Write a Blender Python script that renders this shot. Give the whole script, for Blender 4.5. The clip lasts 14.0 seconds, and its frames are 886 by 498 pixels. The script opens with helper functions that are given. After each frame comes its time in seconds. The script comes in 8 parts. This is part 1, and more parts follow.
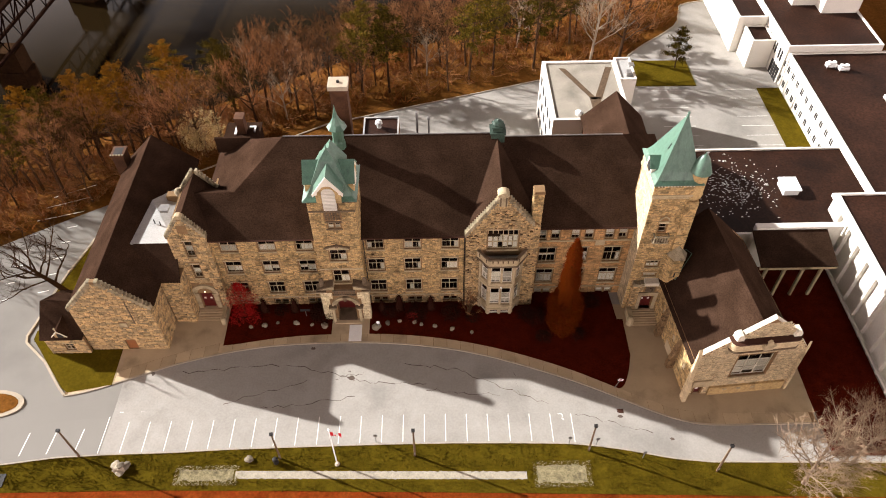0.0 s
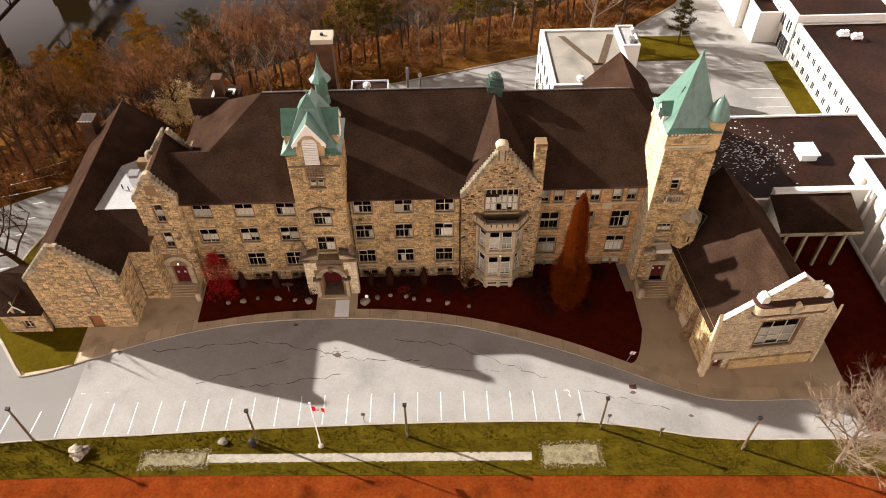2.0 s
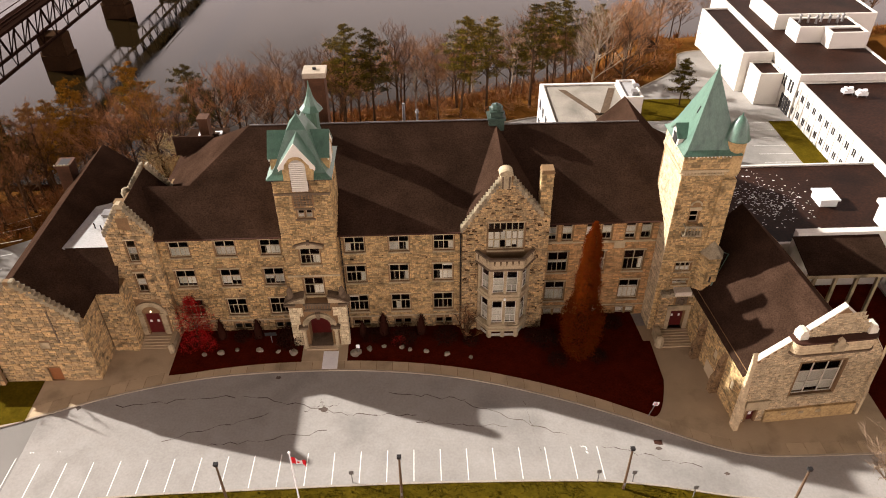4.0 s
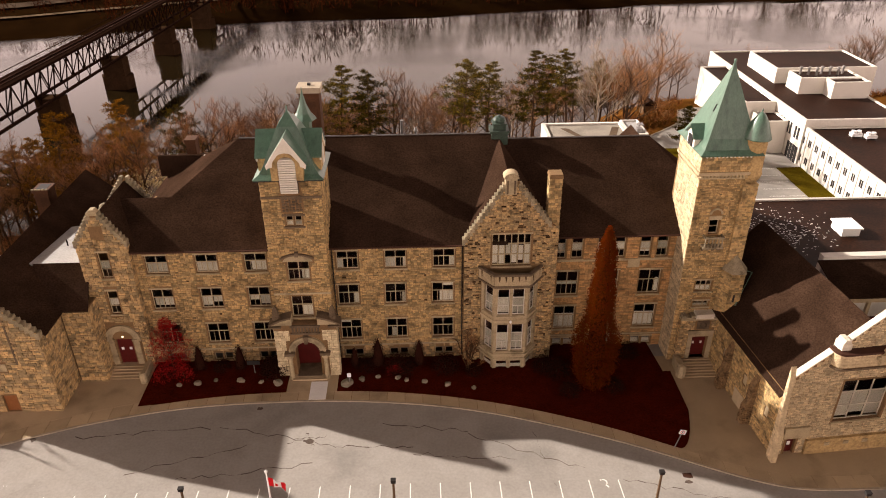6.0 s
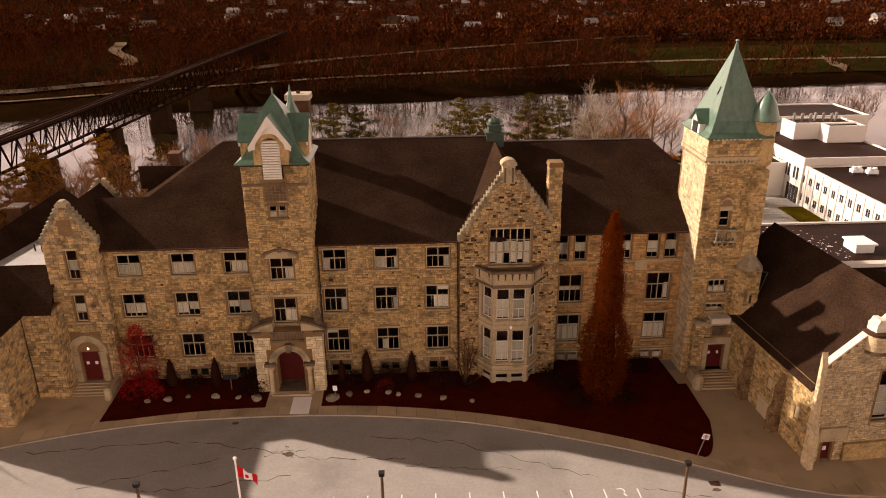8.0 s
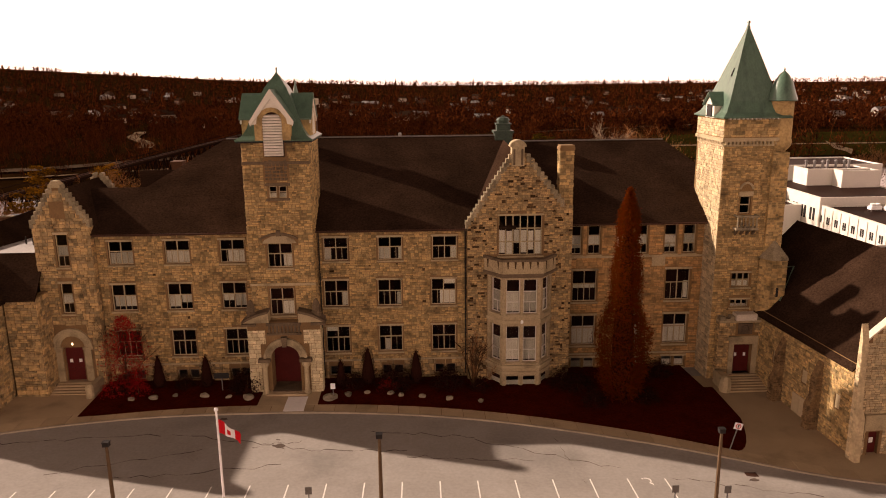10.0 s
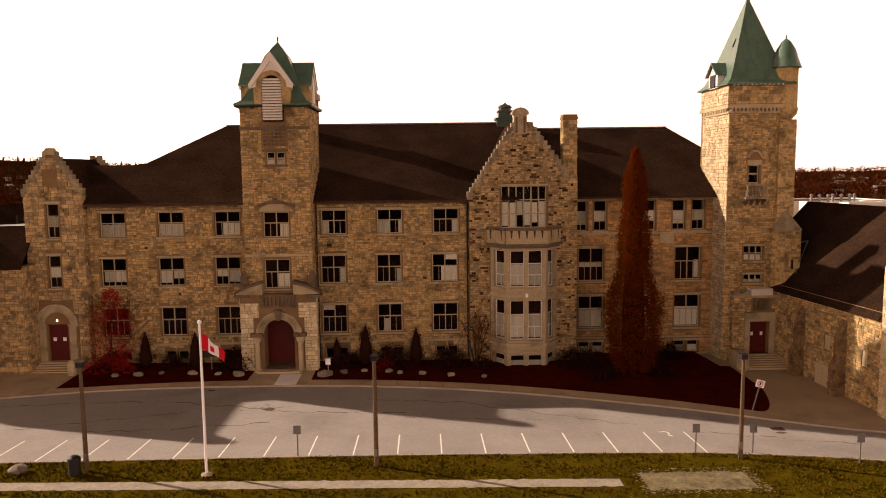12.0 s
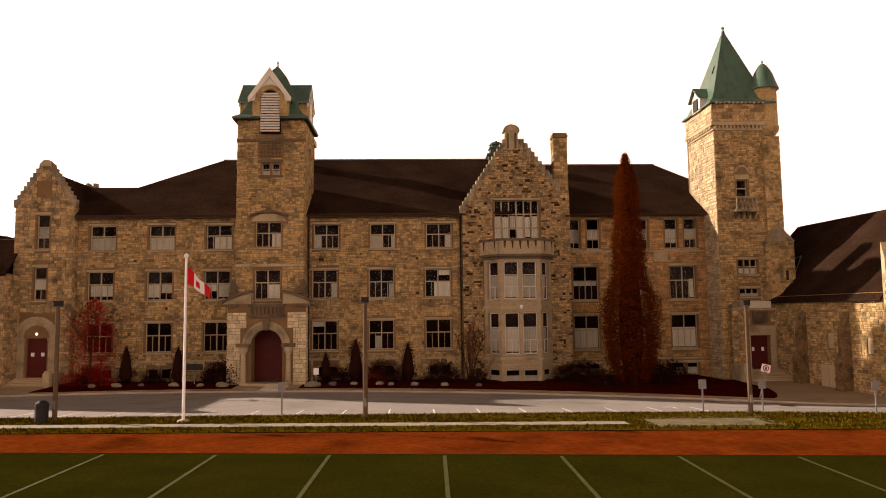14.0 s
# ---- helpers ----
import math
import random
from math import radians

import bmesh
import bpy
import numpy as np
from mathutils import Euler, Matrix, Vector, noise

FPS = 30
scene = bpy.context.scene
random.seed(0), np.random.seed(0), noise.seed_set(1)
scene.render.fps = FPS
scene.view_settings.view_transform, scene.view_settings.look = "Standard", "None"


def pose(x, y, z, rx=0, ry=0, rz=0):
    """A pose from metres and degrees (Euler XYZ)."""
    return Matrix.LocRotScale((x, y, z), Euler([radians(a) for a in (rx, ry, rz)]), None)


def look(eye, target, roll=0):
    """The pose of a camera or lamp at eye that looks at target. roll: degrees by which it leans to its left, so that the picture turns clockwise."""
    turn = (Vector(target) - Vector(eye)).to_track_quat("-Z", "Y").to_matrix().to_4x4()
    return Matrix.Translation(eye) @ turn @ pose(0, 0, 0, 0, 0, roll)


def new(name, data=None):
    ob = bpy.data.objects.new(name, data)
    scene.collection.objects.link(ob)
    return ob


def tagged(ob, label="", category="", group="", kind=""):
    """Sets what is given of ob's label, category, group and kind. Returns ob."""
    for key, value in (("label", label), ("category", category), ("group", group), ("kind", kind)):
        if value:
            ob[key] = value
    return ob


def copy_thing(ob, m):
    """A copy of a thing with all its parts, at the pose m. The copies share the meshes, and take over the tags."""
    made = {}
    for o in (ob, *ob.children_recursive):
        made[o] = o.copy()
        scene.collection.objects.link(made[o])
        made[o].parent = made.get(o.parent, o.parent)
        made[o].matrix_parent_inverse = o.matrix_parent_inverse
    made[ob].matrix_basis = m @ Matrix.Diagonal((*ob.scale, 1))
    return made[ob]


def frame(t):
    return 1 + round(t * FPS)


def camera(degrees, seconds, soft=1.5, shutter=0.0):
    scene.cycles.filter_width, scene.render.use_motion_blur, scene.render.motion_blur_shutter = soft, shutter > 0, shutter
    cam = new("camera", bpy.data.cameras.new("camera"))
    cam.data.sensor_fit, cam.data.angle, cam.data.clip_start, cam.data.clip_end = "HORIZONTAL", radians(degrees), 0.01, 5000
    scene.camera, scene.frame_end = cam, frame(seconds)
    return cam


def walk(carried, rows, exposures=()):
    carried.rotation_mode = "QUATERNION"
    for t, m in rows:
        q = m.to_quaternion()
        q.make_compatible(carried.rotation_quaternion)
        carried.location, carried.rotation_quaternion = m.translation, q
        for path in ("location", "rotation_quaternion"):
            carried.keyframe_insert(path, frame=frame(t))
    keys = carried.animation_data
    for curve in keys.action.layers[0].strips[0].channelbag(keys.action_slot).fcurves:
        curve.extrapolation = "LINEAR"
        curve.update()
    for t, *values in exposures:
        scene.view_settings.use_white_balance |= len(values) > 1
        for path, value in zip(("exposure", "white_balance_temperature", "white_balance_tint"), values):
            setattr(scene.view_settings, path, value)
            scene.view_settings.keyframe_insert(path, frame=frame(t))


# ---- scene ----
cam = camera(62.9, 14.0, soft=1.0)
PATH = [
    (0, (-1.196, -4.01, 78.477), (-1.184, -2.675, 76.988), -0.7),
    (0.5, (-0.845, -4.227, 75.953), (-0.835, -2.889, 74.466), -0.9),
    (1, (-0.786, -4.247, 73.325), (-0.775, -2.907, 71.84), -1.0),
    (1.5, (-0.808, -4.294, 70.663), (-0.793, -2.945, 69.187), -0.9),
    (2, (-1.078, -4.165, 68.102), (-1.053, -2.78, 66.659), -0.8),
    (2.5, (-1.146, -4.011, 65.649), (-1.114, -2.566, 64.267), -0.8),
    (3, (-1.293, -4.073, 63.002), (-1.253, -2.575, 61.677), -0.7),
    (5.5, (-1.81, -3.886, 49.932), (-1.758, -2.187, 48.878), -0.5),
    (6, (-1.91, -3.929, 47.329), (-1.85, -2.192, 46.339), -0.4),
    (6.5, (-1.972, -3.94, 44.728), (-1.905, -2.169, 43.803), -0.4),
    (7, (-1.909, -4.023, 42.02), (-1.837, -2.219, 41.16), -0.5),
    (7.5, (-1.974, -4.13, 39.08), (-1.894, -2.295, 38.289), -0.5),
    (8, (-1.968, -4.086, 36.419), (-1.886, -2.226, 35.688), -0.6),
    (10.5, (-1.707, -4.108, 23.648), (-1.648, -2.149, 23.246), -0.6),
    (11, (-1.607, -4.013, 21.262), (-1.547, -2.044, 20.919), -0.6),
    (11.5, (-1.545, -3.874, 18.336), (-1.495, -1.893, 18.065), -0.6),
    (12, (-1.653, -3.862, 15.753), (-1.599, -1.875, 15.539), -0.7),
    (12.5, (-1.553, -3.679, 12.655), (-1.483, -1.684, 12.534), -0.6),
    (13, (-1.627, -3.397, 10.435), (-1.537, -1.4, 10.385), -0.7),
    (13.5, (-1.894, -3.327, 7.399), (-1.798, -1.331, 7.465), -0.7),
    (14, (-1.83, -3.553, 4.998), (-1.75, -1.563, 5.177), -0.7),
]
EXPOSURES = [(0, 1.52, 6450, 13), (3, 1.4, 6500, 14), (5.5, 1.08, 7150, 19), (8, 0.78, 8200, 27), (10.5, 0.46, 9000, 33), (12.5, 0.45, 8900, 32), (14, 0.51, 8500, 28)]
walk(cam, [(t, look(eye, target, roll)) for t, eye, target, roll in PATH], EXPOSURES)

# ---- world, sun ----
SUN_EL, SUN_DIR = radians(25), Vector((-0.924, 0.382, 0)).normalized()
world = bpy.data.worlds.new("sky")
scene.world = world
world.use_nodes = True
wn, wl = world.node_tree.nodes, world.node_tree.links
sky = wn.new("ShaderNodeTexSky")
sky.sky_type, sky.sun_disc = "NISHITA", False
sky.sun_elevation, sky.sun_rotation = SUN_EL, math.atan2(SUN_DIR.x, SUN_DIR.y)
sky.air_density, sky.dust_density = 1.0, 0.7
hsv = wn.new("ShaderNodeHueSaturation")
hsv.inputs["Saturation"].default_value = 0.12
veiled = wn.new("ShaderNodeVectorMath")
veiled.operation, veiled.inputs[1].default_value = "MAXIMUM", (5.2, 5.2, 5.2)
wl.new(sky.outputs[0], veiled.inputs[0]), wl.new(veiled.outputs[0], hsv.inputs["Color"])
haze = wn.new("ShaderNodeVectorMath")
haze.operation, haze.inputs[1].default_value = "MULTIPLY", (1.11, 0.93, 0.87)
wl.new(hsv.outputs[0], haze.inputs[0])
# bright haze that thickens towards the horizon
where = wn.new("ShaderNodeTexCoord")
split_xyz = wn.new("ShaderNodeSeparateXYZ")
wl.new(where.outputs["Generated"], split_xyz.inputs[0])
low = wn.new("ShaderNodeMapRange")
low.inputs["From Min"].default_value, low.inputs["From Max"].default_value = 0.38, 0.52
low.inputs["To Min"].default_value, low.inputs["To Max"].default_value = 3.8, 0.10
low.interpolation_type = "SMOOTHSTEP"
wl.new(split_xyz.outputs["Z"], low.inputs["Value"])
veil = wn.new("ShaderNodeVectorMath")
veil.operation = "SCALE"
wl.new(haze.outputs[0], veil.inputs[0]), wl.new(low.outputs[0], veil.inputs["Scale"])
wl.new(veil.outputs[0], wn["Background"].inputs[0])
wn["Background"].inputs[1].default_value = 0.055
sun = new("sun", bpy.data.lights.new("sun", "SUN"))
sun.data.energy, sun.data.angle, sun.data.color = 5.0, radians(0.7), (1.0, 1.0, 0.96)
sun_to = Vector((SUN_DIR.x * math.cos(SUN_EL), SUN_DIR.y * math.cos(SUN_EL), math.sin(SUN_EL)))
sun.matrix_world = look(sun_to * 200, (0, 0, 0))


# ---- materials ----
def material(name, base, rough=0.8, metal=0.0, vary=0.25, scale=1.0, fine=20.0, bump=0.3, island=0.0, per_object=0.0, tint=None, spec=0.15, stain=0.0, stain_scale=0.15, stretch=(1, 1, 1), translucent=0.0):
    """A procedural surface: base colour with broad and fine variation, stains and relief; scale and fine in waves per metre."""
    m = bpy.data.materials.new(name)
    m.use_nodes = True
    n, l = m.node_tree.nodes, m.node_tree.links
    b = n["Principled BSDF"]
    b.inputs["Roughness"].default_value, b.inputs["Metallic"].default_value = rough, metal
    b.inputs["Specular IOR Level"].default_value = spec
    co = n.new("ShaderNodeTexCoord")
    mp = n.new("ShaderNodeMapping")
    mp.inputs["Scale"].default_value = stretch
    geo = n.new("ShaderNodeNewGeometry")
    l.new(geo.outputs["Position"], mp.inputs[0])

    def noise_tex(sc, det=4.0):
        t = n.new("ShaderNodeTexNoise")
        t.inputs["Scale"].default_value, t.inputs["Detail"].default_value = sc, det
        l.new(mp.outputs[0], t.inputs["Vector"])
        return t.outputs["Fac"]

    def scaled(value, gain, offset):
        t = n.new("ShaderNodeMath")
        t.operation, t.inputs[1].default_value, t.inputs[2].default_value = "MULTIPLY_ADD", gain, offset
        l.new(value, t.inputs[0])
        return t.outputs[0]

    def times(a, c):
        t = n.new("ShaderNodeMath")
        t.operation = "MULTIPLY"
        l.new(a, t.inputs[0]), l.new(c, t.inputs[1])
        return t.outputs[0]

    fine_noise = noise_tex(fine)
    value = times(scaled(noise_tex(scale), 2 * vary, 1 - vary), scaled(fine_noise, 2.6 * vary, 1 - 1.3 * vary))
    if island:
        value = times(value, scaled(geo.outputs["Random Per Island"], 2 * island, 1 - island))
    info = n.new("ShaderNodeObjectInfo")
    if per_object:
        value = times(value, scaled(info.outputs["Random"], 2 * per_object, 1 - per_object))
    mix = n.new("ShaderNodeMix")
    mix.data_type = "RGBA"
    mix.inputs["A"].default_value, mix.inputs["B"].default_value = (*base, 1), (*(tint or base), 1)
    l.new(geo.outputs["Random Per Island"] if island else noise_tex(scale * 2.3, 2), mix.inputs["Factor"])
    col = n.new("ShaderNodeVectorMath")
    col.operation = "SCALE"
    l.new(mix.outputs["Result"], col.inputs[0]), l.new(value, col.inputs["Scale"])
    out = col.outputs[0]
    if stain:
        ramp = n.new("ShaderNodeMapRange")
        ramp.inputs["From Min"].default_value, ramp.inputs["From Max"].default_value = 0.52, 0.72
        l.new(noise_tex(stain_scale, 6), ramp.inputs["Value"])
        dark = n.new("ShaderNodeVectorMath")
        dark.operation = "SCALE"
        l.new(out, dark.inputs[0]), l.new(scaled(ramp.outputs[0], -stain, 1.0), dark.inputs["Scale"])
        out = dark.outputs[0]
    l.new(out, b.inputs["Base Color"])
    if translucent:
        thin = n.new("ShaderNodeBsdfTranslucent")
        both = n.new("ShaderNodeMixShader")
        both.inputs[0].default_value = translucent
        l.new(out, thin.inputs["Color"])
        l.new(b.outputs[0], both.inputs[1]), l.new(thin.outputs[0], both.inputs[2])
        l.new(both.outputs[0], n["Material Output"].inputs["Surface"])
    if bump:
        bp = n.new("ShaderNodeBump")
        bp.inputs["Strength"].default_value, bp.inputs["Distance"].default_value = bump, 0.02
        l.new(fine_noise, bp.inputs["Height"]), l.new(bp.outputs[0], b.inputs["Normal"])
    return m


STONE = material("limestone", (0.395, 0.288, 0.143), 0.92, island=0.52, tint=(0.33, 0.21, 0.09), vary=0.48, scale=1.8, fine=4.5, bump=0.7, stain=0.62, stain_scale=0.9)
PIT = material("weathered_pits", (0.06, 0.036, 0.018), 0.95, vary=0.4, scale=2, fine=8, bump=0.6, island=0.5, spec=0.0)
STONE_WARM = material("warm_limestone", (0.39, 0.245, 0.115), 0.92, island=0.4, tint=(0.36, 0.19, 0.075), vary=0.42, scale=1.8, fine=4.5, bump=0.7, stain=0.4, stain_scale=0.8)
# Pale hall stone; on the tower's west face its tone stands for sunlight.
PALE_AND_SUNLIT_STONE = material("pale_and_sunlit_limestone", (0.49, 0.395, 0.25), 0.92, island=0.36, tint=(0.42, 0.32, 0.19), vary=0.36, scale=1.8, fine=5, bump=0.7, stain=0.35, stain_scale=0.9)
BAY_TRIM = material("bay_dressed_stone", (0.35, 0.27, 0.165), 0.85, vary=0.42, scale=0.9, fine=9, bump=0.3, stain=0.5, stain_scale=0.9)
PALE_TRIM = material("pale_dressed_stone", (0.56, 0.50, 0.40), 0.85, vary=0.25, scale=0.9, fine=9, bump=0.3, stain=0.35, stain_scale=0.7)
RUBBLE = material("rubble_stone", (0.36, 0.268, 0.148), 0.95, island=0.42, tint=(0.37, 0.24, 0.11), vary=0.45, scale=2.2, fine=5, bump=0.9, stain=0.6, stain_scale=1.5)
PORCH_STONE = material("porch_limestone", (0.52, 0.43, 0.27), 0.92, vary=0.34, scale=1.6, fine=5, bump=0.6, per_object=0.2)
MORTAR = material("mortar", (0.19, 0.115, 0.055), 0.95, vary=0.3, fine=15, bump=0.5, stain=0.25)
MORTAR_WARM = material("warm_mortar", (0.20, 0.12, 0.052), 0.95, vary=0.3, fine=15, bump=0.5)
TRIM = material("dressed_stone", (0.36, 0.285, 0.175), 0.85, vary=0.35, scale=0.8, fine=12, bump=0.25, stain=0.55, stain_scale=0.6)
DARK_TRIM = material("weathered_stone", (0.13, 0.092, 0.058), 0.9, vary=0.4, scale=1.2, fine=10, bump=0.4, stain=0.4, stain_scale=0.8)
LICHEN = material("lichen_stone", (0.245, 0.2, 0.13), 0.9, vary=0.5, scale=2, fine=12, bump=0.4, stain=0.6, stain_scale=1.2, per_object=0.3)
SHINGLE = material("asphalt_shingle", (0.028, 0.0155, 0.0100), 0.9, vary=0.7, scale=0.35, fine=6, bump=0.35, stretch=(1, 1, 1.4), spec=0.0)
COPPER = material("green_copper", (0.046, 0.102, 0.070), 0.36, vary=0.3, scale=0.9, fine=5, bump=0.1, tint=(0.082, 0.145, 0.105), stain=0.3, stain_scale=0.5, stretch=(3, 3, 0.6), spec=0.45)
WHITE_WOOD = material("white_paint", (0.62, 0.58, 0.5), 0.6, vary=0.12, fine=8, bump=0.1)
FRAME = material("window_frame_paint", (0.38, 0.30, 0.19), 0.6, vary=0.15, fine=8, bump=0.05)
# Near-black colour that stands for shade inside unlit rooms and the louvre.
INSIDE_SHADE = material("inside_shade", (0.030, 0.010, 0.007), 0.9, vary=0.2, bump=0)
BLIND = material("cream_blind", (0.47, 0.435, 0.35), 0.8, vary=0.16, scale=3, fine=14, bump=0.1, per_object=0.3, stretch=(4, 1, 0.3))
DOOR_RED = material("dark_red_door", (0.085, 0.010, 0.008), 0.5, vary=0.2, fine=6, bump=0.1)
DOOR_BROWN = material("orange_brown_door", (0.22, 0.085, 0.03), 0.6, vary=0.2, fine=6, bump=0.1)
ASPHALT = material("worn_asphalt", (0.27, 0.245, 0.215), 0.9, vary=0.15, scale=0.3, fine=4.5, bump=0.25, stain=0.3, stain_scale=0.13, tint=(0.30, 0.278, 0.25))
OLD_ASPHALT = material("grey_asphalt", (0.19, 0.175, 0.155), 0.9, vary=0.14, scale=0.1, fine=30, bump=0.25, stain=0.25, stain_scale=0.07)
CRACK = material("tarred_crack", (0.085, 0.062, 0.048), 0.85, vary=0.4, fine=8, bump=0.1)
CONCRETE = material("concrete_paving", (0.40, 0.30, 0.185), 0.9, vary=0.18, scale=0.4, fine=14, bump=0.2, per_object=0.12, stain=0.35, stain_scale=0.3)
KERB = material("concrete_kerb", (0.35, 0.29, 0.215), 0.9, vary=0.2, fine=6, bump=0.2, stain=0.3, stain_scale=0.5)
WALK = material("pale_stone_dust", (0.30, 0.262, 0.20), 0.95, vary=0.3, scale=1.5, fine=6, bump=0.4, stain=0.3, stain_scale=0.8)
PALE = material("pale_slab_and_glints", (0.78, 0.76, 0.72), 0.85, vary=0.12, scale=0.7, fine=10, bump=0.2)
# Mulch of the beds; also the dark put in for the hall court's shade.
SOIL_AND_SHADE = material("mulch_soil_and_shade", (0.050, 0.0058, 0.0022), 0.95, vary=0.6, scale=0.8, fine=6, bump=0.8, spec=0.0)
GRASS = material("autumn_grass", (0.056, 0.042, 0.0035), 0.9, vary=0.35, scale=0.6, fine=3.2, bump=0.6, tint=(0.080, 0.052, 0.005), stain=0.2, stain_scale=0.35, spec=0.0)
TUFT = material("grass_blades", (0.060, 0.045, 0.0035), 0.9, island=0.45, vary=0.3, bump=0, tint=(0.078, 0.046, 0.005), spec=0.0)
FIELD = material("field_turf", (0.016, 0.017, 0.0022), 0.9, vary=0.4, scale=0.3, fine=7, bump=0.8, tint=(0.026, 0.022, 0.003), spec=0.0)
TRACK = material("red_cinder_track", (0.12, 0.0145, 0.0035), 0.9, vary=0.45, scale=0.5, fine=3.5, bump=0.4, tint=(0.15, 0.038, 0.007), stain=0.5, stain_scale=0.3, spec=0.0)
LINE = material("white_line_paint", (0.72, 0.70, 0.64), 0.8, vary=0.15, scale=2, fine=12, bump=0.1)
FIELD_LINE = material("chalk_line", (0.052, 0.055, 0.013), 0.9, vary=0.5, scale=2, fine=9, bump=0.1)
GRAVEL = material("pale_gravel", (0.20, 0.165, 0.09), 0.95, vary=0.6, scale=2.0, fine=6, bump=0.6, stain=0.5, stain_scale=1.2)
FAR_PATH = material("far_path", (0.13, 0.09, 0.058), 0.95, vary=0.3, scale=0.3, fine=2, bump=0.1, spec=0.0)
FAR_ROAD = material("far_road", (0.075, 0.052, 0.036), 0.95, vary=0.3, scale=0.2, fine=2, bump=0.1, spec=0.0)
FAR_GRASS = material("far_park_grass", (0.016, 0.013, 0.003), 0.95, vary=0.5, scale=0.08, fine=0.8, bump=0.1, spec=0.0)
GREY_BARK = material("grey_brown_bark", (0.15, 0.105, 0.07), 0.95, vary=0.35, scale=2, fine=10, bump=0.5)
BARK = material("tree_bark", (0.055, 0.030, 0.016), 0.95, vary=0.3, scale=2, fine=10, bump=0.5, per_object=0.4, spec=0.0)
TWIG = material("bare_twigs", (0.20, 0.094, 0.04), 0.95, vary=0.3, scale=0.5, fine=4, bump=0, per_object=0.5, spec=0.0)
PALE_TWIG = material("pale_twigs", (0.20, 0.135, 0.085), 0.95, vary=0.3, scale=0.5, fine=4, bump=0, per_object=0.2)
DRY_LEAF = material("dry_gold_leaves", (0.66, 0.53, 0.29), 0.9, island=0.4, vary=0.3, bump=0, tint=(0.52, 0.38, 0.17), translucent=0.45)
PALE_BARK = material("pale_bark", (0.24, 0.18, 0.125), 0.9, vary=0.3, scale=1, fine=6, bump=0.2, per_object=0.2)
NEEDLE = material("pine_needles", (0.040, 0.034, 0.006), 0.85, island=0.5, tint=(0.085, 0.054, 0.007), vary=0.3, bump=0, per_object=0.4, spec=0.0)
GOLD_NEEDLE = material("golden_needles", (0.11, 0.050, 0.006), 0.85, island=0.5, tint=(0.15, 0.062, 0.006), vary=0.3, bump=0, per_object=0.2, spec=0.0, translucent=0.25)
DARK_RUBBLE = material("dark_rubble", (0.19, 0.12, 0.06), 0.95, vary=0.5, scale=2.5, fine=7, bump=1.0, stain=0.6, stain_scale=1.5)
CEDAR = material("cedar_foliage", (0.17, 0.044, 0.003), 0.85, island=0.6, tint=(0.095, 0.009, 0.003), vary=0.3, bump=0, spec=0.0, translucent=0.45)
# Shade within the cedar's crown, put into a darker core colour.
CEDAR_CORE_SHADE = material("cedar_core_shade", (0.03, 0.007, 0.003), 0.9, vary=0.4, scale=2, fine=8, bump=0.5, spec=0.0)
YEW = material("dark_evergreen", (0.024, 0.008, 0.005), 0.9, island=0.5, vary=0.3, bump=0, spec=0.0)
RED_LEAF = material("crimson_leaves", (0.46, 0.013, 0.011), 0.8, island=0.5, tint=(0.30, 0.010, 0.010), vary=0.3, bump=0, translucent=0.45)
THICKET = material("pinkish_thicket", (0.27, 0.145, 0.072), 0.95, island=0.5, tint=(0.17, 0.065, 0.022), vary=0.3, bump=0, spec=0.0)
LANTERN = material("dark_bronze_green", (0.035, 0.055, 0.042), 0.5, vary=0.4, scale=2, fine=8, bump=0.1)
LITTER = material("leaf_litter", (0.075, 0.030, 0.007), 0.95, vary=0.55, scale=0.12, fine=2.5, bump=0.8, tint=(0.135, 0.055, 0.012), stain=0.6, stain_scale=0.09, spec=0.0)
SCRUB = material("brown_scrub", (0.19, 0.072, 0.018), 0.95, island=0.5, tint=(0.11, 0.036, 0.009), vary=0.3, bump=0, spec=0.0)
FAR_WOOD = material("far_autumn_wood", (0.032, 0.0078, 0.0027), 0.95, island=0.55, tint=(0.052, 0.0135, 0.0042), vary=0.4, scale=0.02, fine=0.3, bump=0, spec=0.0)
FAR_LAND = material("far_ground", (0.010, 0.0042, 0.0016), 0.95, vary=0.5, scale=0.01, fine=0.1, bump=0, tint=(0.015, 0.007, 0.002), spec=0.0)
BRICK = material("dark_brick", (0.075, 0.034, 0.017), 0.9, vary=0.35, scale=1.5, fine=6, bump=0.4, stain=0.4, stain_scale=0.5)
HOUSE_WALL = material("dull_house_wall", (0.30, 0.26, 0.21), 0.9, vary=0.2, scale=0.3, fine=3, bump=0.1, per_object=0.5)
DAMP = material("damp_asphalt", (0.17, 0.148, 0.122), 0.9, vary=0.3, scale=0.8, fine=6, bump=0.2)
CLADDING = material("white_cladding", (0.60, 0.565, 0.50), 0.7, vary=0.1, scale=0.3, fine=5, bump=0.1, stain=0.15, stain_scale=0.3)
TAR = material("tar_roof", (0.022, 0.0085, 0.0045), 0.7, vary=0.8, scale=0.15, fine=3, bump=0.4, stain=0.6, stain_scale=0.12, spec=0.08)
GRAVEL_ROOF = material("gravel_roof", (0.25, 0.222, 0.18), 0.95, vary=0.35, scale=0.25, fine=10, bump=0.4, stain=0.45, stain_scale=0.16)
ROOF_STAIN = material("brown_roof_stain", (0.085, 0.055, 0.032), 0.95, vary=0.5, scale=0.6, fine=3, bump=0.2)
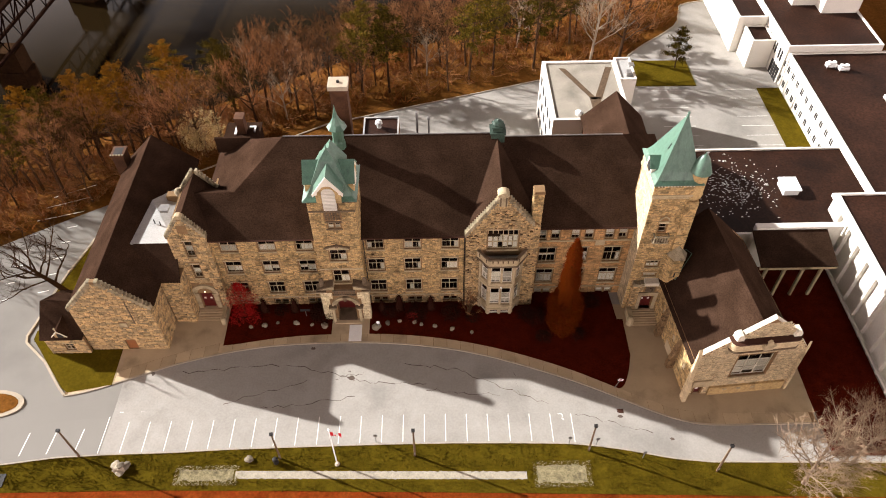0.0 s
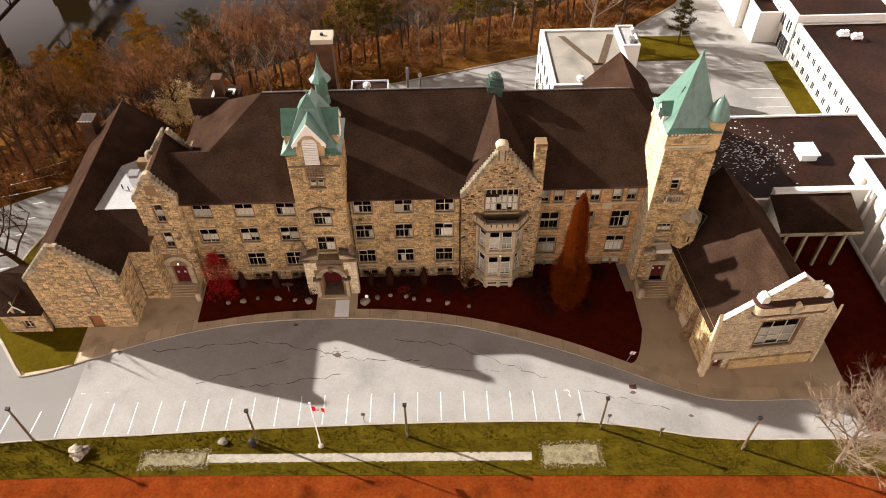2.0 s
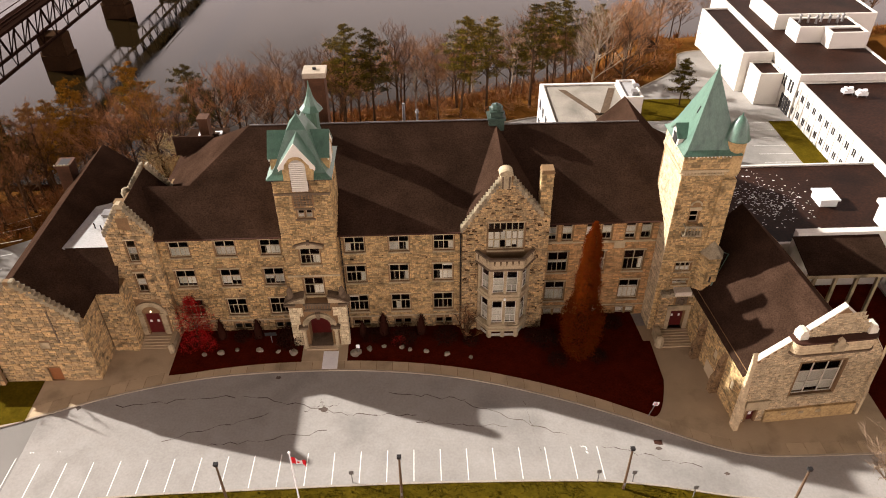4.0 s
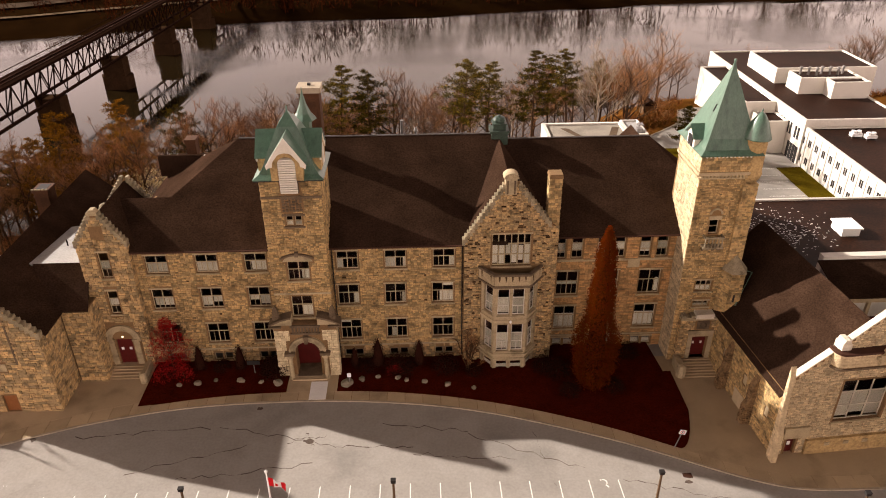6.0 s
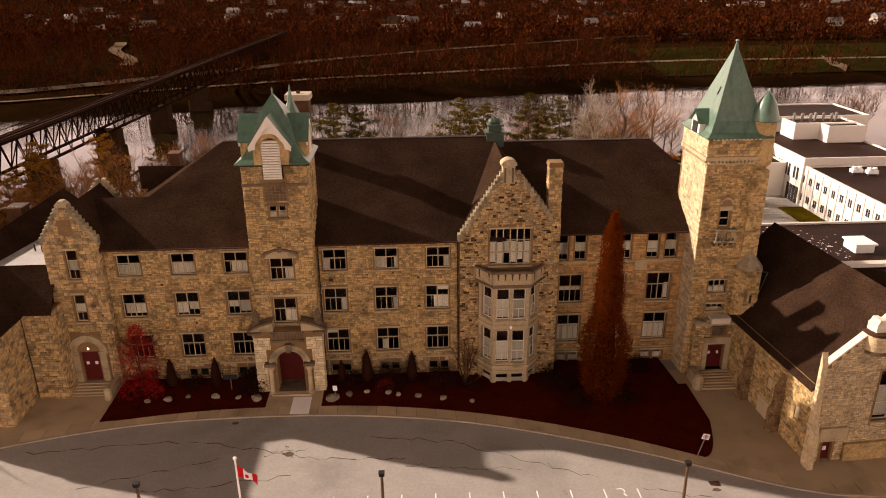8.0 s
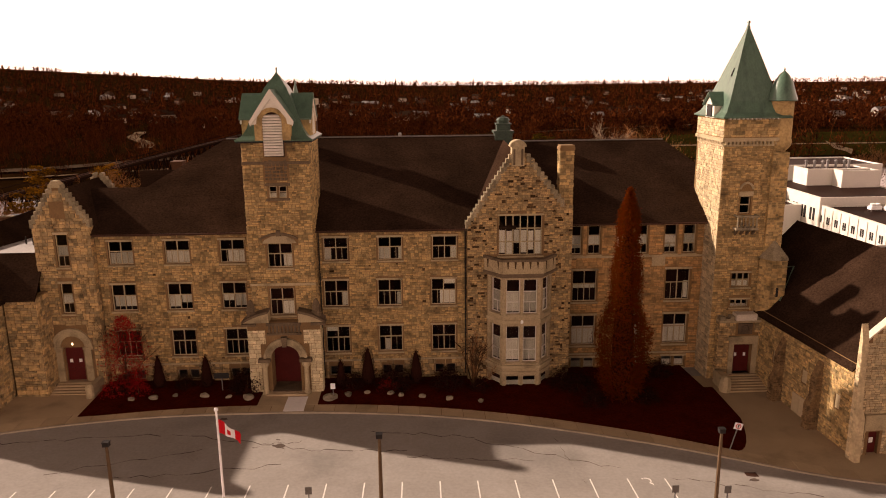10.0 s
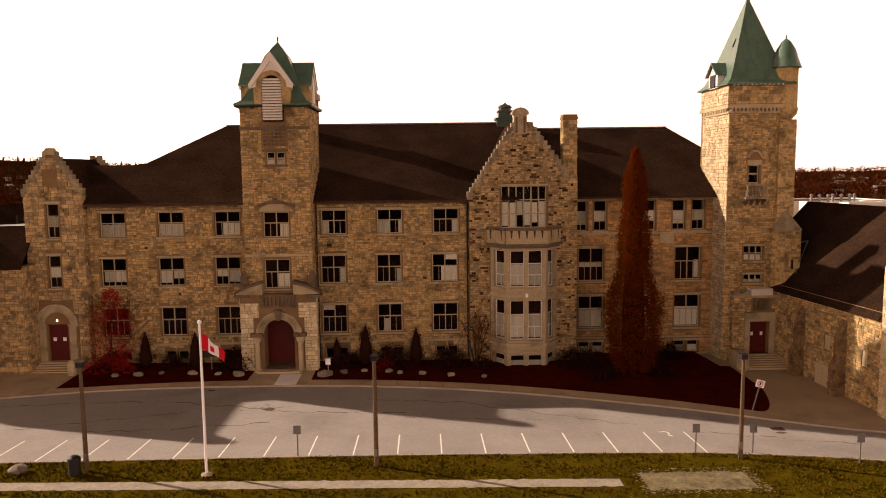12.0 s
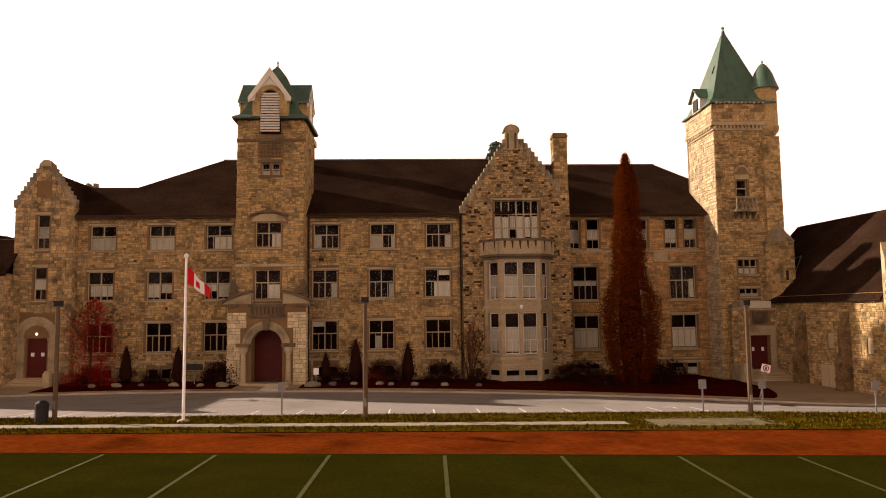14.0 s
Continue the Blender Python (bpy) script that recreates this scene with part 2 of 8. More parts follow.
MEMBRANE = material("grey_membrane", (0.35, 0.34, 0.325), 0.8, vary=0.2, scale=0.6, fine=5, bump=0.1, stain=0.25, stain_scale=0.4)
METAL = material("grey_metal", (0.20, 0.19, 0.18), 0.5, metal=0.5, vary=0.15, fine=5, bump=0.05)
RUST = material("rusty_iron", (0.05, 0.02, 0.012), 0.8, vary=0.3, fine=9, bump=0.2)
WOOD_POLE = material("brown_pole", (0.11, 0.070, 0.040), 0.8, vary=0.25, fine=8, bump=0.2)
BLACK = material("black_metal", (0.02, 0.018, 0.017), 0.6, vary=0.2, fine=6, bump=0.05)
WHITE_METAL = material("white_enamel", (0.75, 0.75, 0.73), 0.4, vary=0.06, fine=6, bump=0.03)
FLAG_RED = material("flag_red", (0.55, 0.015, 0.02), 0.8, vary=0.1, fine=20, bump=0.05)
SIGN_RED = material("sign_red", (0.5, 0.02, 0.02), 0.5, vary=0.1, fine=6, bump=0)
ROCK = material("pale_boulder", (0.22, 0.18, 0.13), 0.9, vary=0.35, scale=1.5, fine=9, bump=0.5, per_object=0.4)
STEEL = material("rusty_bridge_steel", (0.012, 0.0058, 0.0038), 0.9, vary=0.3, scale=0.5, fine=3, bump=0.1, spec=0.0)
PIER = material("bridge_pier_stone", (0.032, 0.017, 0.009), 0.9, vary=0.4, scale=0.4, fine=2, bump=0.4, stain=0.4, stain_scale=0.2, spec=0.0)
LAMP_GLOW = bpy.data.materials.new("lit_lamp")
LAMP_GLOW.use_nodes = True
LAMP_GLOW.node_tree.nodes["Principled BSDF"].inputs["Emission Color"].default_value = (1, 0.85, 0.6, 1)
LAMP_GLOW.node_tree.nodes["Principled BSDF"].inputs["Emission Strength"].default_value = 1.6

GLASS = bpy.data.materials.new("window_glass")
GLASS.use_nodes = True
_b = GLASS.node_tree.nodes["Principled BSDF"]
_b.inputs["Base Color"].default_value, _b.inputs["Roughness"].default_value = (0.93, 0.94, 0.93, 1), 0.02
_b.inputs["Transmission Weight"].default_value, _b.inputs["IOR"].default_value = 1.0, 1.12

WATER = bpy.data.materials.new("river_water")
WATER.use_nodes = True
_n, _l = WATER.node_tree.nodes, WATER.node_tree.links
_b = _n["Principled BSDF"]
_b.inputs["Base Color"].default_value, _b.inputs["Roughness"].default_value = (0.010, 0.0060, 0.0022, 1), 0.07
_b.inputs["IOR"].default_value = 1.18
_b.inputs["Specular Tint"].default_value = (0.66, 0.92, 1.0, 1)
_t = _n.new("ShaderNodeTexNoise")
_t.inputs["Scale"].default_value, _t.inputs["Detail"].default_value = 0.35, 3
_g = _n.new("ShaderNodeNewGeometry")
_l.new(_g.outputs["Position"], _t.inputs["Vector"])
_p = _n.new("ShaderNodeBump")
_p.inputs["Strength"].default_value, _p.inputs["Distance"].default_value = 0.07, 0.05
_w = _n.new("ShaderNodeTexNoise")
_w.inputs["Scale"].default_value, _w.inputs["Detail"].default_value = 0.03, 3
_l.new(_g.outputs["Position"], _w.inputs["Vector"])
_r = _n.new("ShaderNodeMapRange")
_r.inputs["From Min"].default_value, _r.inputs["From Max"].default_value = 0.4, 0.62
_r.inputs["To Min"].default_value, _r.inputs["To Max"].default_value = 0.03, 0.22
_l.new(_w.outputs["Fac"], _r.inputs["Value"]), _l.new(_r.outputs[0], _b.inputs["Roughness"])
_l.new(_t.outputs["Fac"], _p.inputs["Height"]), _l.new(_p.outputs[0], _b.inputs["Normal"])


# ---- mesh helpers ----
class Shape:
    """Collects vertices and faces for one mesh."""

    def __init__(self):
        self.v, self.f = [], []

    def add(self, verts, faces):
        k = len(self.v)
        self.v += [tuple(p) for p in verts]
        self.f += [tuple(i + k for i in f) for f in faces]
        return self

    def box(self, x0, x1, y0, y1, z0, z1, m=None):
        p = [Vector((x, y, z)) for z in (z0, z1) for x, y in ((x0, y0), (x1, y0), (x1, y1), (x0, y1))]
        if m is not None:
            p = [m @ q for q in p]
        return self.add(p, [(3, 2, 1, 0), (4, 5, 6, 7), (0, 1, 5, 4), (1, 2, 6, 5), (2, 3, 7, 6), (3, 0, 4, 7)])

    def prism(self, outline, a, b, axis="y", m=None):
        """Outline of (u, z) points, run from a to b along an axis ('z': outline is (x, y))."""
        def at(u, w, s):
            return Vector({"y": (u, s, w), "x": (s, u, w), "z": (u, w, s)}[axis])
        n = len(outline)
        p = [at(u, w, a) for u, w in outline] + [at(u, w, b) for u, w in outline]
        if m is not None:
            p = [m @ q for q in p]
        return self.add(p, [tuple(range(n - 1, -1, -1)), tuple(range(n, 2 * n))] + [(i, (i + 1) % n, n + (i + 1) % n, n + i) for i in range(n)])

    def lathe(self, x, y, rings, n=12, turn=0.0, square=1.0):
        """Rings of (radius, z) about an upright axis."""
        p = [(x + r * math.cos(turn + 2 * math.pi * i / n), y + r * math.sin(turn + 2 * math.pi * i / n), z) for r, z in rings for i in range(n)]
        f = [(j * n + i, j * n + (i + 1) % n, (j + 1) * n + (i + 1) % n, (j + 1) * n + i) for j in range(len(rings) - 1) for i in range(n)]
        return self.add(p, f + [tuple(range(n - 1, -1, -1)), tuple(range((len(rings) - 1) * n, len(rings) * n))])

    def tube(self, path, radii, n=5):
        path = [Vector(p) for p in path]
        rings = []
        for i, p in enumerate(path):
            d = (path[min(i + 1, len(path) - 1)] - path[max(i - 1, 0)]).normalized()
            u = d.orthogonal().normalized()
            w = d.cross(u)
            rings += [p + radii[i] * (math.cos(a) * u + math.sin(a) * w) for a in (2 * math.pi * k / n for k in range(n))]
        return self.add(rings, [(j * n + i, j * n + (i + 1) % n, (j + 1) * n + (i + 1) % n, (j + 1) * n + i) for j in range(len(path) - 1) for i in range(n)] + [tuple(range(n - 1, -1, -1))])

    def poly(self, pts):
        return self.add(pts, [tuple(range(len(pts)))])

    def slab(self, pts, thick):
        """A plate of that thickness below a planar outline of 3D points, counter-clockwise from above."""
        n = len(pts)
        q = [(x, y, z - thick) for x, y, z in pts]
        return self.add(list(pts) + q, [tuple(range(n)), tuple(range(2 * n - 1, n - 1, -1))] + [(i, i + n, (i + 1) % n + n, (i + 1) % n) for i in range(n)])

    def mesh(self, name, mat, smooth=False):
        me = bpy.data.meshes.new(name)
        me.from_pydata(self.v, [], self.f)
        if mat:
            me.materials.append(mat)
        if smooth:
            me.shade_smooth()
        me.update()
        return me


def part(name, shape, mat, parent, label="", smooth=False):
    ob = new(name, shape.mesh(name, mat, smooth) if isinstance(shape, Shape) else shape)
    ob.parent = parent
    if label:
        tagged(ob, label)
    return ob


def thing(name, label, category, kind="", group="", shape=None, mat=None, at=None, smooth=False):
    ob = new(name, shape.mesh(name, mat, smooth) if shape else None)
    if at is not None:
        ob.matrix_world = at if isinstance(at, Matrix) else pose(*at)
    return tagged(ob, label, category, group, kind)


def clamp(v, a, b):
    return max(a, min(b, v))


def smooth(v):
    v = clamp(v, 0, 1)
    return v * v * (3 - 2 * v)


# ---- the lie of the land ----
LOT_N = [(34.6, 114.6), (38.8, 119.0), (45, 124.1), (48, 127.2), (50.2, 134.8), (55.4, 136.0)]


def forest_edge(x):
    e = clamp(97 + (0.6 if x < -20 else 0.32) * (x + 20), 66, 150)
    return max(e, curve_y(LOT_N, x) + 1) if 34 < x < 66 else e


KERB_Y = [(-48.1, 43.1), (-45.5, 43.6), (-42.4, 44.9), (-39.2, 46.1), (-36, 47.4), (-32.6, 48.4), (-29.1, 49.3), (-25.5, 50.0), (-21.9, 50.4), (-17.5, 50.6), (-11.5, 50.65), (-7.1, 50.4), (-3.4, 49.95), (0.3, 49.4), (4, 48.5), (7.5, 47.4), (11, 46.1), (14.5, 44.75), (17.8, 43.3), (21.1, 41.6), (24.2, 40), (27.3, 38.5), (28.9, 37.95), (31.2, 37.75), (45, 37.8)]
APRON = [(31.5, -0.24), (34.4, -0.22), (40.4, -0.53), (47, -0.56), (58, -0.56)]


def curve_y(points, x):
    for (x0, y0), (x1, y1) in zip(points, points[1:]):
        if x <= x1:
            return y0 + (y1 - y0) * clamp((x - x0) / (x1 - x0), 0, 1)
    return points[-1][1]


def lawn_level(x, y):
    """The forecourt dips from the grass strip and rises a little from the kerb to the walls."""
    return curve_y(APRON, y) - 0.0082 * (clamp(x, -60, 60) + 13) + 0.02 * clamp(y - curve_y(KERB_Y, x), 0, 14)


RIVER = -14.0


SHORE = [(-400, 215), (-300, 228), (-147, 262), (-77, 284), (17, 294), (97, 309), (211, 317), (400, 325)]


def far_shore(x):
    for (x0, y0), (x1, y1) in zip(SHORE, SHORE[1:]):
        if x <= x1:
            return y0 + (y1 - y0) * clamp((x - x0) / (x1 - x0), 0, 1)
    return SHORE[-1][1]


def land(x, y):
    z = lawn_level(x, y)
    e = forest_edge(x)
    if y > e:
        z += (RIVER - 1.2 - z) * smooth((y - e) / 48)
    f = far_shore(x)
    if y > f - 12:
        z = RIVER - 1.2 + 5.2 * smooth((y - f + 12) / 26) + 4 * smooth((y - f - 14) / 60) - 0.0125 * max(0.0, y - 480) * smooth((x / max(y, 1) + 0.6) / 0.45) + (26 + 0.034 * max(0.0, -x) + 3 * math.sin(x / 190 + y / 260)) * smooth((y - 560) / 1500)
    if x < -52 and y < e + 40:
        z -= 1.5 * smooth((-52 - x) / 60)
    return z


# ---- ground ----
def steps_between(a, b, n):
    return [a + (b - a) * i / n for i in range(n + 1)]


def eased(points, x):
    """The same polyline, rounded by a moving mean."""
    return sum(curve_y(points, x + d) for d in (-2.4, -1.2, 0, 1.2, 2.4)) / 5


def sheet(x0, x1, low, high, lift, nx, ny, thick=0.0):
    """A surface over the land between two curves of x, lifted by so much; thick gives it edges that go down."""
    s = Shape()
    xs = steps_between(x0, x1, nx)
    top = []
    for x in xs:
        a, b = low(x), high(x)
        top += [(x, y, land(x, y) + lift) for y in steps_between(a, b, ny)]
    w = ny + 1
    s.add(top, [(i * w + j, (i + 1) * w + j, (i + 1) * w + j + 1, i * w + j + 1) for i in range(nx) for j in range(ny)])
    if thick:
        ring = [i * w for i in range(nx + 1)] + [nx * w + j for j in range(1, w)] + [i * w + ny for i in range(nx - 1, -1, -1)] + [j for j in range(ny - 1, 0, -1)]
        n = len(ring)
        s.add([top[i] for i in ring] + [(top[i][0], top[i][1], top[i][2] - thick) for i in ring], [(i, (i + 1) % n, n + (i + 1) % n, n + i)[::-1] for i in range(n)])
    return s


XS = sorted({-2600, -1900, -1400, -1000, -700, -520, -400, -320, *range(-260, 270, 10), 320, 400, 520, 700, 1000, 1400, 1900, 2600})
YS = sorted({-400, -200, -100, *range(-40, 60, 4), *range(60, 340, 6), *range(340, 700, 20), *range(700, 1500, 60), *range(1500, 3300, 200)})
g = Shape()
g.add([(x, y, land(x, y) - (0.45 if y < 64 and -105 < x < 66 else 0.02)) for x in XS for y in YS], [(i * len(YS) + j, (i + 1) * len(YS) + j, (i + 1) * len(YS) + j + 1, i * len(YS) + j + 1) for i in range(len(XS) - 1) for j in range(len(YS) - 1)])
ground = thing("ground", "leaf-strewn ground that falls to the river", "ground", "structure", shape=g, mat=FIELD)
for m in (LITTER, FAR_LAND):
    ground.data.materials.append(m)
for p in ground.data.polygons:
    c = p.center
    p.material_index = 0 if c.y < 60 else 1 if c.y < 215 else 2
ground.data.shade_smooth()

w = Shape().poly([(-2600, 112, RIVER), (2600, 112, RIVER), (2600, 345, RIVER), (-2600, 345, RIVER)])
thing("water", "brown river water that mirrors a pale sky", "river", "structure", shape=w, mat=WATER)

TRACK_N = [(-90, 30.8), (-34, 30.75), (-17, 30.35), (0, 29.9), (17, 29.4), (44, 28.6), (80, 27.5)]
LOT_S = [(-90, 33.0), (-52.2, 34.1), (-46, 34.9), (-39.5, 35.2), (-32.9, 35.3), (-26.5, 35.6), (-13.3, 35.85), (-6.6, 35.95), (0, 35.95), (6.7, 35.85), (13.5, 35.65), (16.7, 35.3), (19.8, 34.8), (25.6, 33.5), (30, 33.0), (80, 32.0)]
BED_Y = [(-29.6, 50.2), (-25.7, 51.0), (-22, 51.55), (-17.6, 51.9), (-11.6, 51.95), (-7.1, 51.8), (-3.4, 51.4), (0.35, 50.8), (4, 49.95), (7.6, 48.9), (11.2, 47.6), (14.7, 46.2), (18, 44.65), (19.6, 43.7), (21, 43.0), (24.2, 41.4), (27.3, 39.9), (31, 39.3), (45, 39.3)]

thing("road", "sun-bleached asphalt forecourt with cracks and stains", "forecourt", "structure", shape=sheet(-41.2, 60, lambda x: curve_y(LOT_S, x), lambda x: 62, 0.02, 50, 14), mat=ASPHALT)
thing("road", "older grey asphalt drive beside the forecourt", "drive", "structure", shape=sheet(-110, -41.2, lambda x: curve_y(LOT_S, x), lambda x: clamp(forest_edge(x) - 1, 62, 80), 0.02, 34, 18), mat=OLD_ASPHALT)
thing("road", "pale asphalt service road and car park", "car park", "structure", shape=sheet(-12, 66, lambda x: 62, lambda x: forest_edge(x) - 1.0, 0.02, 40, 14), mat=ASPHALT)
thing("lawn", "mown autumn grass strip beside the parking bays", "lawn", "structure", shape=sheet(-90, 80, lambda x: curve_y(TRACK_N, x), lambda x: curve_y(LOT_S, x), 0.05, 90, 5), mat=GRASS)
track_s = lambda x: 24.6 - 0.077 * x
thing("track", "rust-red cinder running track", "running track", "structure", shape=sheet(-90, 80, track_s, lambda x: curve_y(TRACK_N, x), 0.02, 60, 3), mat=TRACK)
field = thing("field", "mown sports field marked with chalk lines", "sports field", "structure", shape=sheet(-90, 80, lambda x: -60, track_s, 0.01, 40, 12), mat=FIELD)
for i in range(-7, 10):
    x = -0.74 + 4.36 * i
    sh = Shape()
    y1 = track_s(x) - 0.3
    for a, b in zip(steps_between(y1 - 14, y1, 8), steps_between(y1 - 14, y1, 8)[1:]):
        sh.poly([(x + 0.025 * (a - y1) - 0.07, a, land(x, a) + 0.02), (x + 0.025 * (a - y1) + 0.07, a, land(x, a) + 0.02), (x + 0.025 * (b - y1) + 0.07, b, land(x, b) + 0.02), (x + 0.025 * (b - y1) - 0.07, b, land(x, b) + 0.02)])
    part("chalk_line", sh, FIELD_LINE, field)

# parking bay lines with a mark at the head of each bay
for i in range(23):
    x = -41.46 + 2.543 * i
    s = curve_y(LOT_S, x) + 0.25
    sh = Shape()
    top = 40.4
    for a, b in zip(steps_between(s, top, 4), steps_between(s, top, 4)[1:]):
        sh.poly([(x - 0.045, a, land(x, a) + 0.026), (x + 0.045, a, land(x, a) + 0.026), (x + 0.045, b, land(x, b) + 0.026), (x - 0.045, b, land(x, b) + 0.026)])
    thing("bay_line", "worn white parking bay line on asphalt", "parking line", "structure", "parking bay lines", sh, LINE)
    if i < 22:
        c = x + 1.27
        sh = Shape()
        for k in range(2):
            u = c - 0.22 + 0.25 * k
            sh.poly([(u, top + 0.2, land(u, top) + 0.026), (u + 0.13, top + 0.2, land(u, top) + 0.026), (u + 0.13, top + 0.5, land(u, top) + 0.02), (u, top + 0.5, land(u, top) + 0.02)])
        thing("bay_mark", "small white painted mark at the head of a parking bay", "parking mark", "structure", "parking bay marks", sh, LINE)
badge = Shape()
for k in range(10):
    a0, a1 = -2.4 + 0.42 * k, -2.4 + 0.42 * (k + 1)
    badge.poly([(13.15 + q * math.cos(a), 39.4 + q * math.sin(a), land(13.15, 39.4) + 0.026) for q, a in ((0.26, a0), (0.36, a0), (0.36, a1), (0.26, a1))])
for ax, ay, bx, by in ((12.75, 39.85, 13.0, 39.62), (13.3, 39.12, 13.5, 38.85)):
    badge.poly([(ax - 0.04, ay - 0.04, land(ax, ay) + 0.026), (bx - 0.04, by - 0.04, land(bx, by) + 0.026), (bx + 0.05, by + 0.04, land(bx, by) + 0.026), (ax + 0.05, ay + 0.04, land(ax, ay) + 0.026)])
thing("bay_badge", "white painted wheelchair badge in a parking bay", "parking mark", "structure", shape=badge, mat=LINE)
for x, a, b in ((-44.2, 35.6, 38.6), (-50.5, 35.2, 38.2), (-47.4, 35.4, 38.2), (-56.5, 35.0, 38.0)):
    sh = Shape().poly([(x - 0.06, a, land(x, a) + 0.03), (x + 0.06, a, land(x, a) + 0.03), (x + 0.26, b, land(x, b) + 0.03), (x + 0.14, b, land(x, b) + 0.03)])
    thing("bay_line", "worn white parking bay line on asphalt", "parking line", "structure", "parking bay lines", sh, LINE)
for i in range(9):
    y = 55 + 3.1 * i
    sh = Shape().poly([(-62, y, land(-62, y) + 0.03), (-62, y + 0.14, land(-62, y) + 0.03), (-55.5, y + 1.9, land(-55, y) + 0.03), (-55.5, y + 1.76, land(-55, y) + 0.03)])
    thing("bay_line", "worn white parking bay line on asphalt", "parking line", "structure", "parking bay lines", sh, LINE)
for i in range(8):
    for x0, x1 in ((38, 43.5), (51.5, 57)):
        y = 86.5 + 2.6 * i
        sh = Shape().poly([(x0, y, land(x0, y) + 0.03), (x1, y, land(x1, y) + 0.03), (x1, y + 0.08, land(x1, y) + 0.03), (x0, y + 0.08, land(x0, y) + 0.03)])
        thing("bay_line", "worn white parking bay line on asphalt", "parking line", "structure", "parking bay lines", sh, LINE)

# damp, worn bands in the asphalt
rd = random.Random(14)
for x, y, a, b in ((-12.2, 46.3, 5.5, 0.30), (-7.2, 45.3, 2.6, 0.35), (-1.0, 43.0, 2.4, 0.5), (-18.8, 44.7, 3.2, 0.3), (-26.5, 43.8, 4.0, 0.35), (4.5, 42.6, 3.5, 0.3), (12.5, 40.4, 3.0, 0.4), (-33, 45.4, 2.6, 0.3)):
    top = [(x + a * (k / 9 - 1), y + b * rd.uniform(0.2, 1.0) * math.sin(math.pi * k / 18) + 0.2 * math.sin(k)) for k in range(19)]
    low = [(px, py - b * rd.uniform(0.5, 2.0) * math.sin(math.pi * k / 18) - 0.02) for k, (px, py) in enumerate(top)]
    sh = Shape()
    sh.v = [(px, py, land(px, py) + 0.016) for px, py in top + low]
    sh.f = [(19 + k, 20 + k, k + 1, k) for k in range(18)]
    thing("stain", "long damp stain on the worn asphalt", "stain", "structure", "stains on the forecourt", sh, DAMP)

# tarred cracks
rc = random.Random(4)
for x0, y0, x1, y1 in ((-21, 47.5, -10, 44.5), (-10, 44.6, -3, 44.2), (-3, 43.4, 6, 42.4), (-34, 46.4, -22, 47.3), (-28, 42.0, -18, 44.8), (2, 45.6, 12, 41), (-6, 47.4, 2, 46), (-13, 46.5, -12, 44.2), (-14.5, 45.2, -11, 45.9), (8, 46, 9, 39), (-24, 41, -12, 42.4), (14, 40, 24, 36.8)):
    sh, pts = Shape(), []
    for k in range(15):
        u = k / 14
        pts.append((x0 + (x1 - x0) * u + rc.uniform(-0.12, 0.12), y0 + (y1 - y0) * u + rc.uniform(-0.25, 0.25)))
    for (ax, ay), (bx, by) in zip(pts, pts[1:]):
        r = rc.uniform(0.01, 0.055)
        sh.poly([(ax, ay - r, land(ax, ay) + 0.025), (bx, by - r, land(bx, by) + 0.025), (bx, by + r, land(bx, by) + 0.025), (ax, ay + r, land(ax, ay) + 0.025)])
    thing("crack", "tarred crack across the asphalt", "crack", "structure", "cracks in the forecourt", sh, CRACK)
for x, y, r in ((-12.6, 45.2, 0.55), (-37.7, 46.3, 0.45), (-17.8, 49.8, 0.4), (20.5, 39.2, 0.45), (26, 36.0, 0.3)):
    sh = Shape()
    pts = [(x + r * rc.uniform(0.4, 1.1) * math.cos(a), y + r * rc.uniform(0.3, 0.8) * math.sin(a)) for a in (2 * math.pi * k / 12 for k in range(12))]
    sh.poly([(px, py, land(px, py) + 0.03) for px, py in pts])
    thing("stain", "dark tar stain on the asphalt", "stain", "structure", "stains on the forecourt", sh, CRACK)


def strip_along(points, width, up, down=0.15):
    """A kerb-like bar that follows plan points on the land."""
    s = Shape()
    pts = [Vector((x, y, 0)) for x, y in points]
    prev = None
    for i, p in enumerate(pts):
        d = (pts[min(i + 1, len(pts) - 1)] - pts[max(i - 1, 0)]).normalized()
        nrm = Vector((-d.y, d.x, 0)) * width / 2
        zl = land(p.x, p.y)
        ring = [(p.x + nrm.x, p.y + nrm.y, zl - down), (p.x + nrm.x, p.y + nrm.y, zl + up), (p.x - nrm.x, p.y - nrm.y, zl + up), (p.x - nrm.x, p.y - nrm.y, zl - down)]
        k = len(s.v)
        s.v += ring
        if prev is not None:
            s.f += [(prev + a, prev + (a + 1) % 4, k + (a + 1) % 4, k + a)[::-1] for a in range(4)]
        else:
            s.f.append((k, k + 1, k + 2, k + 3))
        prev = k
    s.f.append((prev + 3, prev + 2, prev + 1, prev))
    return s


kerb_pts = [(x, eased(KERB_Y, x)) for x in steps_between(-48, 44, 92)]
thing("kerb", "pale concrete kerb along the curved drive", "kerb", "structure", shape=strip_along(kerb_pts, 0.18, 0.15), mat=KERB)
thing("kerb", "thin concrete edge between asphalt and grass", "kerb", "structure", shape=strip_along([(x, curve_y(LOT_S, x)) for x in steps_between(-88, 60, 74)], 0.16, 0.11), mat=KERB)

